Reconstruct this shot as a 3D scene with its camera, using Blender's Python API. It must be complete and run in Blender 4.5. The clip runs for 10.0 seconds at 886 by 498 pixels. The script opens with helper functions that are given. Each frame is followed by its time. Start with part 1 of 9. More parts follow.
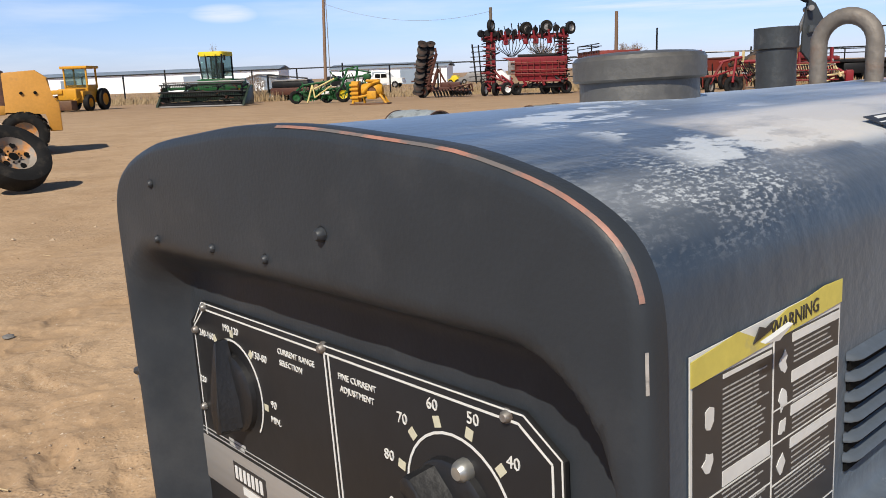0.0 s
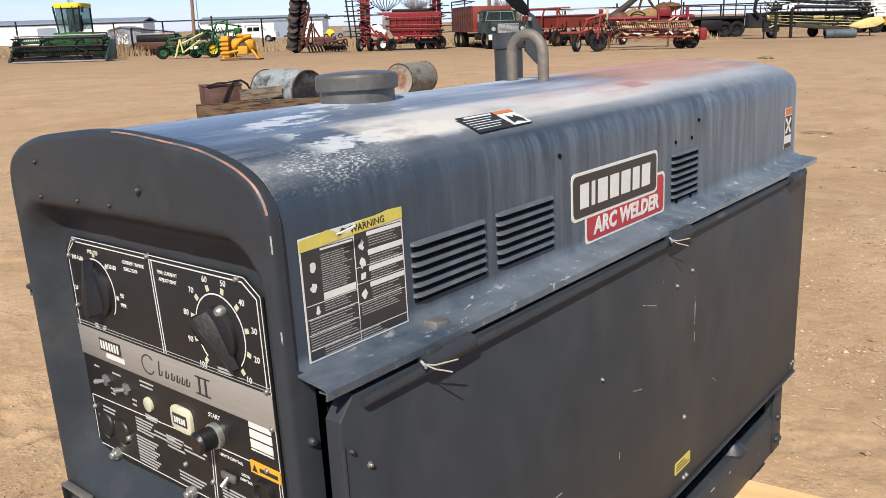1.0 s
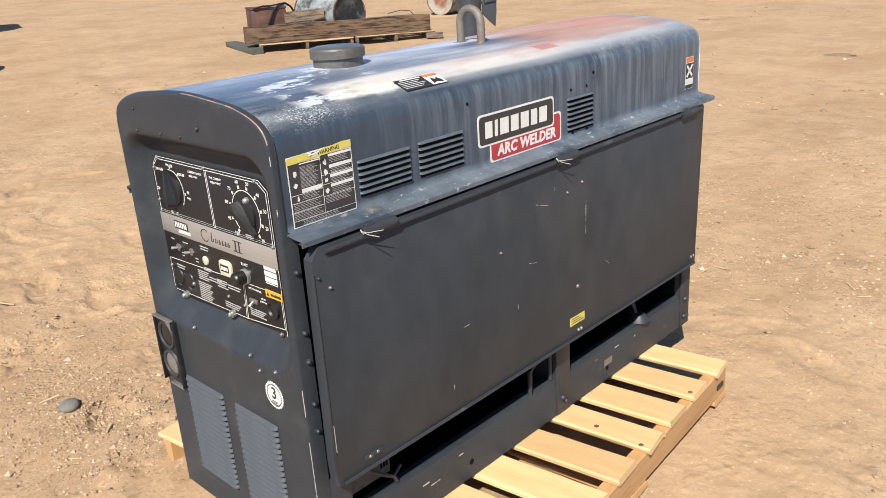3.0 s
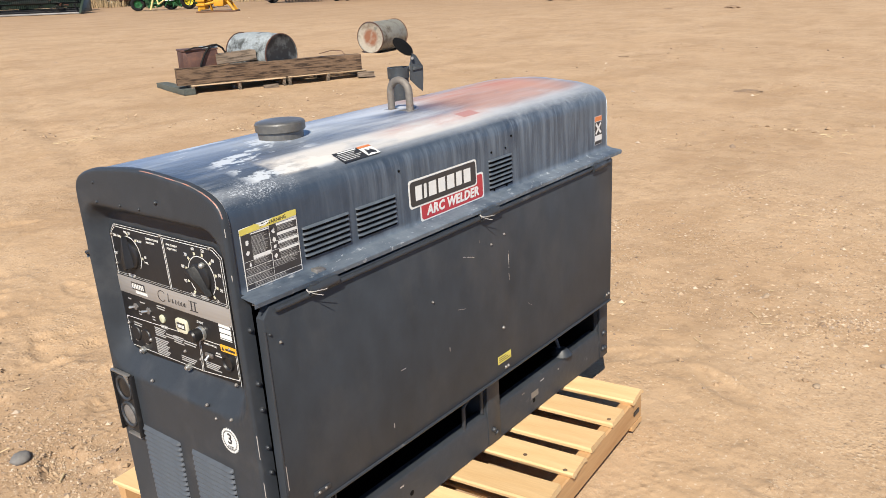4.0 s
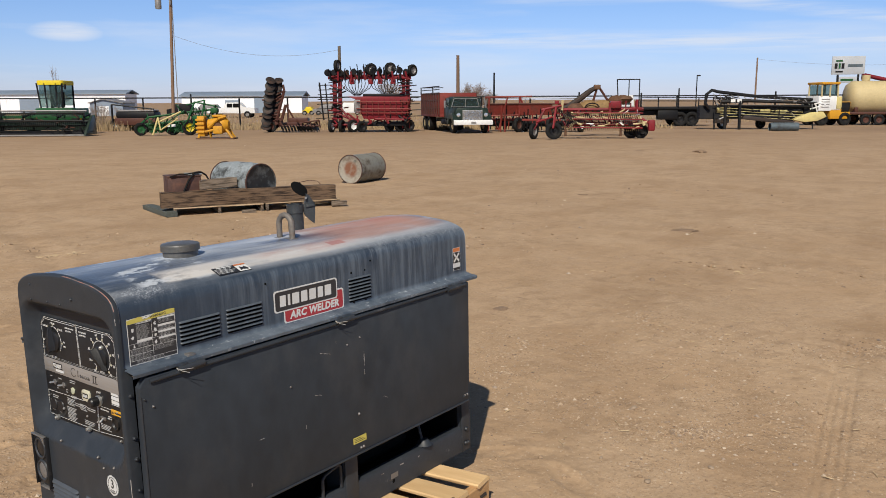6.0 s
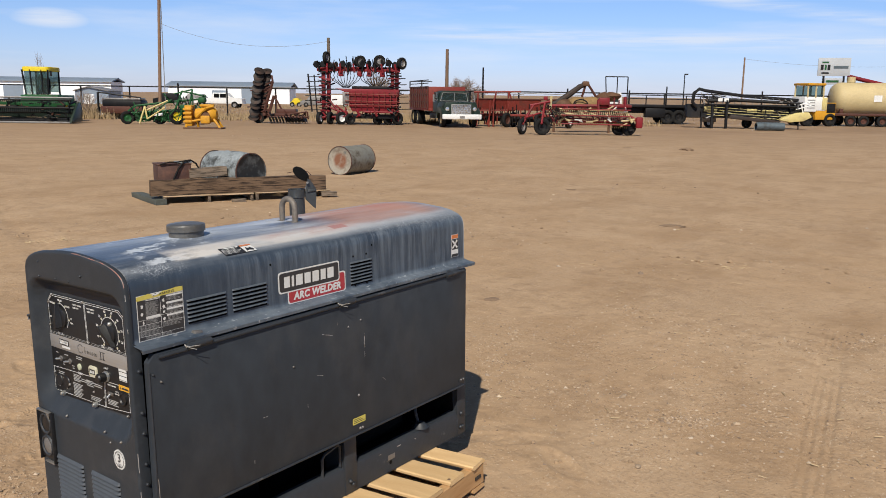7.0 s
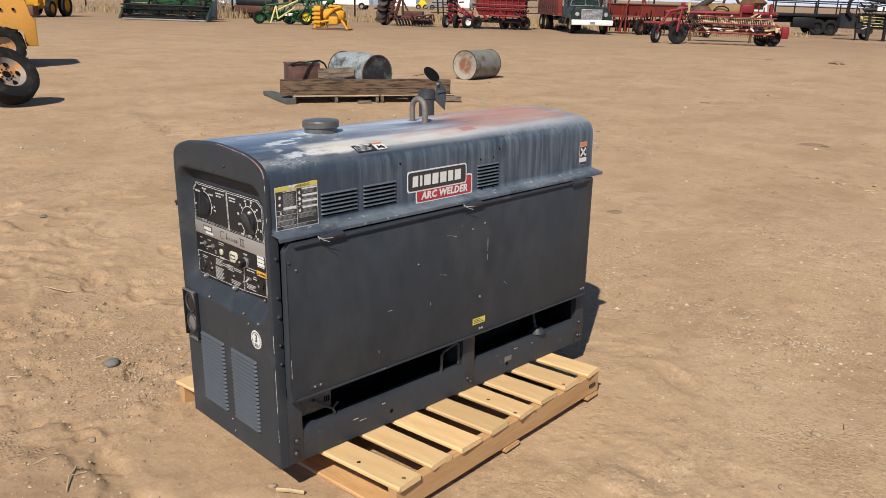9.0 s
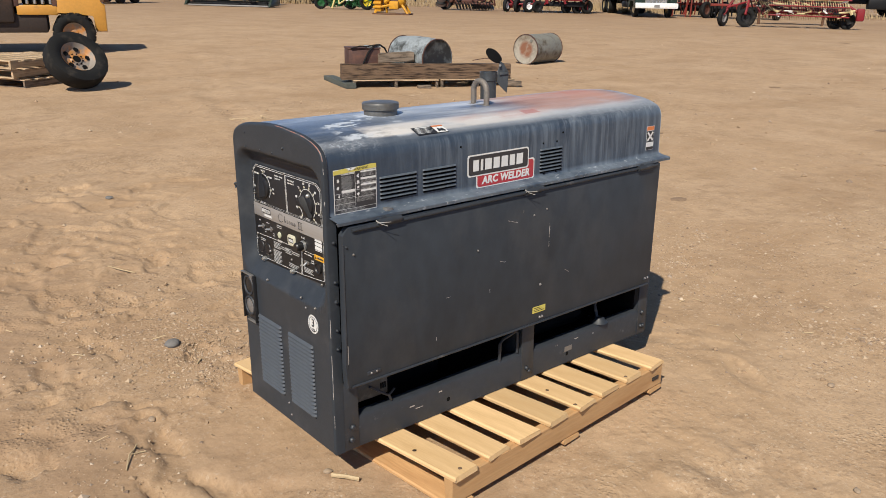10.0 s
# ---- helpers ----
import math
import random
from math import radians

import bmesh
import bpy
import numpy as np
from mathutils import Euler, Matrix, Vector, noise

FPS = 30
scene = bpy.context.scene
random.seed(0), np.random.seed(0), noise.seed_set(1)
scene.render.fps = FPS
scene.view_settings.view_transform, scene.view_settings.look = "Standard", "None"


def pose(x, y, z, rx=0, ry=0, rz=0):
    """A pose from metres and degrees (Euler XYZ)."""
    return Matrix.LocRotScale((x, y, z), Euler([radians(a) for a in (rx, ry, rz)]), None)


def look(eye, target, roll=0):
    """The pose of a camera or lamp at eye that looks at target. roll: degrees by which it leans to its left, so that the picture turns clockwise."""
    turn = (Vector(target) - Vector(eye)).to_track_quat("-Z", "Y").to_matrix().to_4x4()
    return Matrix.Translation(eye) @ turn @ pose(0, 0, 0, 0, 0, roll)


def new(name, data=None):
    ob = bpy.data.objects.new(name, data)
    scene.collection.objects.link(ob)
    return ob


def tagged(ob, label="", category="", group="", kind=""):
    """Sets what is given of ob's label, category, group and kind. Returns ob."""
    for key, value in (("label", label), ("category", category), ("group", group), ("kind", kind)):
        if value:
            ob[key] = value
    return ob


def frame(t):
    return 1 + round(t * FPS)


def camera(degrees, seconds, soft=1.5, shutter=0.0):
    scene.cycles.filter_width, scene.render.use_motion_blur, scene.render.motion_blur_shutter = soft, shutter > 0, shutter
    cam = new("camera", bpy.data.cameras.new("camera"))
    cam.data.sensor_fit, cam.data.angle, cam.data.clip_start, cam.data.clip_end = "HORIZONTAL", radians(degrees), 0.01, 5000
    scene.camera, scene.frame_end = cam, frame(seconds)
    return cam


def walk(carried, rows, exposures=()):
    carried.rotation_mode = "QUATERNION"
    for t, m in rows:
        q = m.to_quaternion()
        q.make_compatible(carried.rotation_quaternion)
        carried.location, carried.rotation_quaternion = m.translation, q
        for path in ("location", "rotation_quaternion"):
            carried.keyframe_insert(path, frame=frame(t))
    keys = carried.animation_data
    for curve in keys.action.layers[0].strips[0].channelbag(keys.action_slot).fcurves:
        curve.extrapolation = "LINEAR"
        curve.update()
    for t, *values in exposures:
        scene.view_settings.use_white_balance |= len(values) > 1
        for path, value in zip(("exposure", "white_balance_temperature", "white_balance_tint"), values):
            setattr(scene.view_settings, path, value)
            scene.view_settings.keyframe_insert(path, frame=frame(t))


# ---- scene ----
cam = camera(57.5, 10.0, soft=0.9)
PATH = [
    (0, (-0.249, -0.177, 1.121), (1.036, 1.306, 0.738), -3.4),
    (0.5, (-0.347, -0.381, 1.149), (1.043, 0.981, 0.688), -3.5),
    (1, (-0.444, -0.598, 1.186), (1.021, 0.667, 0.681), -3.2),
    (1.5, (-0.452, -0.792, 1.222), (0.926, 0.566, 0.715), -3.5),
    (2, (-0.519, -0.974, 1.288), (0.806, 0.421, 0.739), -2.3),
    (2.5, (-0.658, -1.085, 1.322), (0.667, 0.258, 0.659), -2.1),
    (2.7, (-0.699, -1.11, 1.301), (0.619, 0.232, 0.623), -3.3),
    (3.8, (-0.84, -1.233, 1.436), (0.557, 0.012, 0.73), -3.9),
    (4, (-0.866, -1.266, 1.44), (0.59, -0.049, 0.809), -3.8),
    (4.5, (-0.945, -1.48, 1.513), (0.608, -0.275, 1.144), -3.7),
    (5, (-0.956, -1.761, 1.524), (0.598, -0.541, 1.213), -2.4),
    (6.3, (-1.12, -1.98, 1.522), (0.415, -0.742, 1.19), -1.7),
    (6.5, (-1.148, -1.972, 1.504), (0.41, -0.76, 1.183), -1.7),
    (7, (-1.14, -1.969, 1.499), (0.412, -0.764, 1.158), -0.7),
    (7.5, (-1.139, -1.964, 1.496), (0.394, -0.738, 1.112), -0.3),
    (8, (-1.135, -1.96, 1.494), (0.312, -0.66, 1.028), 0.2),
    (8.5, (-1.15, -1.953, 1.486), (0.2, -0.58, 0.946), 0.3),
    (9, (-1.166, -1.953, 1.484), (0.159, -0.564, 0.924), 0.3),
    (9.5, (-1.163, -1.933, 1.488), (0.153, -0.539, 0.919), 0.3),
    (10, (-1.132, -1.902, 1.466), (0.081, -0.427, 0.872), -0.1),
]
TILT_AXIS, TILT_ANGLE = (-0.028, -0.00625, 0.0), 1.6435
LEVEL = (Matrix.Translation((0.75, 0.28, 0)) @ Matrix.Rotation(radians(TILT_ANGLE), 4, Vector(TILT_AXIS))
         @ Matrix.Translation((-0.75, -0.28, 0)))
walk(cam, [(t, LEVEL @ look(eye, target, roll)) for t, eye, target, roll in PATH],
     exposures=[(0.0, 0.14), (0.5, 0.20), (1.0, 0.42), (1.5, 0.52), (2.0, 0.60), (2.7, 0.66), (3.8, 0.68), (4.0, 0.62), (4.2, 0.48), (4.6, 0.06), (5.0, -0.18), (5.2, -0.2), (6.3, -0.05), (6.5, -0.03), (7.0, -0.03), (8.0, 0.13), (9.0, 0.21), (10.0, 0.21)])

# ---- world and sun ----
SUN_FROM = Vector((-0.87, -0.49, 1.0)).normalized()
world = bpy.data.worlds.new("sky")
scene.world = world
world.use_nodes = True
wn, wl = world.node_tree.nodes, world.node_tree.links
wn.clear()
w_out, w_bg, w_sky = wn.new("ShaderNodeOutputWorld"), wn.new("ShaderNodeBackground"), wn.new("ShaderNodeTexSky")
w_sky.sky_type, w_sky.sun_disc = "NISHITA", False
w_sky.sun_elevation = math.asin(SUN_FROM.z)
w_sky.sun_rotation = math.atan2(SUN_FROM.x, SUN_FROM.y)
w_sky.air_density, w_sky.dust_density, w_sky.ozone_density = 1.0, 0.35, 3.0
w_co, w_sep = wn.new("ShaderNodeTexCoord"), wn.new("ShaderNodeSeparateXYZ")
wl.new(w_co.outputs["Generated"], w_sep.inputs[0])
w_map = wn.new("ShaderNodeMapping")
w_map.inputs["Rotation"].default_value = (0, 0, radians(52.4))
w_map.inputs["Scale"].default_value = (2.2, 2.2, 17.0)
wl.new(w_co.outputs["Generated"], w_map.inputs[0])
w_noise = wn.new("ShaderNodeTexNoise")
w_noise.inputs["Scale"].default_value, w_noise.inputs["Detail"].default_value = 1.6, 6.0
w_noise.inputs["Roughness"].default_value = 0.55
wl.new(w_map.outputs[0], w_noise.inputs["Vector"])
w_ramp = wn.new("ShaderNodeMapRange")
w_ramp.inputs[1].default_value, w_ramp.inputs[2].default_value = 0.48, 0.70
w_ramp.inputs[3].default_value, w_ramp.inputs[4].default_value = 0.0, 0.75
wl.new(w_noise.outputs["Fac"], w_ramp.inputs[0])


def sky_math(op, a, b=0.0, clamp=True):
    """One sum on the sky's values."""
    q = wn.new("ShaderNodeMath")
    q.operation, q.use_clamp = op, clamp
    for k, v in enumerate((a, b)):
        if isinstance(v, (int, float)):
            q.inputs[k].default_value = v
        else:
            wl.new(v, q.inputs[k])
    return q.outputs[0]


def sky_range(value, lo, hi, out_lo=0.0, out_hi=1.0):
    q = wn.new("ShaderNodeMapRange")
    for k, v in enumerate((lo, hi, out_lo, out_hi)):
        q.inputs[k + 1].default_value = v
    wl.new(value, q.inputs[0])
    return q.outputs[0]


# streaks of cirrus low over the yard and one small puff, in a sky that is clear higher up
w_side = wn.new("ShaderNodeVectorMath")
w_side.operation = "DOT_PRODUCT"
w_side.inputs[1].default_value = (0.423, -0.906, 0.0)
wl.new(w_co.outputs["Generated"], w_side.inputs[0])
across, height = w_side.outputs["Value"], w_sep.outputs["Z"]
w_fine = wn.new("ShaderNodeTexNoise")
w_fmap = wn.new("ShaderNodeMapping")
w_fmap.inputs["Scale"].default_value, w_fmap.inputs["Rotation"].default_value = (5.0, 5.0, 90.0), (0.02, 0.03, 0)
wl.new(w_co.outputs["Generated"], w_fmap.inputs[0]), wl.new(w_fmap.outputs[0], w_fine.inputs["Vector"])
w_fine.inputs["Scale"].default_value, w_fine.inputs["Detail"].default_value, w_fine.inputs["Roughness"].default_value = 1.3, 7.0, 0.6
wisps = sky_range(w_fine.outputs["Fac"], 0.34, 0.62)
clouds = sky_math("MULTIPLY", w_ramp.outputs[0], sky_range(height, 0.13, 0.30, 0.55, 0.12))
for level, slope, thick, start, end, dense in ((0.0715, 0.028, 0.015, -0.31, -0.20, 0.75), (0.112, 0.16, 0.010, -0.02, 0.10, 0.65), (0.118, 0.0, 0.006, -0.20, -0.14, 0.35)):
    off = sky_math("ABSOLUTE", sky_math("ADD", sky_math("MULTIPLY_ADD", across, slope, False), height, False), 0.0, False)
    off.node.inputs[0].links[0].from_node.inputs[0].links[0].from_node.inputs[2].default_value = -level - (slope * 0.11 if slope > 0.1 else 0.0)
    band = sky_math("MULTIPLY", sky_range(off, thick * 0.2, thick, 1.0, 0.0), sky_range(across, start, end))
    clouds = sky_math("MAXIMUM", clouds, sky_math("MULTIPLY", sky_math("MULTIPLY", band, wisps), dense))
puff_u, puff_z = sky_math("MULTIPLY", sky_math("SUBTRACT", across, -0.611, False), 30.0, False), sky_math("MULTIPLY", sky_math("SUBTRACT", height, 0.080, False), 85.0, False)
puff = sky_math("ADD", sky_math("MULTIPLY", puff_u, puff_u, False), sky_math("MULTIPLY", puff_z, puff_z, False), False)
clouds = sky_math("MAXIMUM", clouds, sky_math("MULTIPLY", sky_math("MULTIPLY", sky_range(puff, 0.1, 1.0, 1.0, 0.0), sky_range(w_fine.outputs["Fac"], 0.15, 0.45)), 0.8))
w_mix = wn.new("ShaderNodeMix")
w_mix.data_type = "RGBA"
wl.new(clouds, w_mix.inputs[0])
# clear dry air: the low sky stays blue
w_tint, w_air = wn.new("ShaderNodeValToRGB"), wn.new("ShaderNodeMix")
w_tint.color_ramp.elements[0].color = (0.95, 1.02, 1.58, 1)
w_tint.color_ramp.elements[1].position, w_tint.color_ramp.elements[1].color = 0.5, (0.54, 0.56, 0.58, 1)
w_low = w_tint.color_ramp.elements.new(0.16)
w_low.color = (0.82, 1.01, 1.36, 1)
wl.new(w_sep.outputs["Z"], w_tint.inputs[0])
w_air.data_type, w_air.blend_type = "RGBA", "MULTIPLY"
w_air.inputs[0].default_value = 1.0
wl.new(w_sky.outputs[0], w_air.inputs[6]), wl.new(w_tint.outputs[0], w_air.inputs[7])
wl.new(w_air.outputs[2], w_mix.inputs[6])
w_mix.inputs[7].default_value = (8.6, 9.3, 10.6, 1)
wl.new(w_mix.outputs[2], w_bg.inputs[0])
w_bg.inputs[1].default_value = 0.089
wl.new(w_bg.outputs[0], w_out.inputs[0])

sun = new("sun", bpy.data.lights.new("sun", "SUN"))
sun.data.energy, sun.data.angle, sun.data.color = 5.0, radians(0.6), (1.0, 0.93, 0.81)
sun.matrix_world = look(SUN_FROM * 60, (0, 0, 0))


# ---- materials ----
def material(name, color, rough=0.6, metal=0.0, spread=0.12, scale=14.0, bump=0.0, bump_scale=60.0,
             stain=None, stain_at=(0.5, 0.7), stain_scale=4.0, stretch=(1, 1, 1), coords="Object", rough_spread=0.1,
             random_spread=0.0, gloss=0.5):
    """A surface with a base colour that varies at two scales, an optional second colour in patches, and fine relief."""
    m = bpy.data.materials.new(name)
    m.use_nodes = True
    n, l = m.node_tree.nodes, m.node_tree.links
    b = n["Principled BSDF"]
    co = n.new("ShaderNodeTexCoord")
    mp = n.new("ShaderNodeMapping")
    mp.inputs["Scale"].default_value = stretch
    l.new(co.outputs[coords], mp.inputs[0])
    fine, broad = n.new("ShaderNodeTexNoise"), n.new("ShaderNodeTexNoise")
    fine.inputs["Scale"].default_value, fine.inputs["Detail"].default_value = scale * 6, 4
    broad.inputs["Scale"].default_value, broad.inputs["Detail"].default_value = scale * 0.5, 5
    for tex in (fine, broad):
        l.new(mp.outputs[0], tex.inputs["Vector"])
    add = n.new("ShaderNodeMath")
    add.operation = "ADD"
    l.new(fine.outputs["Fac"], add.inputs[0]), l.new(broad.outputs["Fac"], add.inputs[1])
    val = n.new("ShaderNodeMapRange")
    val.inputs[1].default_value, val.inputs[2].default_value = 0.6, 1.4
    val.inputs[3].default_value, val.inputs[4].default_value = 1 - spread, 1 + spread
    l.new(add.outputs[0], val.inputs[0])
    hsv = n.new("ShaderNodeHueSaturation")
    hsv.inputs["Color"].default_value = (*color, 1)
    if random_spread:
        info, rm, mul = n.new("ShaderNodeObjectInfo"), n.new("ShaderNodeMapRange"), n.new("ShaderNodeMath")
        rm.inputs[3].default_value, rm.inputs[4].default_value = 1 - random_spread, 1 + random_spread
        l.new(info.outputs["Random"], rm.inputs[0])
        mul.operation = "MULTIPLY"
        l.new(rm.outputs[0], mul.inputs[0]), l.new(val.outputs[0], mul.inputs[1])
        l.new(mul.outputs[0], hsv.inputs["Value"])
    else:
        l.new(val.outputs[0], hsv.inputs["Value"])
    out = hsv.outputs[0]
    if stain:
        patch = n.new("ShaderNodeTexNoise")
        patch.inputs["Scale"].default_value, patch.inputs["Detail"].default_value = stain_scale, 8
        patch.inputs["Roughness"].default_value = 0.65
        l.new(mp.outputs[0], patch.inputs["Vector"])
        pr = n.new("ShaderNodeMapRange")
        pr.inputs[1].default_value, pr.inputs[2].default_value = stain_at
        l.new(patch.outputs["Fac"], pr.inputs[0])
        mix = n.new("ShaderNodeMix")
        mix.data_type = "RGBA"
        mix.inputs[7].default_value = (*stain, 1)
        l.new(pr.outputs[0], mix.inputs[0]), l.new(out, mix.inputs[6])
        out = mix.outputs[2]
    l.new(out, b.inputs["Base Color"])
    rr = n.new("ShaderNodeMapRange")
    rr.inputs[1].default_value, rr.inputs[2].default_value = 0.3, 0.7
    rr.inputs[3].default_value, rr.inputs[4].default_value = max(0.02, rough - rough_spread), min(1, rough + rough_spread)
    l.new(broad.outputs["Fac"], rr.inputs[0]), l.new(rr.outputs[0], b.inputs["Roughness"])
    b.inputs["Metallic"].default_value = metal
    b.inputs["Specular IOR Level"].default_value = gloss
    if bump:
        bt, bp = n.new("ShaderNodeTexNoise"), n.new("ShaderNodeBump")
        bt.inputs["Scale"].default_value, bt.inputs["Detail"].default_value = bump_scale, 5
        l.new(mp.outputs[0], bt.inputs["Vector"])
        bp.inputs["Strength"].default_value, bp.inputs["Distance"].default_value = bump, 0.01
        l.new(bt.outputs["Fac"], bp.inputs["Height"]), l.new(bp.outputs[0], b.inputs["Normal"])
    return m


def noise_mask(m, scale, low, high, stretch=(1, 1, 1), detail=8, offset=(0, 0, 0)):
    """A node that gives 0 to 1 in patches, from object coordinates."""
    n, l = m.node_tree.nodes, m.node_tree.links
    co, mp, tx, mr = n.new("ShaderNodeTexCoord"), n.new("ShaderNodeMapping"), n.new("ShaderNodeTexNoise"), n.new("ShaderNodeMapRange")
    mp.inputs["Scale"].default_value, mp.inputs["Location"].default_value = stretch, offset
    l.new(co.outputs["Object"], mp.inputs[0]), l.new(mp.outputs[0], tx.inputs["Vector"])
    tx.inputs["Scale"].default_value, tx.inputs["Detail"].default_value = scale, detail
    tx.inputs["Roughness"].default_value = 0.65
    mr.inputs[1].default_value, mr.inputs[2].default_value = low, high
    l.new(tx.outputs["Fac"], mr.inputs[0])
    return mr


def band_mask(m, axis, points):
    """A piecewise-linear curve of one object coordinate: (value, weight) pairs in order."""
    n, l = m.node_tree.nodes, m.node_tree.links
    co, sp = n.new("ShaderNodeTexCoord"), n.new("ShaderNodeSeparateXYZ")
    l.new(co.outputs["Object"], sp.inputs[0])
    mr, rp = n.new("ShaderNodeMapRange"), n.new("ShaderNodeValToRGB")
    lo, hi = points[0][0], points[-1][0]
    mr.inputs[1].default_value, mr.inputs[2].default_value = lo, hi
    l.new(sp.outputs[axis], mr.inputs[0]), l.new(mr.outputs[0], rp.inputs[0])
    els = rp.color_ramp.elements
    while len(els) < len(points):
        els.new(0.5)
    for e, (v, w) in zip(els, points):
        e.position, e.color = (v - lo) / (hi - lo), (w, w, w, 1)
    return rp


def combine(m, op, a, b):
    n, l = m.node_tree.nodes, m.node_tree.links
    q = n.new("ShaderNodeMath")
    q.operation, q.use_clamp = op, True
    for i, s in enumerate((a, b)):
        if isinstance(s, (int, float)):
            q.inputs[i].default_value = s
        else:
            l.new(s.outputs[0], q.inputs[i])
    return q


def overlay(m, mask, color, rough=None):
    """Mixes a colour over the base colour where the mask is 1."""
    n, l = m.node_tree.nodes, m.node_tree.links
    b = n["Principled BSDF"]
    mix = n.new("ShaderNodeMix")
    mix.data_type = "RGBA"
    l.new(b.inputs["Base Color"].links[0].from_socket, mix.inputs[6])
    mix.inputs[7].default_value = (*color, 1)
    l.new(mask.outputs[0], mix.inputs[0]), l.new(mix.outputs[2], b.inputs["Base Color"])
    if rough is not None:
        rmix = n.new("ShaderNodeMix")
        l.new(mask.outputs[0], rmix.inputs[0]), l.new(b.inputs["Roughness"].links[0].from_socket, rmix.inputs[2])
        rmix.inputs[3].default_value = rough
        l.new(rmix.outputs[0], b.inputs["Roughness"])


CHARCOAL = material("charcoal_paint", (0.031, 0.036, 0.043), 0.45, gloss=0.20, spread=0.12, scale=5, bump=0.05, bump_scale=300,
                    stain=(0.060, 0.063, 0.068), stain_at=(0.52, 0.80), stain_scale=7)
DOOR_PAINT = material("door_paint", (0.030, 0.036, 0.044), 0.42, gloss=0.22, spread=0.25, scale=3, bump=0.10, bump_scale=9,
                      stain=(0.058, 0.059, 0.062), stain_at=(0.48, 0.78), stain_scale=4, stretch=(1, 1, 0.6))
HOOD_PAINT = material("hood_paint", (0.024, 0.037, 0.058), 0.36, gloss=0.35, spread=0.14, scale=4, bump=0.06, bump_scale=120)
# blue-tinted sheen: a thin dust film, with sky reflection put into its tint
HOOD_PAINT.node_tree.nodes["Principled BSDF"].inputs["Sheen Roughness"].default_value = 0.30
HOOD_PAINT.node_tree.nodes["Principled BSDF"].inputs["Sheen Tint"].default_value = (0.70, 0.84, 1.0, 1)


def times(*masks):
    q = masks[0]
    for k in masks[1:]:
        q = combine(HOOD_PAINT, "MULTIPLY", q, k)
    return q


def along(axis, *points):
    return band_mask(HOOD_PAINT, axis, list(points))


# sun-bleached top: soft pale blue, then crisp chalk patches, a sandy band, primer showing at the rear
bleach = times(along("Z", (1.0, 0), (1.060, 0.0), (1.085, 1), (1.2, 1)), along("X", (0.0, 0.05), (0.22, 0.25), (0.42, 0.75), (0.80, 1.0), (1.05, 0.75), (1.6, 0.6)),
               noise_mask(HOOD_PAINT, 2.4, 0.36, 0.58, (0.5, 2.8, 1)))
overlay(HOOD_PAINT, times(bleach, 0.95), (0.50, 0.52, 0.54), 0.68)
dust = times(along("Z", (1.0, 0), (1.05, 0.0), (1.08, 1), (1.2, 1)), noise_mask(HOOD_PAINT, 4.2, 0.45, 0.64, (0.35, 3.2, 1), offset=(2, 5, 0)))
overlay(HOOD_PAINT, times(dust, 0.55), (0.42, 0.44, 0.46), 0.68)
patch_a = times(along("Z", (1.0, 0), (1.070, 0.0), (1.078, 1), (1.2, 1)), along("X", (0.0, 0), (0.10, 0.0), (0.13, 1), (0.34, 1), (0.40, 0), (1.6, 0)),
                noise_mask(HOOD_PAINT, 7.5, 0.535, 0.56, (0.8, 1.9, 1), offset=(0.6, 0.2, 0)))
overlay(HOOD_PAINT, times(patch_a, 0.85), (0.52, 0.55, 0.58), 0.68)
sand = times(along("Y", (-0.1, 0), (0.034, 0.0), (0.044, 1), (0.115, 1), (0.135, 0.15), (0.2, 0), (0.3, 0)), along("X", (0.0, 0), (0.185, 0), (0.195, 0.9), (0.46, 0.8), (0.85, 0.5), (0.98, 0.2), (1.6, 0)),
             noise_mask(HOOD_PAINT, 6, 0.30, 0.50, (0.7, 1.6, 1)))
overlay(HOOD_PAINT, sand, (0.57, 0.53, 0.48), 0.8)
rust_band = times(along("Y", (-0.1, 0), (0.045, 0.0), (0.075, 1), (0.125, 1), (0.15, 0), (0.3, 0)), along("X", (0.4, 0), (0.52, 0), (0.62, 0.7), (0.95, 0.9), (1.1, 0.3), (1.6, 0)),
                  noise_mask(HOOD_PAINT, 9, 0.40, 0.60, (0.6, 1.6, 1), offset=(5, 0, 0)))
overlay(HOOD_PAINT, times(rust_band, 0.75), (0.42, 0.22, 0.17), 0.68)
red_square = times(along("Y", (0.0, 0), (0.071, 0), (0.075, 1), (0.108, 1), (0.112, 0), (0.3, 0)), along("X", (0.6, 0), (0.86, 0), (0.865, 1), (0.93, 1), (0.94, 0), (1.6, 0)))
overlay(HOOD_PAINT, times(red_square, 0.75), (0.33, 0.10, 0.08))
primer = times(along("X", (0.5, 0.0), (0.84, 0.1), (1.02, 0.75), (1.40, 1), (1.49, 0.55), (1.53, 0)), along("Y", (-0.1, 0), (0.055, 0), (0.10, 0.75), (0.20, 1), (0.40, 0.9), (0.50, 0.2), (0.6, 0)),
               noise_mask(HOOD_PAINT, 3.4, 0.22, 0.50, (0.7, 2.2, 1), offset=(3, 1, 0)))
overlay(HOOD_PAINT, times(primer, 0.90), (0.42, 0.225, 0.175), 0.85)
HOOD_PAINT.node_tree.links.new(combine(HOOD_PAINT, "SUBTRACT", 0.55, primer).outputs[0], HOOD_PAINT.node_tree.nodes["Principled BSDF"].inputs["Sheen Weight"])
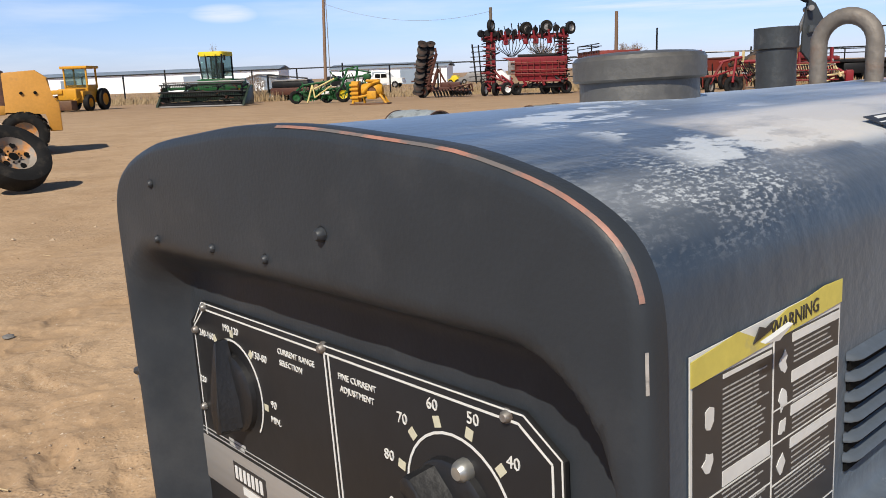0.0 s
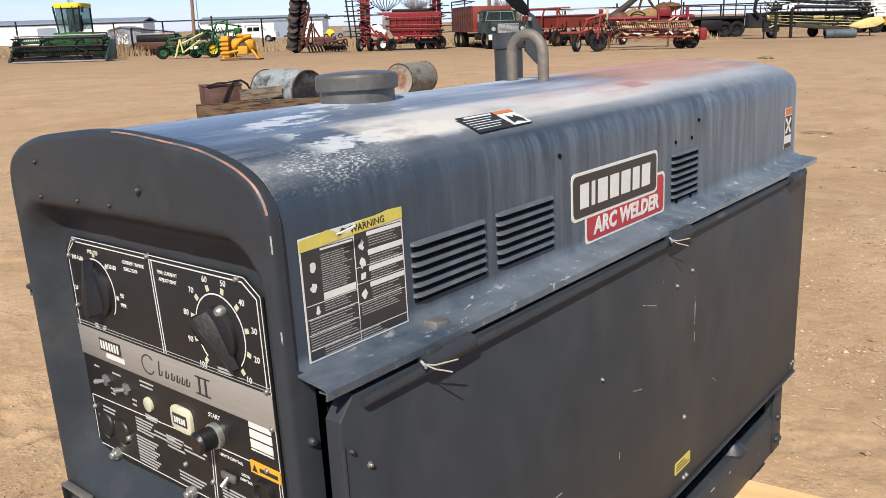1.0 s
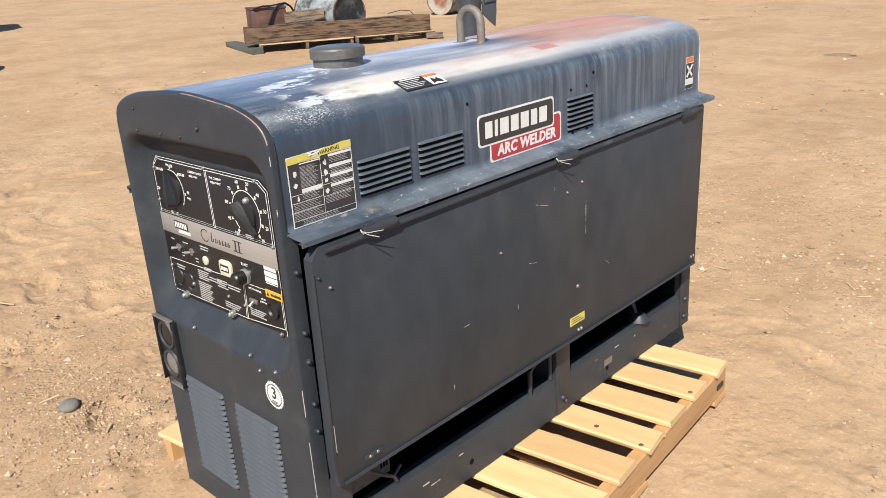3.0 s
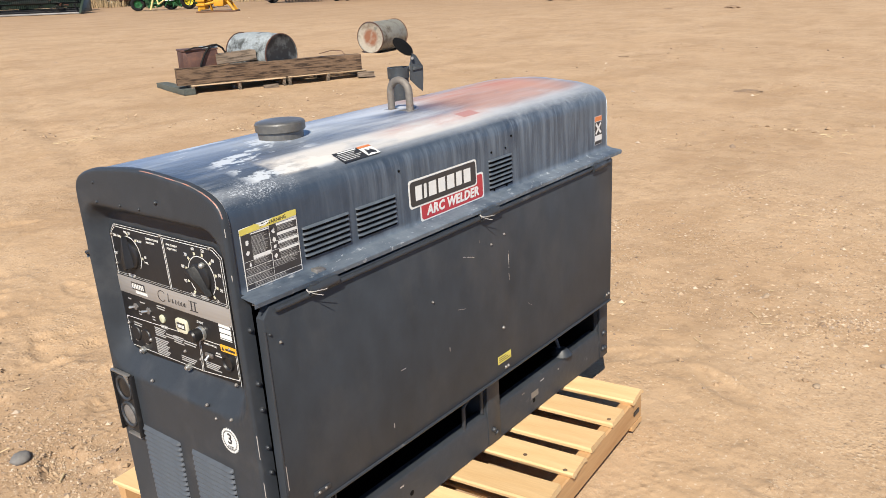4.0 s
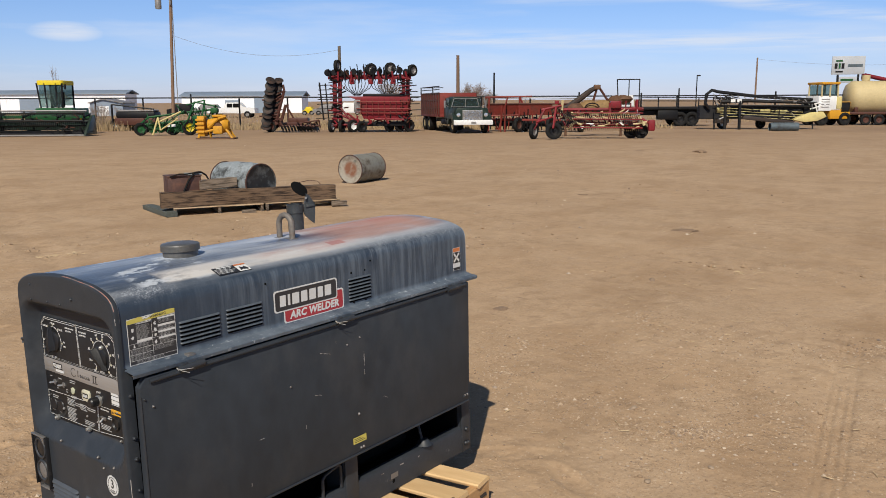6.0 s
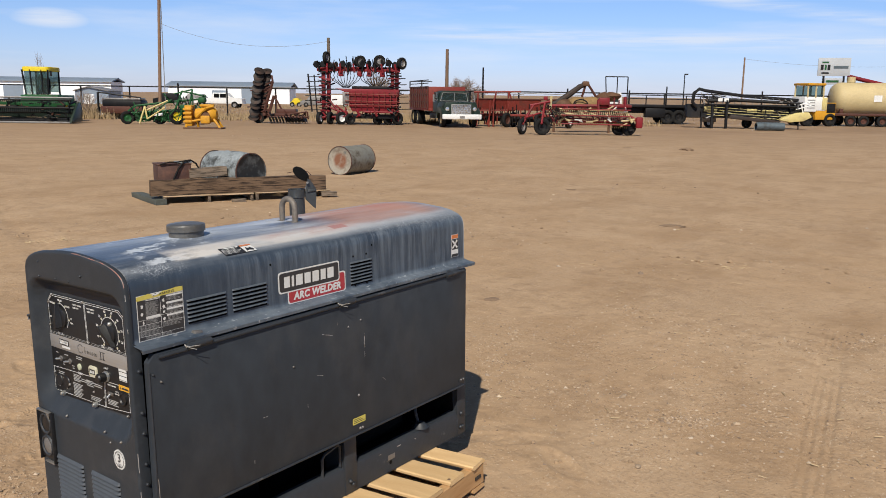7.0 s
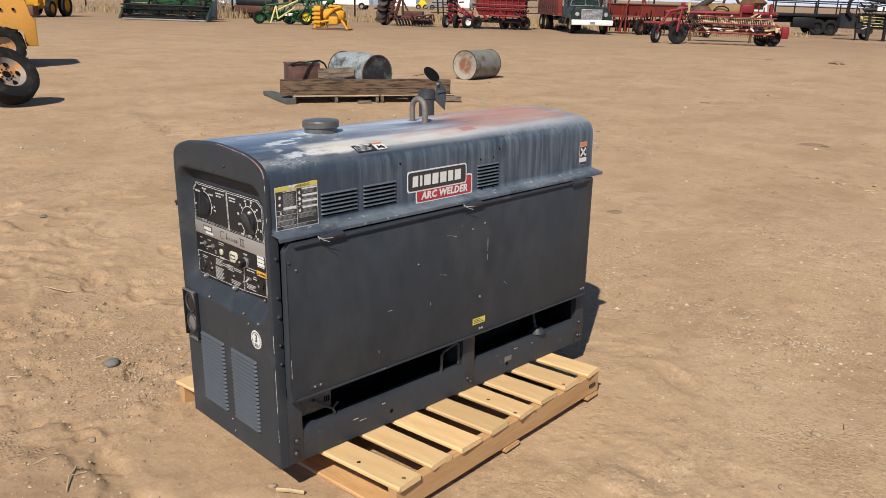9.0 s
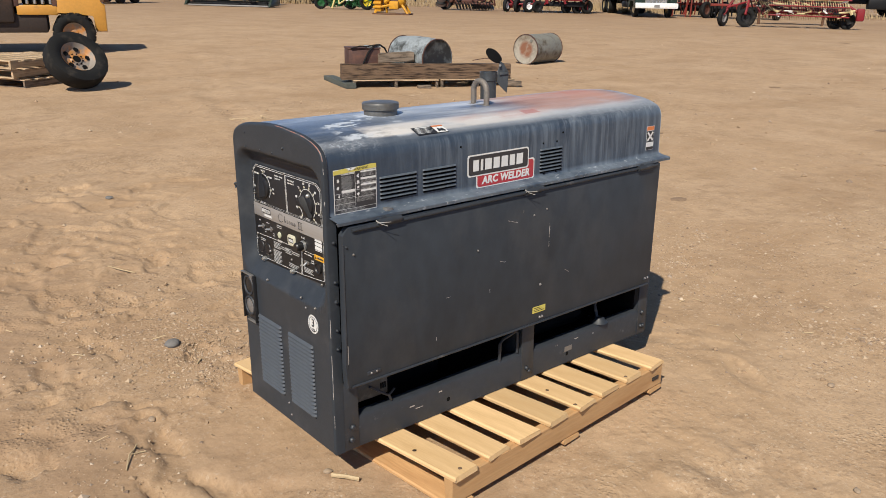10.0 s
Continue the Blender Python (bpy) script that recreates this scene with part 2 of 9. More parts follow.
deep = times(along("X", (0.5, 0.0), (0.95, 0.0), (1.1, 1.0), (1.40, 0.8), (1.53, 0)), along("Y", (0.0, 0), (0.2, 0), (0.3, 1), (0.42, 1), (0.5, 0), (0.6, 0)), noise_mask(HOOD_PAINT, 5, 0.48, 0.62, (0.6, 2.4, 1)))
overlay(HOOD_PAINT, times(deep, 0.75), (0.40, 0.15, 0.12), 0.85)
scuff = times(along("Z", (0.9, 0), (1.040, 0), (1.052, 0.3), (1.068, 1), (1.078, 0.8), (1.088, 0), (1.2, 0)), along("X", (0.0, 0.2), (0.07, 0.9), (0.15, 0.9), (0.22, 0.05), (0.9, 0.05), (1.1, 0.5), (1.6, 0.5)),
              noise_mask(HOOD_PAINT, 430, 0.50, 0.60, (0.45, 1, 1), detail=5), noise_mask(HOOD_PAINT, 34, 0.36, 0.56, (0.8, 1, 1)))
overlay(HOOD_PAINT, scuff, (0.52, 0.55, 0.58), 0.7)
fringe = times(along("Z", (0.9, 0), (1.020, 0), (1.050, 0.8), (1.074, 1), (1.085, 0), (1.2, 0)), along("X", (0.0, 0.0), (0.25, 0.1), (0.9, 0.3), (1.15, 0.8), (1.6, 0.9)), noise_mask(HOOD_PAINT, 30, 0.46, 0.62, (1.6, 1, 0.7), detail=8), noise_mask(HOOD_PAINT, 6, 0.35, 0.60, (1.2, 1, 1)))
overlay(HOOD_PAINT, times(fringe, 0.55), (0.36, 0.40, 0.44), 0.6)
streak = times(along("Z", (0.86, 0.7), (1.0, 1), (1.05, 1), (1.06, 0), (1.2, 0)), along("X", (0.0, 0.1), (0.28, 0.3), (0.46, 0.8), (1.0, 1), (1.6, 1)),
               noise_mask(HOOD_PAINT, 9, 0.44, 0.68, (5, 1, 0.35)))
overlay(HOOD_PAINT, times(streak, 0.52), (0.22, 0.26, 0.30), 0.55)
film = times(along("Z", (0.86, 0.9), (0.95, 0.7), (1.05, 0.7), (1.09, 0), (1.2, 0)), along("X", (0.0, 0.25), (0.22, 0.4), (0.42, 1), (1.6, 1)), noise_mask(HOOD_PAINT, 5, 0.34, 0.66, (1.3, 1, 0.8), offset=(1, 7, 2)))
overlay(HOOD_PAINT, times(film, 0.60), (0.115, 0.145, 0.180), 0.5)
lip_wear = times(along("Z", (0.85, 1), (0.882, 1), (0.893, 0), (1.2, 0)), noise_mask(HOOD_PAINT, 12, 0.35, 0.6, (0.5, 1, 1)))
overlay(HOOD_PAINT, times(lip_wear, 0.32), (0.24, 0.27, 0.30), 0.55)
lip_chips = times(along("Z", (0.85, 1), (0.8745, 1), (0.880, 0), (1.2, 0)), noise_mask(HOOD_PAINT, 70, 0.58, 0.64, (0.6, 1, 1)), noise_mask(HOOD_PAINT, 8, 0.42, 0.58))
overlay(HOOD_PAINT, times(lip_chips, 0.8), (0.46, 0.48, 0.50), 0.6)
# hood paint made paler: light caught by the tilted slats is put into the colour
LIT_LOUVER_PAINT = material("lit_louver_paint", (0.072, 0.086, 0.102), 0.42, gloss=0.7, spread=0.2, scale=8, bump=0.05, bump_scale=150,
                        stain=(0.15, 0.17, 0.20), stain_at=(0.5, 0.8), stain_scale=12)

BASE_PAINT = material("base_paint", (0.025, 0.029, 0.035), 0.5, spread=0.2, scale=6, bump=0.12, bump_scale=40,
                      stain=(0.12, 0.12, 0.12), stain_at=(0.62, 0.74), stain_scale=14)
BLACK_PAINT = material("black_panel", (0.009, 0.009, 0.010), 0.5, spread=0.2, scale=10, bump=0.03,
                       stain=(0.05, 0.05, 0.05), stain_at=(0.66, 0.8), stain_scale=22)
# near-black for dark parts; in openings and holes the shade is put into this colour
DARK = material("black_and_shade", (0.006, 0.006, 0.006), 0.9, spread=0.2, gloss=0.1)
BLACK_PLASTIC = material("black_plastic", (0.010, 0.010, 0.011), 0.45, spread=0.15, scale=20, bump=0.08, bump_scale=200,
                         stain=(0.06, 0.055, 0.05), stain_at=(0.6, 0.85), stain_scale=30)
WORN_STEEL = material("worn_steel", (0.24, 0.23, 0.22), 0.5, 0.6, spread=0.25, scale=20, bump=0.1, bump_scale=120,
                      stain=(0.14, 0.09, 0.06), stain_at=(0.55, 0.72), stain_scale=30)
BRIGHT_STEEL = material("bright_steel", (0.46, 0.46, 0.44), 0.38, 0.8, spread=0.1, scale=20)
BARE_EDGE = material("bare_edge", (0.42, 0.40, 0.38), 0.5, 0.3, spread=0.25, scale=30,
                     stain=(0.05, 0.05, 0.05), stain_at=(0.5, 0.62), stain_scale=40)
RED_EDGE = material("primer_edge", (0.32, 0.155, 0.115), 0.6, spread=0.25, scale=30,
                    stain=(0.13, 0.115, 0.11), stain_at=(0.46, 0.56), stain_scale=22)
CAP_PAINT = material("cap_paint", (0.075, 0.072, 0.066), 0.42, gloss=0.8, spread=0.2, scale=18, bump=0.08, bump_scale=150,
                     stain=(0.17, 0.16, 0.14), stain_at=(0.5, 0.8), stain_scale=20)
RUSTY_STEEL = material("rusty_steel", (0.17, 0.15, 0.13), 0.6, 0.3, spread=0.25, scale=20, bump=0.2, bump_scale=90,
                       stain=(0.20, 0.12, 0.08), stain_at=(0.54, 0.80), stain_scale=28)
PIPE_PAINT = material("stack_paint", (0.05, 0.056, 0.06), 0.5, 0.3, spread=0.2, scale=20, bump=0.1, bump_scale=90,
                      stain=(0.16, 0.16, 0.15), stain_at=(0.55, 0.8), stain_scale=20)
SILVER_BAND = material("silver_band", (0.34, 0.32, 0.30), 0.45, 0.35, spread=0.10, scale=8, stretch=(1, 0.2, 4),
                       stain=(0.20, 0.19, 0.18), stain_at=(0.6, 0.8), stain_scale=18)
WHITE_PRINT = material("white_print", (0.62, 0.62, 0.60), 0.5, spread=0.08, scale=30)
GREY_PRINT = material("grey_print", (0.36, 0.36, 0.35), 0.55, spread=0.1, scale=30)
DARK_PRINT = material("dark_print", (0.022, 0.022, 0.024), 0.45, spread=0.15, scale=20)
DECAL_BLACK = material("decal_black", (0.030, 0.030, 0.033), 0.4, spread=0.12, scale=20)
YELLOW_PRINT = material("yellow_print", (0.55, 0.47, 0.10), 0.5, spread=0.12, scale=30, stain=(0.30, 0.28, 0.20), stain_at=(0.58, 0.75), stain_scale=40)
AMBER_PRINT = material("amber_print", (0.70, 0.36, 0.03), 0.5, spread=0.1, scale=30)
DECAL_RED = material("decal_red", (0.38, 0.035, 0.045), 0.45, spread=0.12, scale=25)
ORANGE_PRINT = material("orange_print", (0.55, 0.17, 0.05), 0.5, spread=0.1, scale=30)
CREAM = material("cream_plastic", (0.52, 0.50, 0.38), 0.45, spread=0.1, scale=30)
BULB = material("bulb_glass", (0.45, 0.47, 0.34), 0.15, spread=0.05)
TIE_WHITE = material("zip_tie", (0.34, 0.33, 0.31), 0.4, spread=0.08)


# ---- mesh helpers ----
def box(bm, x0, x1, y0, y1, z0, z1, bevel=0.0, m=None, seg=2):
    """A box between two corners; bevel rounds all edges."""
    t = bmesh.new() if bevel else bm
    vs = [t.verts.new((x, y, z)) for x in (x0, x1) for y in (y0, y1) for z in (z0, z1)]
    for q in ((0, 1, 3, 2), (4, 6, 7, 5), (0, 4, 5, 1), (2, 3, 7, 6), (0, 2, 6, 4), (1, 5, 7, 3)):
        t.faces.new([vs[i] for i in q])
    if bevel:
        bmesh.ops.bevel(t, geom=t.edges[:], offset=bevel, segments=seg, profile=0.5, affect="EDGES", clamp_overlap=True)
        merge(bm, t, m)
    elif m is not None:
        bmesh.ops.transform(bm, matrix=m, verts=vs)
    return bm


def merge(bm, other, m=None):
    """Adds another bmesh to bm and frees it."""
    if m is not None:
        bmesh.ops.transform(other, matrix=m, verts=other.verts[:])
    made = {v: bm.verts.new(v.co) for v in other.verts}
    for fc in other.faces:
        bm.faces.new([made[v] for v in fc.verts])
    other.free()
    return bm


def rod(bm, a, b, r, r2=None, seg=10, caps=True):
    """A cylinder or cone from a to b."""
    a, b = Vector(a), Vector(b)
    r2 = r if r2 is None else r2
    q = (b - a).to_track_quat("Z", "Y")
    rings = []
    for p, rad in ((a, r), (b, r2)):
        rings.append([bm.verts.new(p + q @ Vector((rad * math.cos(2 * math.pi * i / seg), rad * math.sin(2 * math.pi * i / seg), 0))) for i in range(seg)])
    for i in range(seg):
        j = (i + 1) % seg
        bm.faces.new((rings[0][i], rings[0][j], rings[1][j], rings[1][i]))
    if caps:
        bm.faces.new(rings[0][::-1]), bm.faces.new(rings[1])
    return bm


def tube(bm, points, r, seg=8):
    """A round bar bent along points."""
    pts = [Vector(p) for p in points]
    rings, up = [], None
    for i, p in enumerate(pts):
        d = (pts[min(i + 1, len(pts) - 1)] - pts[max(i - 1, 0)]).normalized()
        if up is None:
            up = d.orthogonal().normalized()
        up = (up - d * up.dot(d)).normalized()
        side = d.cross(up)
        rad = r[i] if isinstance(r, (list, tuple)) else r
        rings.append([bm.verts.new(p + rad * (math.cos(2 * math.pi * k / seg) * up + math.sin(2 * math.pi * k / seg) * side)) for k in range(seg)])
    for a, b in zip(rings, rings[1:]):
        for k in range(seg):
            j = (k + 1) % seg
            bm.faces.new((a[k], a[j], b[j], b[k]))
    bm.faces.new(rings[0][::-1]), bm.faces.new(rings[-1])
    return bm


def lathe(bm, profile, seg=32, m=None):
    """A turned shape round z from (radius, z) pairs; radius 0 closes an end."""
    rings, made = [], []
    for r, z in profile:
        if r <= 1e-6:
            v = [bm.verts.new((0, 0, z))]
        else:
            v = [bm.verts.new((r * math.cos(2 * math.pi * i / seg), r * math.sin(2 * math.pi * i / seg), z)) for i in range(seg)]
        rings.append(v)
        made += v
    for a, b in zip(rings, rings[1:]):
        for i in range(seg):
            j = (i + 1) % seg
            if len(a) == 1 and len(b) > 1:
                bm.faces.new((a[0], b[j], b[i]))
            elif len(b) == 1 and len(a) > 1:
                bm.faces.new((a[i], a[j], b[0]))
            elif len(a) > 1:
                bm.faces.new((a[i], a[j], b[j], b[i]))
    if m is not None:
        bmesh.ops.transform(bm, matrix=m, verts=made)
    return bm


def prism(bm, outline, depth, m=None, bevel=0.0):
    """An outline in x and y, raised from z=0 to depth."""
    t = bmesh.new()
    low = [t.verts.new((x, y, 0)) for x, y in outline]
    top = [t.verts.new((x, y, depth)) for x, y in outline]
    t.faces.new(low[::-1])
    face = t.faces.new(top)
    n = len(low)
    for i in range(n):
        t.faces.new((low[i], low[(i + 1) % n], top[(i + 1) % n], top[i]))
    if bevel:
        bmesh.ops.bevel(t, geom=list(face.edges), offset=bevel, segments=2, profile=0.5, affect="EDGES", clamp_overlap=True)
    return merge(bm, t, m)


def rounded(w, h, r, seg=5):
    """The outline of a rectangle round the origin with rounded corners."""
    pts = []
    for cx, cy, a0 in ((w / 2 - r, h / 2 - r, 0), (-w / 2 + r, h / 2 - r, 90), (-w / 2 + r, -h / 2 + r, 180), (w / 2 - r, -h / 2 + r, 270)):
        for i in range(seg + 1):
            a = radians(a0 + 90 * i / seg)
            pts.append((cx + r * math.cos(a), cy + r * math.sin(a)))
    return pts


def mesh_of(name, bm, mat, sharp=35):
    bmesh.ops.recalc_face_normals(bm, faces=bm.faces[:])
    me = bpy.data.meshes.new(name)
    bm.to_mesh(me)
    bm.free()
    me.polygons.foreach_set("use_smooth", [True] * len(me.polygons))
    me.set_sharp_from_angle(angle=radians(sharp))
    me.materials.append(mat)
    return me


def part(name, bm, mat, parent, label="", m=None, sharp=35):
    """One mesh object under a thing or a part."""
    ob = new(name, mesh_of(name, bm, mat, sharp))
    ob.parent = parent
    if m is not None:
        ob.matrix_local = m
    return tagged(ob, label) if label else ob


def thing(name, m, label, category, group="", kind=""):
    ob = new(name)
    ob.empty_display_size = 0.1
    ob.matrix_world = m
    return tagged(ob, label, category, group, kind)


def single(name, bm, mat, m, label, category="", group="", kind="", sharp=35):
    ob = new(name, mesh_of(name, bm, mat, sharp))
    ob.matrix_world = m
    return tagged(ob, label, category, group, kind)


def words(text, size, m, mat, parent, name="lettering", depth=0.0004, align="CENTER", spacing=1.0, shear=0.0, bold=0.0, label=""):
    """Raised lettering in the plane of m (x along the line, z out), as one mesh part."""
    cu = bpy.data.curves.new(name, "FONT")
    cu.body, cu.size, cu.align_x, cu.align_y, cu.extrude = text, size, align, "CENTER", depth
    cu.space_character, cu.shear, cu.offset, cu.resolution_u = spacing, shear, bold, 2
    tmp = bpy.data.objects.new("tmp", cu)
    scene.collection.objects.link(tmp)
    bpy.context.view_layer.update()
    me = bpy.data.meshes.new_from_object(tmp.evaluated_get(bpy.context.evaluated_depsgraph_get()))
    bpy.data.objects.remove(tmp)
    bpy.data.curves.remove(cu)
    me.materials.clear()
    me.materials.append(mat)
    ob = new(name, me)
    ob.parent, ob.matrix_local = parent, m
    return tagged(ob, label) if label else ob


def frame_of(origin, x_axis, y_axis):
    """A matrix with the given origin, x and y axes."""
    x, y = Vector(x_axis).normalized(), Vector(y_axis).normalized()
    z = x.cross(y)
    r = Matrix((x, y, z)).transposed().to_4x4()
    r.translation = origin
    return r


# ---- ground ----
TABLES = {}


def smooth_noise(x, y, scale, seed):
    """Value noise over arrays, about -1 to 1."""
    if seed not in TABLES:
        TABLES[seed] = np.random.RandomState(seed).rand(256, 256) * 2 - 1
    table = TABLES[seed]
    fx, fy = x / scale, y / scale
    ix, iy = np.floor(fx).astype(int), np.floor(fy).astype(int)
    tx, ty = fx - ix, fy - iy
    tx, ty = tx * tx * (3 - 2 * tx), ty * ty * (3 - 2 * ty)
    g = lambda i, j: table[i % 256, j % 256]
    return ((g(ix, iy) * (1 - tx) + g(ix + 1, iy) * tx) * (1 - ty) + (g(ix, iy + 1) * (1 - tx) + g(ix + 1, iy + 1) * tx) * ty)


def spread_axis(lo, hi, step, far, grow):
    mid = list(np.arange(lo, hi, step))
    up, s = [], step
    x = mid[-1]
    while x < far:
        s *= grow
        x += s
        up.append(x)
    down, s = [], step
    x = mid[0]
    while x > -far:
        s *= grow
        x -= s
        down.append(x)
    return np.array(down[::-1] + mid + up)


PRINTS = np.random.RandomState(12)
PRINT_X, PRINT_Y, PRINT_TURN = PRINTS.uniform(-2.2, 2.0, 150), PRINTS.uniform(-0.4, 4.2, 150), PRINTS.uniform(0, 6.28, 150)
PRINT_DEEP = PRINTS.uniform(0.003, 0.011, 150)


def step_noise(x, y, scale, seed, at, soft):
    """Noise cut into a low scarp, like the edge of a scuff."""
    q = smooth_noise(x, y, scale, seed) + 0.45 * smooth_noise(x, y, scale * 0.45, seed + 1) + 0.2 * smooth_noise(x, y, scale * 0.2, seed + 2)
    t = np.clip((q - at) / soft, 0, 1)
    return t * t * (3 - 2 * t)


def ground_height(x, y):
    x, y = np.asarray(x, float), np.asarray(y, float)
    if x.ndim == 0:
        return float(ground_height(x[None], y[None])[0])
    d = np.hypot(x - 1.0, y - 1.0)
    near = np.clip(1.0 - (d - 25.0) / 40.0, 0.0, 1.0)
    outside = np.maximum(np.maximum(-2.2 - x, x - 4.4), np.maximum(-1.8 - y, y - 4.4))
    cell = 0.018 + 0.045 * np.maximum(outside, 0.0)
    fade = lambda size: np.clip((size / cell - 2.0) / 1.5, 0.0, 1.0)
    wx = x + 0.22 * smooth_noise(x, y, 0.7, 31)
    wy = y + 0.22 * smooth_noise(x, y, 0.7, 32)
    h = 0.007 * smooth_noise(x, y, 1.3, 1) + 0.004 * fade(0.45) * smooth_noise(x, y, 0.45, 2) + 0.0028 * fade(0.16) * smooth_noise(wx, wy, 0.16, 3)
    rough = np.clip(smooth_noise(x, y, 2.6, 4) * 1.2 + 0.60, 0.25, 1.4)
    h = h * rough + 0.0035 * fade(0.085) * rough * smooth_noise(wx, wy, 0.085, 6)
    churned = np.clip((1.9 - x) / 1.2, 0.12, 1.0)
    h = h + rough * fade(0.12) * churned * (1.0 + 0.7 * np.clip(1.2 - x, 0, 1)) * (0.009 * step_noise(wx, wy, 0.38, 41, 0.25, 0.07) - 0.009 * step_noise(wx, wy, 0.20, 45, 0.35, 0.07))
    # crumbs of broken dirt
    crumb = np.clip(smooth_noise(x, y, 0.042, 51) - 0.55, 0, 1) * np.clip(smooth_noise(x, y, 0.9, 52) + 0.4, 0, 1)
    h = h + 0.028 * crumb * churned * fade(0.05)
    # boot prints
    for px, py, turn, deep in zip(PRINT_X, PRINT_Y, PRINT_TURN, PRINT_DEEP):
        by = np.nonzero(np.maximum(np.abs(x - px), np.abs(y - py)) < 0.27)
        ux = ((x[by] - px) * math.cos(turn) + (y[by] - py) * math.sin(turn)) / 0.15
        uy = (-(x[by] - px) * math.sin(turn) + (y[by] - py) * math.cos(turn)) / 0.055
        q = np.sqrt(ux * ux + uy * uy)
        h[by] += 0.6 * deep * np.exp(-((q - 1.25) / 0.16) ** 2) - deep * np.clip((1.15 - q) / 0.3, 0, 1)
    # shallow wheel ruts with tread marks
    for a, b, c, width in ((0.42, -0.91, -2.6, 0.13), (0.42, -0.91, -1.1, 0.13), (0.80, -0.60, 6.0, 0.16), (0.80, -0.60, 7.7, 0.16), (0.93, -0.36, 0.2, 0.12), (0.30, -0.95, -5.2, 0.2), (0.36, -0.93, -7.1, 0.2), (0.25, -0.97, -9.0, 0.22)):
        q = a * x + b * y - c + 0.15 * smooth_noise(x, y, 3.0, 9)
        s = -b * x + a * y
        inside = np.exp(-(q / width) ** 4)
        worn = np.clip(0.5 + smooth_noise(x, y, 1.1, 61), 0, 1)
        h = h - 0.012 * np.exp(-(q / width) ** 2) + 0.007 * np.exp(-((np.abs(q) - 2 * width) / width) ** 2)
        h = h + 0.008 * fade(0.16) * inside * worn * np.clip(np.sin((s + 0.5 * np.abs(q)) * 2 * np.pi / 0.16) * 1.5, -1, 1)
    # a ribbed tyre track
    q = 0.173 * x - 0.985 * y - 1.61 + 0.012 * smooth_noise(x, y, 1.5, 71)
    track = np.exp(-(q / 0.085) ** 6) * np.clip((x - 1.5) / 0.5, 0, 1) * np.clip((5.2 - x) / 0.8, 0, 1)
    faint = np.clip(0.75 + 0.9 * smooth_noise(x, y, 0.35, 72), 0.15, 1)
    h = h * (1 - 0.7 * track) + track * (0.0032 * faint * np.cos(q * 2 * np.pi / 0.042) - 0.006)
    h = h * near
    under = np.clip((np.maximum(np.abs(x - 0.75) - 0.72, np.abs(y - 0.15) - 0.5)) / 0.25, 0.08, 1.0)
    h = np.clip(h, -0.05, 0.05) * under
    hills = np.clip((d - 500.0) / 900.0, 0, 1) * (4.0 + 5.0 * smooth_noise(x, y, 600.0, 7))
    return h + hills


def build_ground():
    xs, ys = spread_axis(-2.2, 4.4, 0.018, 3000, 1.045), spread_axis(-1.8, 4.4, 0.018, 3000, 1.045)
    between = (ys[1:] + ys[:-1]) / 2
    ys = np.sort(np.concatenate((ys, between[(between > -1.5) & (between < -0.65)])))
    gx, gy = np.meshgrid(xs, ys, indexing="ij")
    gz = ground_height(gx, gy)
    co = np.stack((gx, gy, gz), -1).reshape(-1, 3)
    nx, ny = len(xs), len(ys)
    i = (np.arange(nx - 1)[:, None] * ny + np.arange(ny - 1)[None, :]).reshape(-1)
    faces = np.stack((i, i + ny, i + ny + 1, i + 1), -1)
    me = bpy.data.meshes.new("ground")
    me.from_pydata(co.tolist(), [], faces.tolist())
    me.polygons.foreach_set("use_smooth", [True] * len(me.polygons))
    me.materials.append(DIRT)
    return tagged(new("ground", me), "tan dry dirt yard with wheel tracks and scattered gravel", "ground", kind="structure")


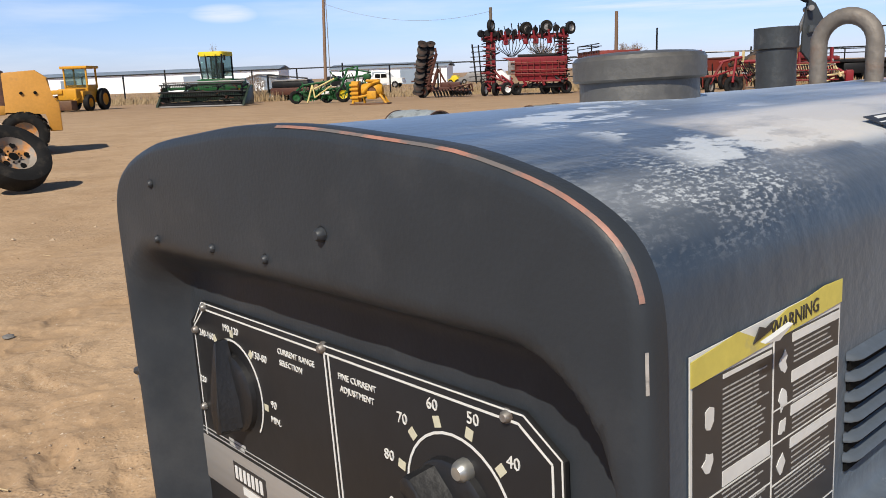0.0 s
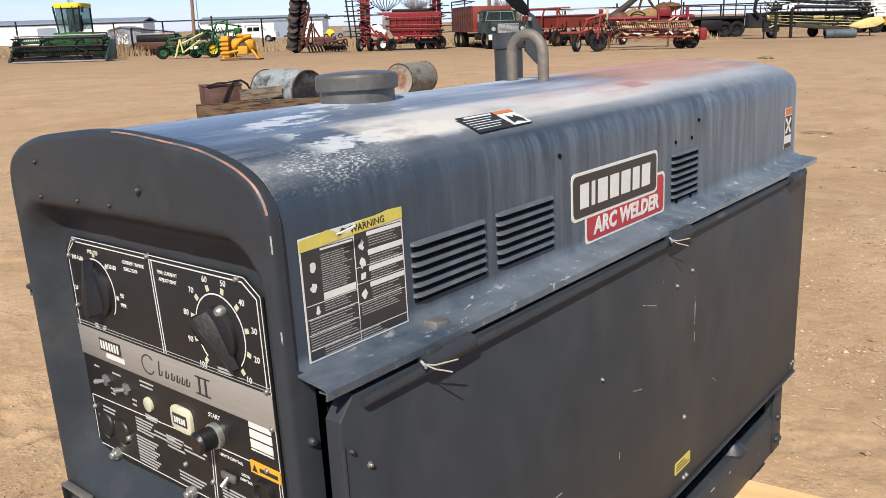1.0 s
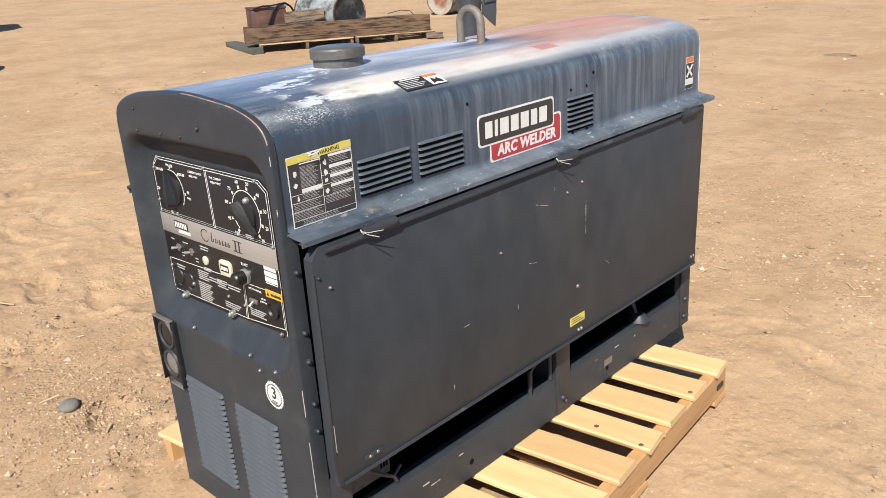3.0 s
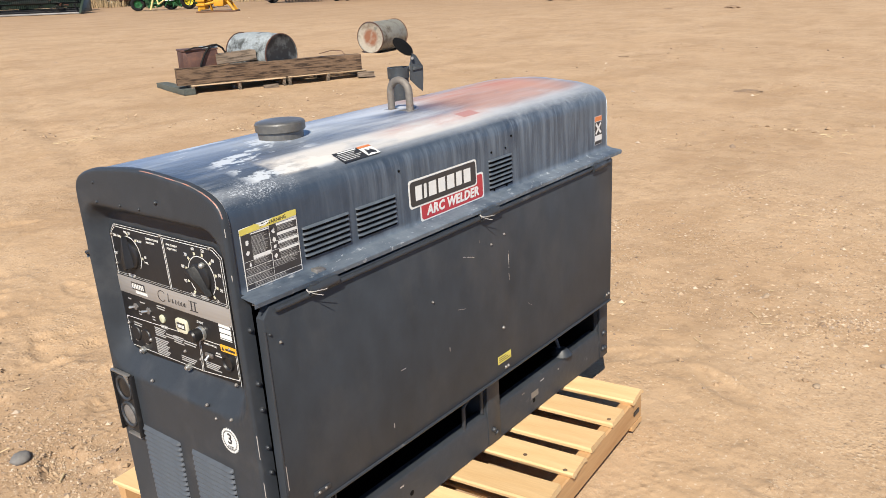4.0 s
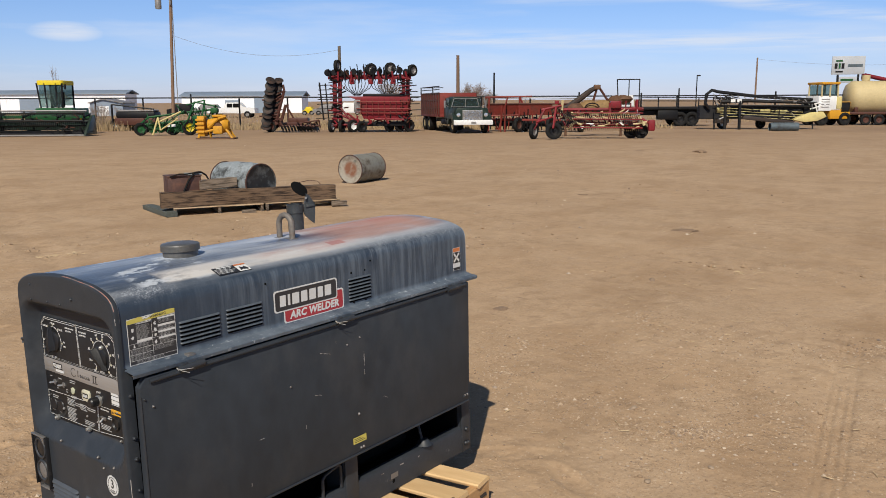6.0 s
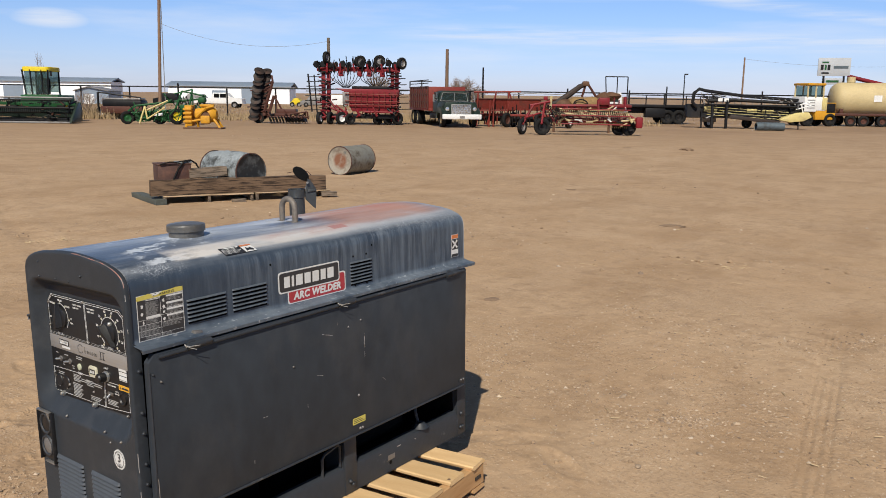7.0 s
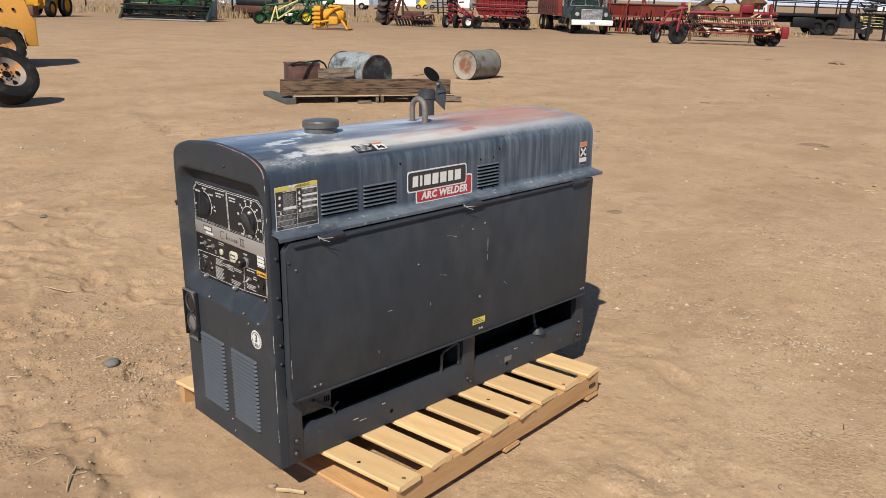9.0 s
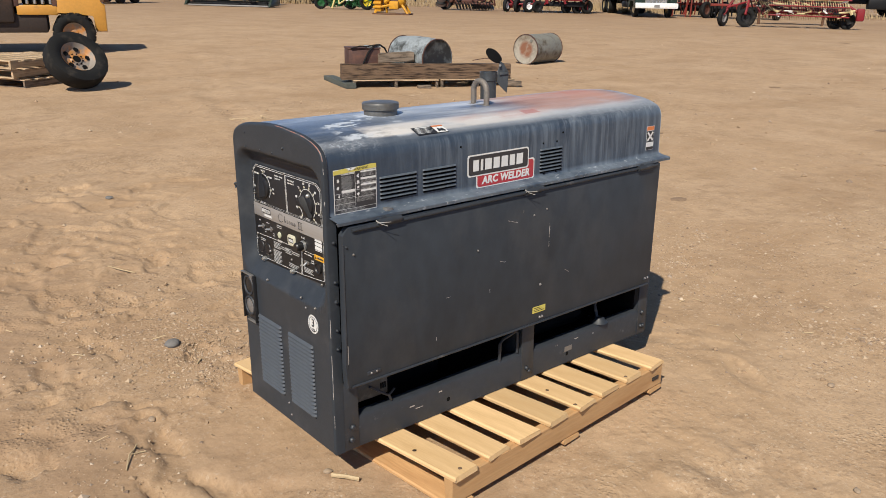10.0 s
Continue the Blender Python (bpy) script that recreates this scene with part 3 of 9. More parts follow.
def dirt_material():
    m = material("dirt", (0.392, 0.266, 0.160), 0.95, spread=0.10, scale=0.9, rough_spread=0.03)
    overlay(m, noise_mask(m, 0.35, 0.48, 0.70), (0.44, 0.31, 0.195))
    overlay(m, combine(m, "MULTIPLY", noise_mask(m, 1.7, 0.50, 0.72), 0.7), (0.30, 0.20, 0.115))
    overlay(m, combine(m, "MULTIPLY", noise_mask(m, 38, 0.60, 0.72, detail=3), 0.5), (0.22, 0.145, 0.09))
    overlay(m, combine(m, "MULTIPLY", noise_mask(m, 55, 0.60, 0.70, detail=3, offset=(4, 2, 1)), 0.8), (0.52, 0.42, 0.32))
    # patches of fine grit
    grit = noise_mask(m, 0.9, 0.44, 0.60, offset=(3, 7, 0))
    overlay(m, combine(m, "MULTIPLY", combine(m, "MULTIPLY", noise_mask(m, 62, 0.54, 0.62, detail=4, offset=(1, 4, 2)), grit), 0.65), (0.19, 0.125, 0.078))
    overlay(m, combine(m, "MULTIPLY", combine(m, "MULTIPLY", noise_mask(m, 80, 0.57, 0.64, detail=4, offset=(6, 2, 5)), grit), 0.7), (0.52, 0.42, 0.31))
    # broad worn patches, damp streaks and pale dust
    overlay(m, combine(m, "MULTIPLY", noise_mask(m, 0.55, 0.50, 0.60, (1, 1.8, 1), offset=(7, 3, 0)), 0.5), (0.30, 0.195, 0.112))
    overlay(m, combine(m, "MULTIPLY", noise_mask(m, 0.9, 0.48, 0.68, (1.6, 1, 1), offset=(1, 9, 0)), 0.5), (0.47, 0.335, 0.215))
    overlay(m, combine(m, "MULTIPLY", combine(m, "MULTIPLY", noise_mask(m, 6.0, 0.50, 0.60, offset=(3, 3, 0)), noise_mask(m, 0.8, 0.40, 0.60, offset=(6, 1, 0))), 0.55), (0.27, 0.18, 0.108))
    overlay(m, combine(m, "MULTIPLY", noise_mask(m, 17.0, 0.56, 0.66, offset=(8, 3, 0)), 0.45), (0.25, 0.165, 0.10))
    n, l = m.node_tree.nodes, m.node_tree.links
    b = n["Principled BSDF"]
    b.inputs["Specular IOR Level"].default_value = 0.15
    # darker churned soil along the row of machinery
    row_at, row_turn, row_axes, row_band = n.new("ShaderNodeTexCoord"), n.new("ShaderNodeMapping"), n.new("ShaderNodeSeparateXYZ"), n.new("ShaderNodeMapRange")
    row_turn.inputs["Rotation"].default_value = (0, 0, radians(52.37))
    l.new(row_at.outputs["Object"], row_turn.inputs[0]), l.new(row_turn.outputs[0], row_axes.inputs[0]), l.new(row_axes.outputs["Y"], row_band.inputs[0])
    row_band.inputs[1].default_value, row_band.inputs[2].default_value = 22.0, 46.0
    overlay(m, combine(m, "MULTIPLY", row_band, noise_mask(m, 0.16, 0.25, 0.60, offset=(2, 2, 0))), (0.265, 0.175, 0.108))
    # darker soil towards the control end, broken up by noise
    control_end_axes, control_end_band = n.new("ShaderNodeSeparateXYZ"), n.new("ShaderNodeMapRange")
    l.new(row_at.outputs["Object"], control_end_axes.inputs[0]), l.new(control_end_axes.outputs["X"], control_end_band.inputs[0])
    control_end_band.inputs[1].default_value, control_end_band.inputs[2].default_value = 0.9, -0.5
    overlay(m, combine(m, "MULTIPLY", combine(m, "MULTIPLY", control_end_band, noise_mask(m, 2.2, 0.30, 0.58, offset=(5, 5, 0))), 0.55), (0.275, 0.180, 0.112))
    co = n.new("ShaderNodeTexCoord")
    last = None
    for scale, dist, strength, crumbs in ((0.35, 0.3, 0.08, False), (1.6, 0.06, 0.22, False), (7, 0.03, 0.35, False), (18, 0.014, 0.45, False), (34, 0.010, 0.7, True), (75, 0.006, 0.9, True), (150, 0.003, 0.3, False)):
        bp = n.new("ShaderNodeBump")
        if crumbs:
            tx, mr = n.new("ShaderNodeTexVoronoi"), n.new("ShaderNodeMapRange")
            tx.feature = "SMOOTH_F1"
            tx.inputs["Scale"].default_value = scale
            mr.inputs[1].default_value, mr.inputs[2].default_value, mr.inputs[3].default_value, mr.inputs[4].default_value = 0.05, 0.5, 1.0, 0.0
            l.new(tx.outputs["Distance"], mr.inputs[0])
            # crumbs lie in drifts, with smooth trodden dust between them
            height = combine(m, "MULTIPLY", mr, combine(m, "MULTIPLY", noise_mask(m, 1.1, 0.46, 0.66, offset=(scale, 2, 0)), noise_mask(m, 7.0, 0.38, 0.62, offset=(2, scale, 0)))).outputs[0]
        else:
            tx = n.new("ShaderNodeTexNoise")
            tx.inputs["Scale"].default_value, tx.inputs["Detail"].default_value = scale, 3
            tx.inputs["Roughness"].default_value = 0.5
            height = tx.outputs["Fac"]
        l.new(co.outputs["Object"], tx.inputs["Vector"])
        bp.inputs["Distance"].default_value, bp.inputs["Strength"].default_value = dist, strength
        l.new(height, bp.inputs["Height"])
        if last:
            l.new(last.outputs[0], bp.inputs["Normal"])
        last = bp
    l.new(last.outputs[0], b.inputs["Normal"])
    return m


DIRT = dirt_material()
build_ground()


# ---- the welding machine ----
# Its own frame: x from the control end to the rear, y from the door side to the far side, z up from the ground.
welder = thing("welding_machine", LEVEL, "dark grey engine-driven arc welder, faded chalky hood, on a pallet", "welder")
WIDTH, LENGTH, FOOT, LIP = 0.55, 1.53, 0.118, 0.872
ARCH = [(0.0, 0.888), (0.0, 0.96), (0.0, 1.0), (0.0007, 1.027), (0.0045, 1.0455), (0.014, 1.0605), (0.031, 1.0720), (0.058, 1.0820),
        (0.1045, 1.0915), (0.165, 1.0975), (0.225, 1.1025), (0.275, 1.104)]


def smooth_line(points, steps=3):
    """The same line with rounded corners: more points on a curve through them."""
    pts = [Vector(p) for p in points]
    out = []
    for i in range(len(pts) - 1):
        a, b, c, d = pts[max(i - 1, 0)], pts[i], pts[i + 1], pts[min(i + 2, len(pts) - 1)]
        for k in range(steps):
            t = k / steps
            out.append(tuple(0.5 * (2 * b + (c - a) * t + (2 * a - 5 * b + 4 * c - d) * t * t + (3 * b - a - 3 * c + d) * t ** 3)))
    return out + [tuple(pts[-1])]


ARCH = ARCH[:2] + smooth_line(ARCH[2:])


def arch(inset=0.0, drop=0.0):
    """The hood's cross-section from the door side over the top to the far side."""
    right = [(y + inset * (1 - y / 0.275), z - drop) for y, z in ARCH]
    return right + [(WIDTH - y, z) for y, z in right[-2::-1]]


def build_hood():
    bm = bmesh.new()
    flange = [(-0.045, 0.8565), (-0.0463, 0.8660), (-0.043, 0.8692), (-0.0045, 0.8738), (-0.0006, 0.8775)]
    rings = []
    for x, inset, drop in ((0.0158, 0, 0), (0.2, 0, 0), (0.45, 0, 0), (0.7, 0, 0.0015), (0.95, 0, 0.001), (1.2, 0, 0), (1.47, 0, 0), (1.518, 0, 0), (1.534, 0.001, 0.001), (1.543, 0.004, 0.004),
                           (1.549, 0.009, 0.009), (1.5515, 0.016, 0.016), (1.552, 0.024, 0.024)):
        sec = [(y, z) for y, z in flange] + arch(inset, drop) + [(WIDTH - y, z) for y, z in flange[::-1]]
        fx = min(x, 1.558)
        rings.append([bm.verts.new((fx if i < 5 or i >= len(sec) - 5 else x, y, z)) for i, (y, z) in enumerate(sec)])
    for a, b in zip(rings, rings[1:]):
        for i in range(len(a) - 1):
            bm.faces.new((a[i], b[i], b[i + 1], a[i + 1]))
    bmesh.ops.recalc_face_normals(bm, faces=bm.faces[:])
    bmesh.ops.solidify(bm, geom=bm.faces[:], thickness=0.0022)
    shell = part("hood", bm, HOOD_PAINT, welder, "blue-grey sheet hood with chalky fading and rust primer", sharp=50)
    bm = bmesh.new()
    tube(bm, [(0.0165, y - 0.0006 * (1 if y < 0.1 else 0), z + 0.0012 * min(1, y / 0.1)) for y, z in arch()[2:46]], 0.0011, 6)
    part("hood_edge", bm, BARE_EDGE, shell, "raw cut edge of the hood sheet")
    return shell


hood = build_hood()


def recess_depth(y, z):
    """How far the face is pressed in behind the control panel."""
    cy, cz, hw, hh, r = 0.277, 0.7980, 0.268, 0.2150, 0.070
    qx, qz = np.abs(y - cy) - hw + r, np.abs(z - cz) - hh + r
    d = np.hypot(np.maximum(qx, 0), np.maximum(qz, 0)) + np.minimum(np.maximum(qx, qz), 0) - r
    wall = 0.026 + 0.010 * np.clip((y - 0.36) / 0.12, 0, 1) + 0.026 * np.clip((0.69 - z) / 0.06, 0, 1)
    t = np.clip(-d / wall, 0, 1)
    low = np.clip((0.66 - z) / 0.03, 0, 1)
    return 0.042 * ((1 - low) * t * t * (3 - 2 * t) + low * t)


def build_front():
    """The pressed front: rings from a rolled edge inwards, pressed in behind the control panel, with a flange turned back."""
    half = [(-0.004, FOOT)] + [(-0.004, z) for z in np.linspace(0.14, 0.98, 60)]
    crown = [(y - 0.004 * (1 - y / 0.275), z + 0.0035 * min(1, y / 0.1)) for y, z in ARCH[2:]]
    fine = []
    for (y0, z0), (y1, z1) in zip(crown, crown[1:]):
        n = max(2, int(math.hypot(y1 - y0, z1 - z0) / 0.009))
        fine += [(y0 + (y1 - y0) * k / n, z0 + (z1 - z0) * k / n) for k in range(n)]
    half += fine + [crown[-1]]
    line = half + [(WIDTH - y, z) for y, z in half[-2::-1]]
    foot = [(WIDTH + 0.004 - (WIDTH + 0.008) * k / 40, FOOT) for k in range(1, 40)]
    ring = [Vector(p) for p in line + foot]
    n = len(ring)

    def inward(d):
        out = []
        for i, p in enumerate(ring):
            t = (ring[(i + 1) % n] - ring[i - 1]).normalized()
            out.append(p + Vector((t.y, -t.x)) * d)
        return out

    bm = bmesh.new()
    r = 0.008
    depth = lambda p: 0.0150 if p.y > 0.876 else 0.036
    loops = [[bm.verts.new((depth(p), q.x, q.y)) for p, q in zip(ring, inward(0.006))], [bm.verts.new((depth(p), p.x, p.y)) for p in ring]]
    last = None
    for d in (0.0, 0.0007, 0.0018, 0.0036, 0.0058, 0.008):
        last = inward(d)
        loops.append([bm.verts.new((r - math.sqrt(max(0.0, r * r - (r - d) ** 2)), p.x, p.y)) for p in last])
    mid = Vector((0.275, 0.66))
    for k in range(1, 70):
        s = 1 - k / 70
        pts = [mid + (p - mid) * s for p in last]
        loops.append([bm.verts.new((float(recess_depth(p.x, p.y)), p.x, p.y)) for p in pts])
    for a, b in zip(loops, loops[1:]):
        for i in range(n):
            bm.faces.new((a[i], a[(i + 1) % n], b[(i + 1) % n], b[i]))
    bm.faces.new(loops[-1])
    face = part("front_panel", bm, CHARCOAL, welder, "charcoal painted pressed steel control end", sharp=60)

    def edge_strip(name, mat, label, keep, d0, d1):
        """Paint worn off the rolled edge: a thin strip that follows the radius."""
        rows = []
        for k in range(5):
            d = d0 + (d1 - d0) * k / 4
            x = r - math.sqrt(max(0.0, r * r - (r - d) ** 2)) - 0.0003
            rows.append([(x, p.x, p.y) for p in inward(d - 0.0003)])
        spots = [i for i in range(len(line)) if keep(ring[i].x, ring[i].y)]
        bm = bmesh.new()
        grid = [[bm.verts.new(row[i]) for i in spots] for row in rows]
        for a, b in zip(grid, grid[1:]):
            for i in range(len(spots) - 1):
                bm.faces.new((a[i], a[i + 1], b[i + 1], b[i]))
        part(name, bm, mat, face, label)

    edge_strip("worn_edge", RED_EDGE, "edge worn through to rust-red primer", lambda y, z: y < 0.265 and z > 1.035, 0.0009, 0.0023)
    for z0, z1 in ((0.985, 1.02), (0.905, 0.93), (0.50, 0.57), (0.30, 0.46), (0.20, 0.26), (0.135, 0.15)):
        edge_strip("worn_edge", BARE_EDGE, "bare metal along the corner", lambda y, z: y < 0.1 and z0 <= z <= z1, 0.0012, 0.0021)
    return face


face = build_front()


def bolt(parent, p, out, r=0.007, h=0.005, mat=None, name="bolt", label=""):
    bm = bmesh.new()
    q = Vector(out).to_track_quat("Z", "Y").to_matrix().to_4x4()
    lathe(bm, [(0, h), (r * 0.6, h), (r * 0.92, h * 0.6), (r, 0), (r * 1.25, 0), (r * 1.25, -0.002), (0, -0.002)], 10, Matrix.Translation(p) @ q)
    return part(name, bm, mat or BASE_PAINT, parent, label)


for y, z in ((0.461, 1.062), (0.461, 1.017), (0.362, 1.020), (0.286, 1.021)):
    bolt(face, (0.0, y, z), (-1, 0, 0), 0.0032, 0.003, BASE_PAINT, "screw")
bolt(face, (0.0, 0.216, 1.044), (-1, 0, 0), 0.0044, 0.005, BASE_PAINT, "screw")
for y, z in ((0.373, 0.592), (0.158, 0.593), (0.130, 0.568), (0.075, 0.582), (0.275, 0.188), (0.262, 0.150)):
    bolt(face, (0.0, y, z), (-1, 0, 0), 0.0035, 0.0035, WORN_STEEL, "screw")


# control panel: x across to the door side, y up, z out
def build_panel():
    on = frame_of((0.040, 0.287, 0.790), (0, -1, 0), (0, 0, 1))
    at = lambda a, b, h=0.0, turn=0: on @ Matrix.Translation((a, b, h)) @ Matrix.Rotation(radians(turn), 4, "Z")
    bm = bmesh.new()
    shape = [(-0.218, -0.162), (0.217, -0.141), (0.217, 0.146), (0.190, 0.165), (-0.190, 0.165), (-0.218, 0.142)]
    prism(bm, shape, 0.003, on, 0.001)
    plate = part("control_panel", bm, BLACK_PAINT, welder, "black control panel with white lettering and worn knobs")
    top = 0.0032

    def stroke(bm, pts, w, h=top):
        for (a0, b0), (a1, b1) in zip(pts, pts[1:]):
            d = Vector((a1 - a0, b1 - b0))
            t = bmesh.new()
            box(t, 0, d.length, -w / 2, w / 2, 0, 0.0004)
            merge(bm, t, at(a0, b0, h) @ Matrix.Rotation(math.atan2(d.y, d.x), 4, "Z"))

    bm = bmesh.new()
    stroke(bm, [(-0.210, 0.036), (-0.210, 0.139), (-0.187, 0.158), (0.186, 0.158), (0.209, 0.142), (0.209, 0.036)], 0.0014)
    stroke(bm, [(-0.210, 0.142), (-0.190, 0.1635), (0.190, 0.1635), (0.2155, 0.146), (0.2155, -0.145)], 0.001)
    stroke(bm, [(0.002, 0.158), (0.006, 0.038)], 0.0016), stroke(bm, [(0.007, 0.158), (0.011, 0.038)], 0.0016)
    stroke(bm, [(-0.211, -0.0715), (0.083, -0.062)], 0.0012), stroke(bm, [(0.088, -0.062), (0.160, -0.0605)], 0.0012)
    stroke(bm, [(0.083, -0.062), (0.077, -0.145)], 0.0014), stroke(bm, [(0.088, -0.062), (0.082, -0.144)], 0.0014)
    stroke(bm, [(-0.211, -0.0715), (-0.213, -0.148), (0.077, -0.1435)], 0.0012), stroke(bm, [(0.082, -0.143), (0.211, -0.132), (0.211, -0.072)], 0.0012)
    for ring_a, ring_b, r, a0, a1 in ((-0.140, 0.095, 0.044, -38, 105), (0.134, 0.090, 0.046, -44, 228)):
        stroke(bm, [(ring_a + r * math.cos(radians(a0 + (a1 - a0) * i / 26)), ring_b + r * math.sin(radians(a0 + (a1 - a0) * i / 26))) for i in range(27)], 0.0017)
    part("white_line", bm, WHITE_PRINT, plate, "white printed border lines")
    bm = bmesh.new()
    box(bm, -0.2175, 0.2165, -0.008, 0.035, 0.003, 0.0042, 0.0006, on)
    part("silver_band", bm, SILVER_BAND, plate, "brushed silver name band")
    bm = bmesh.new()
    for k in range(2):
        stroke(bm, [(-0.217, 0.0385 + 0.004 * k), (0.216, 0.0385 + 0.004 * k)], 0.0007)
    part("pin_stripe", bm, GREY_PRINT, plate)
    # maker's mark and model name as plain shapes
    bm = bmesh.new()
    box(bm, -0.160, -0.104, 0.008, 0.026, 0.0042, 0.0046, 0, on)
    part("badge", bm, DARK_PRINT, plate)
    bm = bmesh.new()
    for k in range(7):
        bm = bmesh.new()
        box(bm, -0.157 + k * 0.0072, -0.1525 + k * 0.0072, 0.011, 0.023, 0.0046, 0.005, 0, on)
        part("badge_bar", bm, WHITE_PRINT, plate)
    bm = bmesh.new()
    box(bm, -0.146, -0.098, -0.001, 0.006, 0.0042, 0.0046, 0, on)
    part("badge_bar", bm, WHITE_PRINT, plate)
    bm = bmesh.new()
    swash = [(-0.036 + 0.015 * math.cos(radians(a)) * (1 if a < 300 else 0.9), 0.014 + 0.013 * math.sin(radians(a))) for a in range(40, 330, 18)]
    stroke(bm, swash, 0.0016, 0.0044)
    for a, hgt in ((-0.012, 0.020), (0.003, 0.010), (0.016, 0.010), (0.028, 0.010), (0.039, 0.010), (0.049, 0.010)):
        stroke(bm, [(a, 0.005), (a + 0.003, 0.005 + hgt)], 0.0020, 0.0044)
        stroke(bm, [(a, 0.005), (a + 0.006, 0.006), (a + 0.008, 0.012)], 0.0014, 0.0044)
    for a in (0.077, 0.090):
        stroke(bm, [(a, 0.002), (a + 0.001, 0.024)], 0.0038, 0.0044)
    stroke(bm, [(0.069, 0.002), (0.099, 0.002)], 0.0018, 0.0044), stroke(bm, [(0.070, 0.024), (0.100, 0.024)], 0.0018, 0.0044)
    part("name_mark", bm, DARK_PRINT, plate)
    # scale marks and numbers
    bm = bmesh.new()
    for k in range(10):
        a = radians(-48 + 30.8 * k)
        t = bmesh.new()
        box(t, -0.0035, 0.0035, -0.003, 0.003, 0, 0.0004)
        merge(bm, t, at(0.134 + 0.0525 * math.cos(a), 0.090 + 0.0525 * math.sin(a), top) @ Matrix.Rotation(a, 4, "Z"))
        part("scale_mark", bm, CREAM, plate)
        bm = bmesh.new()
    for ang in (88, 128, 50, -2):
        a = radians(ang)
        t = bmesh.new()
        box(t, -0.003, 0.003, -0.0026, 0.0026, 0, 0.0004)
        merge(bm, t, at(-0.140 + 0.050 * math.cos(a), 0.095 + 0.050 * math.sin(a), top) @ Matrix.Rotation(a, 4, "Z"))
        part("scale_mark", bm, CREAM, plate)
        bm = bmesh.new()
    for k in range(10):
        a = radians(-48 + 30.8 * k)
        words(str(10 * (k + 1)), 0.0105, at(0.134 + 0.066 * math.cos(a), 0.090 + 0.0625 * math.sin(a), top), WHITE_PRINT, plate, "number")
    for text, a, b, s in (("240-160", -0.187, 0.135, 0.0085), ("190-120", -0.140, 0.148, 0.0085), ("130-80", -0.094, 0.134, 0.0085), ("90", -0.078, 0.098, 0.009),
                          ("MIN.", -0.077, 0.085, 0.0075), ("220", -0.204, 0.090, 0.008)):
        words(text, s, at(a, b, top), WHITE_PRINT, plate, "range_number")
    for text, a, b, s in (("CURRENT RANGE", -0.038, 0.146, 0.0064), ("SELECTION", -0.046, 0.137, 0.0064), ("FINE CURRENT", 0.039, 0.145, 0.0064), ("ADJUSTMENT", 0.038, 0.136, 0.0064),
                          ("START", 0.098, -0.022, 0.0082), ("REMOTE CONTROL", 0.122, -0.070, 0.0052), ("LOCAL", 0.148, -0.084, 0.005), ("CONTROL", 0.148, -0.091, 0.005)):
        words(text, s, at(a, b, top), WHITE_PRINT, plate, "lettering")
    # small unreadable print
    bm = bmesh.new()
    for a0, a1, b0, rows, pitch in ((-0.190, -0.176, -0.022, 1, 0), (-0.140, -0.118, -0.022, 1, 0), (-0.068, -0.034, -0.016, 2, 0.006), (-0.066, -0.036, -0.064, 2, 0.005),
                                    (-0.185, -0.150, -0.083, 2, 0.006), (-0.05, 0.0, -0.083, 2, 0.006), (0.02, 0.07, -0.083, 2, 0.006), (-0.165, -0.135, 0.045, 2, 0.004),
                                    (0.12, 0.148, 0.046, 2, 0.004), (-0.100, -0.045, -0.104, 9, 0.0046), (-0.095, -0.050, -0.076, 5, 0.0046), (-0.02, 0.02, -0.080, 4, 0.005), (0.000, 0.06, -0.125, 3, 0.005), (0.095, 0.15, -0.115, 4, 0.0045), (-0.152, -0.140, -0.048, 2, 0.007), (-0.096, -0.084, -0.050, 2, 0.007)):
        for k in range(rows):
            w = a1 - a0
            box(bm, a0, a1 - w * 0.3 * ((k * 7) % 3) / 3, b0 - k * pitch - 0.0013, b0 - k * pitch + 0.0011, top, top + 0.0003, 0, on)
    tagged(part("small_print", bm, GREY_PRINT, plate), kind="stuff")
    bm = bmesh.new()
    for k in range(3):
        box(bm, 0.167, 0.207, -0.015 - 0.0125 * k, -0.005 - 0.0125 * k, top, top + 0.0008, 0, on)
    box(bm, 0.167, 0.207, -0.0435, -0.042, top, top + 0.0008, 0, on)
    part("data_plate", bm, WHITE_PRINT, plate, "worn pale data plate")

    # large pointer knobs
    def knob(a, b, turn, length, name):
        bm = bmesh.new()
        lathe(bm, [(0, 0.006), (0.030, 0.006), (0.033, 0.004), (0.034, 0.0), (0, 0.0)], 30)
        t = bmesh.new()
        outline = [(-0.031, -0.006), (-0.027, -0.0140), (-0.008, -0.0150), (0.012, -0.0110), (length, -0.0035), (length, 0.0035), (0.012, 0.0110), (-0.008, 0.0150), (-0.027, 0.0140), (-0.031, 0.006)]
        prism(t, outline, 0.020, None, 0.003)
        for v in t.verts:
            if v.co.z > 0.010:
                v.co.z -= 0.010 * max(0.0, (v.co.x + 0.01) / (length + 0.01))
                v.co.y *= 0.50
        merge(bm, t, Matrix.Translation((0, 0, 0.003)))
        bmesh.ops.transform(bm, matrix=at(a, b, 0.003, turn), verts=bm.verts[:])
        return part(name, bm, BLACK_PLASTIC, plate, "black pointer knob dulled with dust")

    knob(-0.140, 0.094, 97, 0.046, "range_knob")
    knob(0.131, 0.087, -46, 0.046, "fine_knob")
    bm = bmesh.new()
    lathe(bm, [(0, 0.009), (0.004, 0.0085), (0.0062, 0.006), (0.0070, 0.003), (0.0070, 0), (0, 0)], 16, at(0.143, 0.118, 0.003))
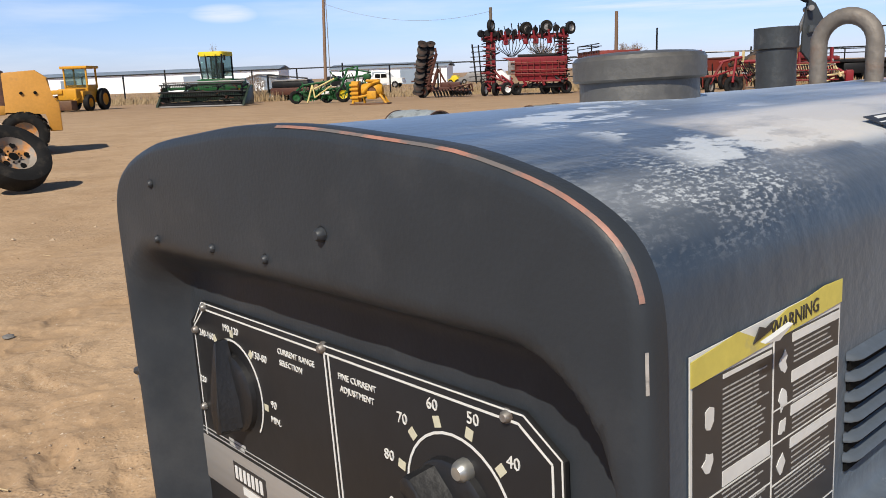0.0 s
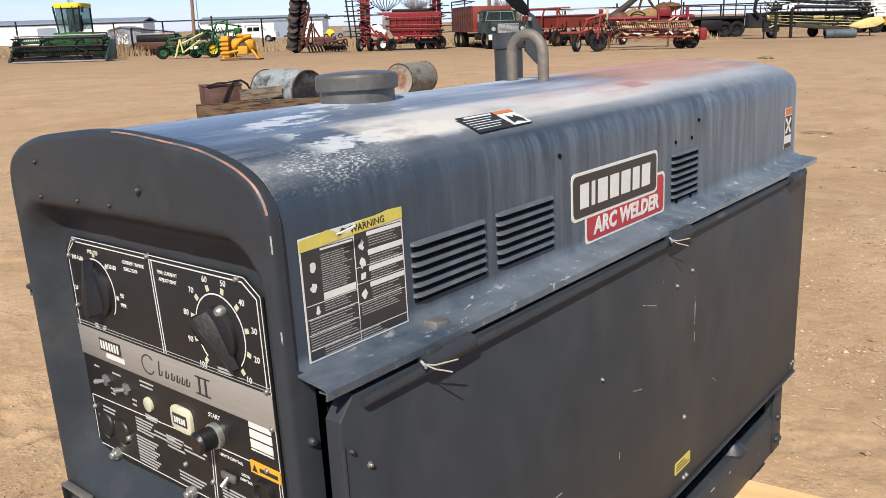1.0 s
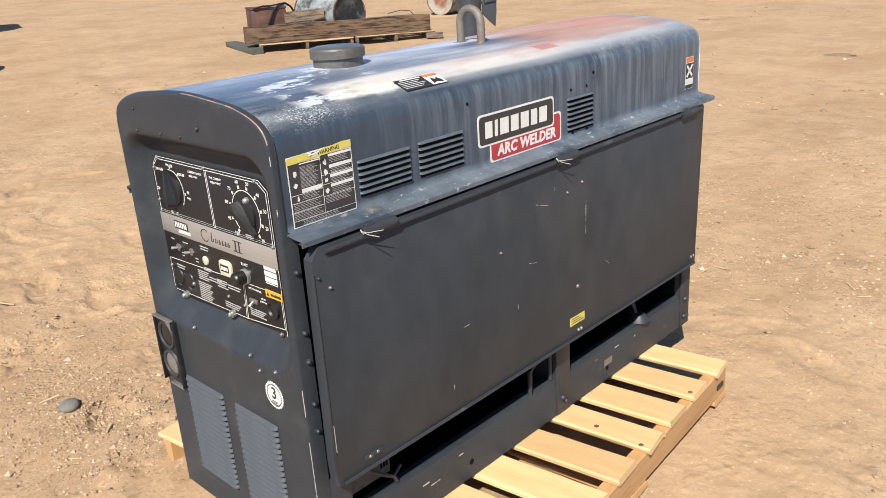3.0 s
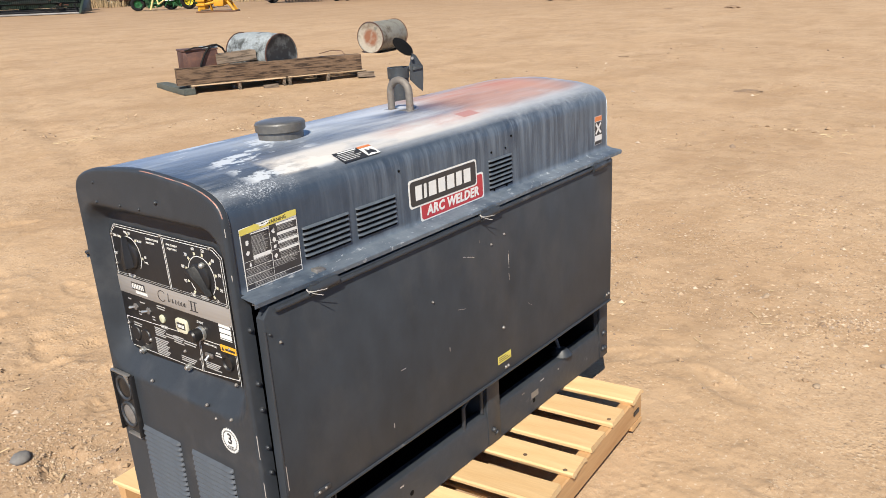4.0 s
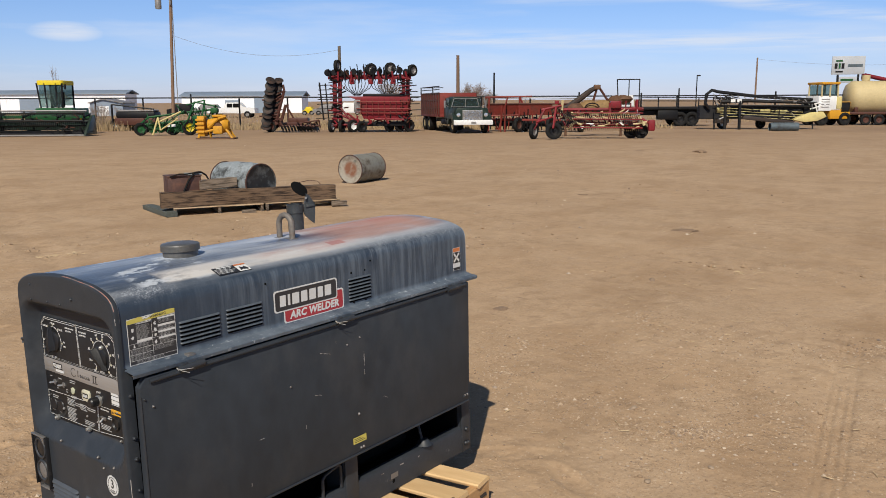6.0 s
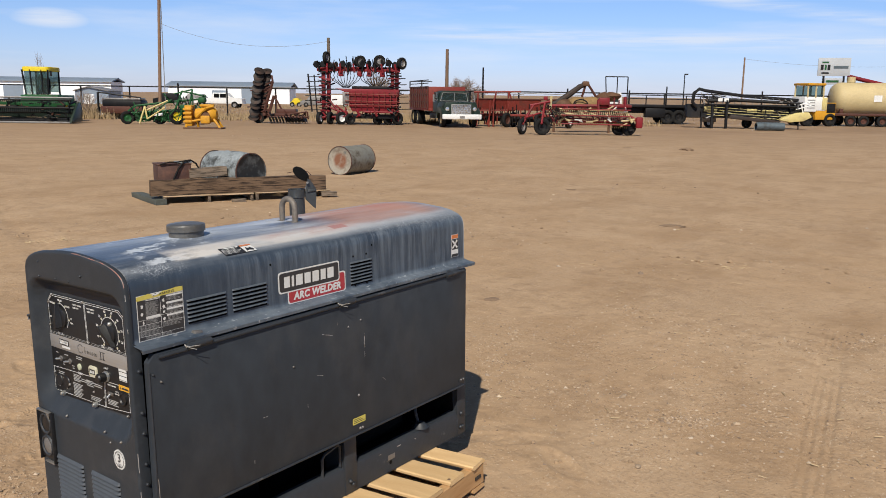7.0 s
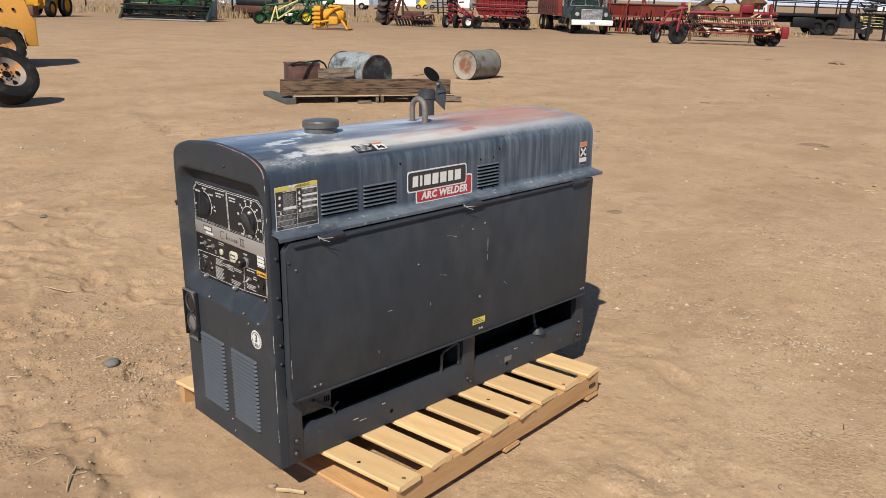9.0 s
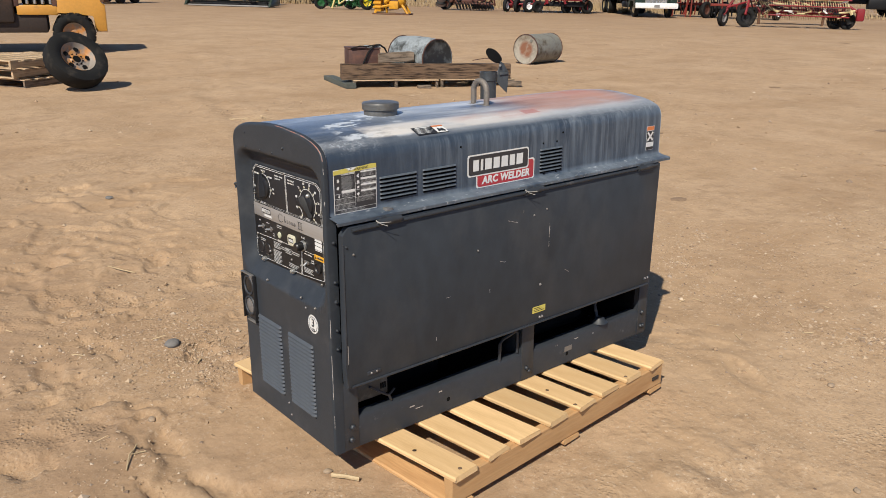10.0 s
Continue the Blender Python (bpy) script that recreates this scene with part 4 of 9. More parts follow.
    part("dome_nut", bm, BRIGHT_STEEL, plate, "shiny dome nut")
    # switches, lamp, hour meter and start button
    for a, turn in ((-0.160, 200), (-0.106, 195)):
        bm = bmesh.new()
        lathe(bm, [(0, 0.004), (0.0055, 0.004), (0.0085, 0.0035), (0.009, 0), (0, 0)], 6, at(a, -0.038, 0.003))
        nut = part("toggle_switch", bm, WORN_STEEL, plate, "chrome toggle switch")
        bm = bmesh.new()
        p0, p1 = on @ Vector((a, -0.038, 0.006)), on @ Vector((a - 0.014, -0.040, 0.013))
        rod(bm, p0, p1, 0.0024, 0.0038, 10)
        part("lever", bm, BRIGHT_STEEL, nut)
    bm = bmesh.new()
    lathe(bm, [(0, 0.004), (0.008, 0.004), (0.010, 0.003), (0.0105, 0), (0, 0)], 20, at(-0.052, -0.046, 0.003))
    part("breaker", bm, BULB, plate, "round pale circuit breaker button")
    bm = bmesh.new()
    prism(bm, rounded(0.044, 0.034, 0.009, 3), 0.005, at(0.028, -0.045, 0.003), 0.0015)
    meter = part("hour_meter", bm, CREAM, plate, "cream hour meter")
    bm = bmesh.new()
    box(bm, 0.013, 0.043, -0.052, -0.037, 0.008, 0.0088, 0, on)
    part("meter_window", bm, DARK_PRINT, meter)
    bm = bmesh.new()
    for k in range(5):
        box(bm, 0.016 + k * 0.0052, 0.0195 + k * 0.0052, -0.049, -0.041, 0.0088, 0.0092, 0, on)
    part("digit_wheel", bm, WHITE_PRINT, meter)
    bm = bmesh.new()
    lathe(bm, [(0, 0.008), (0.012, 0.008), (0.016, 0.006), (0.0165, 0), (0, 0)], 22, at(0.098, -0.046, 0.003))
    collar = part("start_button", bm, BRIGHT_STEEL, plate, "chrome collar with black push button")
    bm = bmesh.new()
    lathe(bm, [(0, 0.030), (0.011, 0.030), (0.0142, 0.026), (0.0138, 0.006), (0, 0.006)], 22, at(0.098, -0.046, 0.003))
    part("button", bm, BLACK_PLASTIC, collar)
    # receptacle covers, studs, remote control switch
    for a in (-0.183, -0.140):
        bm = bmesh.new()
        lathe(bm, [(0, 0.003), (0.017, 0.003), (0.019, 0.0015), (0.0195, 0), (0, 0)], 22, at(a, -0.112, 0.003))
        cover = part("receptacle_cover", bm, BLACK_PLASTIC, plate)
        bm = bmesh.new()
        stroke(bm, [(a - 0.016, -0.098), (a - 0.0135, -0.119), (a - 0.006, -0.130), (a + 0.004, -0.1315)], 0.002, 0.0045)
        part("hasp", bm, BRIGHT_STEEL, cover, "bright wire latch")
    bolt(plate, on @ Vector((-0.122, -0.116, 0.003)), (-1, 0, 0), 0.005, 0.004, WORN_STEEL, "screw")
    for a, b in ((-0.160, -0.150), (0.028, -0.146)):
        bm = bmesh.new()
        lathe(bm, [(0, 0.013), (0.0045, 0.013), (0.0052, 0.012), (0.0052, 0.006), (0.0085, 0.007), (0.0085, 0), (0, 0)], 10, at(a, b, 0.003))
        part("output_stud", bm, BRIGHT_STEEL, plate, "bright threaded stud")
    bm = bmesh.new()
    box(bm, 0.102, 0.130, -0.100, -0.090, 0.003, 0.008, 0.002, on)
    sw = part("remote_switch", bm, WORN_STEEL, plate)
    bm = bmesh.new()
    rod(bm, on @ Vector((0.116, -0.095, 0.006)), on @ Vector((0.114, -0.104, 0.016)), 0.0028, 0.0036, 10)
    part("lever", bm, BRIGHT_STEEL, sw)
    bm = bmesh.new()
    lathe(bm, [(0, 0.002), (0.012, 0.002), (0.015, 0.006), (0.018, 0.006), (0.019, 0), (0, 0)], 24, at(0.182, -0.097, 0.003))
    part("remote_socket", bm, BLACK_PLASTIC, plate, "round black socket")
    bm = bmesh.new()
    prism(bm, [(0.162, -0.073), (0.216, -0.072), (0.216, -0.057), (0.162, -0.057)], 0.0012, at(0, 0, 0.0034))
    warn = part("amber_sticker", bm, AMBER_PRINT, plate, "amber caution sticker")
    bm = bmesh.new()
    prism(bm, [(0.165, -0.070), (0.175, -0.070), (0.170, -0.061)], 0.0003, at(0, 0, 0.0047))
    box(bm, 0.179, 0.212, -0.068, -0.063, 0.0047, 0.005, 0, on)
    part("mark", bm, DARK_PRINT, warn)
    for a, b in ((-0.185, 0.160), (-0.207, 0.136), (-0.207, 0.064), (0.000, 0.161), (0.178, 0.160), (0.209, 0.038), (0.211, -0.006), (0.193, -0.062), (0.019, -0.11), (0.078, -0.115), (-0.208, -0.09), (0.196, -0.146)):
        bolt(plate, on @ Vector((a, b, 0.003)), (-1, 0, 0), 0.0038, 0.004, WORN_STEEL, "screw")
    return plate


build_panel()


# twin socket box at the far front corner
def build_socket_box():
    bm = bmesh.new()
    box(bm, -0.006, 0.002, 0.456, 0.540, 0.424, 0.580, 0.003)
    body = part("socket_box", bm, BLACK_PLASTIC, welder, "black twin socket plate with bent metal tabs")
    for y in (0.454, 0.5385):
        bm = bmesh.new()
        box(bm, -0.013, 0.001, y, y + 0.0035, 0.416, 0.582, 0.0012)
        part("side_flange", bm, BLACK_PLASTIC, body)
    bm = bmesh.new()
    box(bm, -0.014, -0.002, 0.464, 0.541, 0.580, 0.5845, 0.0015)
    prism(bm, [(0.464, 0.5805), (0.486, 0.5805), (0.464, 0.562)], 0.0015, frame_of((-0.0125, 0, 0), (0, 1, 0), (0, 0, 1)))
    part("tab", bm, WORN_STEEL, body, "pale bent tab")
    bm = bmesh.new()
    box(bm, -0.013, -0.002, 0.456, 0.514, 0.413, 0.4175, 0.0015)
    part("tab", bm, WORN_STEEL, body, "pale bent tab")
    for z in (0.541, 0.468):
        q = frame_of((-0.006, 0.498, z), (0, -1, 0), (0, 0, 1))
        bm = bmesh.new()
        lathe(bm, [(0.026, 0.002), (0.029, 0.005), (0.033, 0.005), (0.035, 0)], 26, q)
        ring = part("socket", bm, BASE_PAINT, body)
        bm = bmesh.new()
        lathe(bm, [(0, 0.004), (0.012, 0.0035), (0.024, 0.0015), (0.027, 0.0005)], 22, q)
        part("socket_face", bm, WORN_STEEL if z < 0.5 else BLACK_PLASTIC, ring)


build_socket_box()


# ventilation louvers
def louver_mesh(width, height, out, mat, name="louver"):
    """A pressed scoop: flush at the top, standing out at the bottom, closed at the ends. x along, y out (negative), z up."""
    bm = bmesh.new()
    cols = [(-0.5, 0.0), (-0.485, 0.55), (-0.455, 0.92), (-0.42, 1.0), (0.42, 1.0), (0.455, 0.92), (0.485, 0.55), (0.5, 0.0)]
    prof = [(0.5, 0.0), (0.30, 0.22), (0.05, 0.60), (-0.25, 0.92), (-0.42, 1.0), (-0.5, 0.96), (-0.46, 0.90)]
    rows = [[bm.verts.new((c * width, -o * k * out, z * height)) for z, o in prof] for c, k in cols]
    for a, b in zip(rows, rows[1:]):
        for i in range(len(prof) - 1):
            bm.faces.new((a[i], b[i], b[i + 1], a[i + 1]))
    return mesh_of(name, bm, mat, 50)


def louver_group(parent, mesh, slot, spots, turn):
    for x, y, z in spots:
        o = new("louver", mesh)
        o.parent, o.matrix_local = parent, Matrix.Translation((x, y, z)) @ turn
        s = new("louver_slot_shade", slot)
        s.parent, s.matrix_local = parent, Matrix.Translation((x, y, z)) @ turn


# a shallow black box on the sheet, painted as the shade below a louver
def slot_shade_mesh(width, height):
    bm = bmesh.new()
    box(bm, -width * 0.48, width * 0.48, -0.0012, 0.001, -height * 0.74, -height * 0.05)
    return mesh_of("louver_slot_shade", bm, DARK)


same = Matrix.Identity(4)
for x0, x1, z0, z1, count in ((0.192, 0.330, 0.902, 0.968, 6), (0.352, 0.486, 0.902, 0.970, 6), (0.862, 0.973, 0.893, 0.972, 7)):
    pitch = (z1 - z0) / (count - 0.5)
    lm, sm = louver_mesh(x1 - x0, pitch * 0.42, 0.0062, LIT_LOUVER_PAINT), slot_shade_mesh(x1 - x0, pitch)
    louver_group(hood, lm, sm, [((x0 + x1) / 2, -0.0006, z1 - pitch * (k + 0.25)) for k in range(count)], same)
side_turn = Matrix.Rotation(radians(-90), 4, "Z")
GRILLE_PAINT = material("grille_paint", (0.062, 0.070, 0.081), 0.5, spread=0.15, scale=8, bump=0.05, bump_scale=200)
for y0, y1 in ((0.297, 0.452), (0.097, 0.250)):
    pitch = 0.0137
    lm, sm = louver_mesh(y1 - y0, pitch * 0.70, 0.0085, GRILLE_PAINT), slot_shade_mesh(y1 - y0, pitch)
    louver_group(face, lm, sm, [(-0.0006, (y0 + y1) / 2, 0.454 - pitch * (k + 0.5)) for k in range(18)], side_turn)

# maker's warranty seal: gear-edged white disc with the figure 3
on_face = frame_of((-0.0006, 0.090, 0.527), (0, -1, 0), (0, 0, 1))
bm = bmesh.new()
gear = [((0.0275 if k % 2 else 0.0305) * math.cos(2 * math.pi * k / 56), (0.0275 if k % 2 else 0.0305) * math.sin(2 * math.pi * k / 56)) for k in range(56)]
prism(bm, gear, 0.0007, on_face)
seal = part("round_seal", bm, WHITE_PRINT, face, "white gear-edged sticker with a dark 3")
bm = bmesh.new()
for k in range(36):
    a0, a1 = 2 * math.pi * k / 36, 2 * math.pi * (k + 0.62) / 36
    for r0, r1 in ((0.0215, 0.0248),):
        q = [(r0 * math.cos(a0), r0 * math.sin(a0)), (r1 * math.cos(a0), r1 * math.sin(a0)), (r1 * math.cos(a1), r1 * math.sin(a1)), (r0 * math.cos(a1), r0 * math.sin(a1))]
        prism(bm, q, 0.0003, on_face @ Matrix.Translation((0, 0, 0.0007)))
for k in range(3):
    box(bm, -0.010, 0.010, -0.0150 - 0.003 * k, -0.0135 - 0.003 * k, 0.0007, 0.001, 0, on_face)
part("seal_print", bm, DARK_PRINT, seal)
words("3", 0.036, on_face @ Matrix.Translation((0, 0.003, 0.0007)), DARK_PRINT, seal, "figure", bold=0.0008)


# decals on the hood's side: x along, y up, z out
def on_side(x, z, y=-0.0006):
    return frame_of((x, y, z), (1, 0, 0), (0, 0, 1))


def build_warning_decal():
    w, h = 0.146, 0.130
    m = on_side(0.108, 0.9435)
    rng = random.Random(4)
    bm = bmesh.new()
    prism(bm, [(-w / 2, -h / 2), (w / 2, -h / 2), (w / 2, h / 2 + 0.002), (-w / 2, h / 2 - 0.002)], 0.0005, m)
    sheet = part("warning_decal", bm, WHITE_PRINT, hood, "torn black, white and yellow safety decal")
    bm = bmesh.new()
    box(bm, -w / 2 + 0.002, -0.0015, -h / 2 + 0.002, h / 2 - 0.0155, 0.0005, 0.0008, 0, m)
    box(bm, -0.0005, w / 2 - 0.002, -h / 2 + 0.002, h / 2 - 0.0125, 0.0005, 0.0008, 0, m)
    part("black_field", bm, DECAL_BLACK, sheet)
    bm = bmesh.new()
    torn = [(-w / 2, h / 2 - 0.0155), (w / 2, h / 2 - 0.0095), (w / 2, h / 2 + 0.003), (0.052, h / 2 + 0.0035), (0.03, h / 2 + 0.001), (0.012, h / 2 + 0.0005), (0.002, h / 2 - 0.002),
            (-0.01, h / 2 - 0.006), (-0.02, h / 2 - 0.006), (-0.034, h / 2 + 0.0), (-0.052, h / 2 - 0.002), (-w / 2, h / 2 - 0.004)]
    prism(bm, torn, 0.0004, m @ Matrix.Translation((0, 0, 0.0008)))
    part("yellow_header", bm, YELLOW_PRINT, sheet, "torn yellow header strip")
    bm = bmesh.new()
    prism(bm, [(-0.022, h / 2 - 0.009), (-0.006, h / 2 - 0.006), (-0.002, h / 2 - 0.002), (-0.010, h / 2 - 0.004), (-0.016, h / 2 - 0.002)], 0.0006, m @ Matrix.Translation((0, 0, 0.0012)))
    part("torn_hole", bm, DARK_PRINT, sheet)
    bm = bmesh.new()
    prism(bm, [(-0.032, h / 2 - 0.003), (-0.018, h / 2 - 0.005), (-0.007, h / 2 + 0.0005), (-0.020, h / 2 - 0.0015)], 0.0025, m @ Matrix.Translation((0, 0, 0.0012)) @ Matrix.Rotation(radians(8), 4, "X"))
    part("peeling_flap", bm, WHITE_PRINT, sheet, "curled paper flap")
    words("WARNING", 0.0105, m @ Matrix.Translation((0.020, h / 2 - 0.0058, 0.0013)) @ Matrix.Rotation(radians(2.3), 4, "Z"), DARK_PRINT, sheet, "lettering")
    bm = bmesh.new()

    def lines(a0, a1, b0, b1, pitch, thick=0.0007):
        b = b0
        while b > b1:
            gap = a0
            end = a1 - rng.random() * 0.014
            while gap < end - 0.002:
                w1 = min(end - gap, 0.004 + rng.random() * 0.010)
                box(bm, gap, gap + w1, b - thick, b, 0.0008, 0.001, 0, m)
                gap += w1 + 0.0008
            b -= pitch
    top = h / 2
    lines(-0.047, -0.004, top - 0.023, top - 0.060, 0.0023)
    lines(-0.047, -0.004, top - 0.073, top - 0.083, 0.0026)
    lines(-0.068, -0.005, top - 0.086, top - 0.100, 0.0028)
    lines(-0.069, -0.004, top - 0.103, top - 0.117, 0.0027)
    lines(0.020, 0.069, top - 0.020, top - 0.029, 0.0028)
    lines(0.020, 0.068, top - 0.041, top - 0.050, 0.0028)
    lines(0.020, 0.069, top - 0.058, top - 0.066, 0.0028)
    lines(0.020, 0.066, top - 0.076, top - 0.086, 0.0032)
    lines(0.003, 0.069, top - 0.090, top - 0.103, 0.0027)
    lines(-0.052, 0.040, top - 0.1185, top - 0.127, 0.0027)
    tagged(part("print_line", bm, GREY_PRINT, sheet, "rows of fine print"), kind="stuff")
    bm = bmesh.new()
    for a0, a1, b1, b0 in ((-0.047, -0.003, top - 0.0185, top - 0.0165), (-0.047, -0.003, top - 0.070, top - 0.0625), (0.018, 0.0705, top - 0.018, top - 0.0135), (0.018, 0.0705, top - 0.039, top - 0.033),
                           (0.018, 0.0705, top - 0.0565, top - 0.051), (0.018, 0.0705, top - 0.074, top - 0.0685), (-0.0705, -0.0015, top - 0.0715, top - 0.0708), (-0.0705, -0.0015, top - 0.0855, top - 0.0848),
                           (-0.0705, -0.0015, top - 0.1020, top - 0.1013), (-0.0005, 0.0705, top - 0.0492, top - 0.0486), (-0.0005, 0.0705, top - 0.0668, top - 0.0662), (-0.0005, 0.0705, top - 0.0885, top - 0.0878),
                           (-0.0705, 0.0705, top - 0.1180, top - 0.1174), (-0.0015, -0.0005, top - 0.104, top - 0.013)):
        bm = bmesh.new()
        box(bm, a0, a1, b1, b0, 0.0008, 0.0011, 0, m)
        part("heading_bar", bm, WHITE_PRINT, sheet)
    for a, b, s in ((-0.059, top - 0.032, 1.0), (-0.059, top - 0.054, 1.0), (-0.056, top - 0.078, 0.7), (0.009, top - 0.026, 0.9), (0.009, top - 0.045, 1.0), (0.009, top - 0.059, 0.9), (0.009, top - 0.079, 0.9)):
        star = [(a + s * 0.0058 * rng.uniform(0.35, 1.0) * math.cos(k * math.pi / 5), b + s * 0.0075 * rng.uniform(0.45, 1.0) * math.sin(k * math.pi / 5)) for k in range(10)]
        bm = bmesh.new()
        prism(bm, star, 0.0003, m @ Matrix.Translation((0, 0, 0.0008)))
        part("hazard_symbol", bm, WHITE_PRINT, sheet)


build_warning_decal()


def build_name_decal():
    def panel(name, x0, x1, z0, z1, grow, depth, mat, parent, label=""):
        bm = bmesh.new()
        prism(bm, rounded(x1 - x0 + grow, z1 - z0 + grow, 0.009, 4), depth, on_side((x0 + x1) / 2, (z0 + z1) / 2, -0.0004))
        return part(name, bm, mat, parent, label)
    sheet = panel("name_decal", 0.537, 0.803, 0.921, 0.984, 0.008, 0.0009, WHITE_PRINT, hood, "black and red decal with white outline")
    panel("red_outline", 0.575, 0.832, 0.880, 0.944, 0.008, 0.0005, WHITE_PRINT, sheet)
    panel("red_field", 0.575, 0.832, 0.880, 0.944, -0.001, 0.0008, DECAL_RED, sheet)
    panel("black_field", 0.537, 0.803, 0.921, 0.984, -0.001, 0.0013, DECAL_BLACK, sheet)
    bm = bmesh.new()
    x = 0.556
    for w in (0.024, 0.010, 0.029, 0.027, 0.029, 0.023, 0.029):
        bm = bmesh.new()
        prism(bm, [(x, 0), (x + w, 0), (x + w + 0.001, 0.036), (x + 0.001, 0.036)], 0.0004, on_side(0, 0.9345, -0.0018))
        part("maker_bar", bm, WHITE_PRINT, sheet)
        x += w + 0.0085
    words("ARC WELDER", 0.0335, on_side(0.7035, 0.8995, -0.0013), WHITE_PRINT, sheet, "lettering", shear=0.15, bold=0.0014, spacing=1.06)


build_name_decal()


def build_rear_decal():
    m = on_side(1.474, 0.945)
    bm = bmesh.new()
    box(bm, -0.023, 0.023, -0.046, 0.046, 0, 0.0005, 0, m)
    sheet = part("rear_decal", bm, WHITE_PRINT, hood, "small orange and white safety decal")
    for name, b0, b1, mat in (("orange_strip", 0.030, 0.045, ORANGE_PRINT), ("black_strip", -0.016, 0.028, DARK_PRINT), ("grey_strip", -0.045, -0.034, DARK_PRINT)):
        bm = bmesh.new()
        box(bm, -0.022, 0.022, b0, b1, 0.0005, 0.0008, 0, m)
        part(name, bm, mat, sheet)
    bm = bmesh.new()
    for turn in (45, -45):
        t = bmesh.new()
        box(t, -0.023, 0.023, -0.004, 0.004, 0, 0.0003)
        merge(bm, t, m @ Matrix.Translation((0, 0.006, 0.0008)) @ Matrix.Rotation(radians(turn), 4, "Z"))
    for k in range(3):
        box(bm, -0.018, 0.016 - 0.004 * k, -0.0205 - 0.004 * k, -0.0185 - 0.004 * k, 0.0005, 0.0008, 0, m)
    part("cross_mark", bm, WHITE_PRINT, sheet)


build_rear_decal()


def build_top_decal():
    # lies on the shoulder of the hood
    m = frame_of((0.414, 0.041, 1.0772), (1, 0.02, 0), (-0.02, 0.922, 0.387))
    bm = bmesh.new()
    box(bm, -0.060, 0.060, -0.021, 0.021, 0.0004, 0.0010, 0, m)
    sheet = part("top_decal", bm, DARK_PRINT, hood, "black and white decal with orange corner")
    bm = bmesh.new()
    box(bm, 0.018, 0.060, -0.020, 0.012, 0.0012, 0.0014, 0, m)
    for k in range(6):
        box(bm, -0.056 if k else -0.046, 0.012 - 0.008 * (k % 3), 0.0150 - 0.0058 * k, (0.0188 if k < 1 else 0.0164) - 0.0058 * k, 0.0010, 0.0013, 0, m)
    part("print_line", bm, WHITE_PRINT, sheet)
    bm = bmesh.new()
    box(bm, 0.018, 0.060, 0.013, 0.020, 0.0012, 0.0016, 0, m)
    part("orange_strip", bm, ORANGE_PRINT, sheet)
    bm = bmesh.new()
    prism(bm, [(0.024, -0.016), (0.036, -0.012), (0.052, -0.017), (0.055, -0.008), (0.046, 0.004), (0.040, -0.002), (0.031, 0.006), (0.027, -0.006)], 0.0004, m @ Matrix.Translation((0, 0, 0.0014)))
    part("symbol", bm, DARK_PRINT, sheet)


build_top_decal()
for x, z in ((0.505, 1.020), (0.878, 0.990), (0.945, 0.990), (0.975, 1.018), (0.885, 0.884), (0.945, 0.884)):
    bolt(hood, (x, -0.0008, z), (0, -1, 0), 0.0028, 0.002, DARK, "rivet_hole")
bm = bmesh.new()
box(bm, 0.070, 0.096, -0.032, -0.012, 0.876, 0.886, 0.002, Matrix.Translation((0.083, 0, 0)) @ Matrix.Rotation(radians(8), 4, "Y") @ Matrix.Translation((-0.083, 0, 0)))
part("clip", bm, WORN_STEEL, hood, "small bent clip on the lip")
bm = bmesh.new()
box(bm, 0.022, 0.037, -0.045, -0.026, 0.8585, 0.8610, 0.0005)
part("lip_tab", bm, WORN_STEEL, hood, "bent sheet tab")


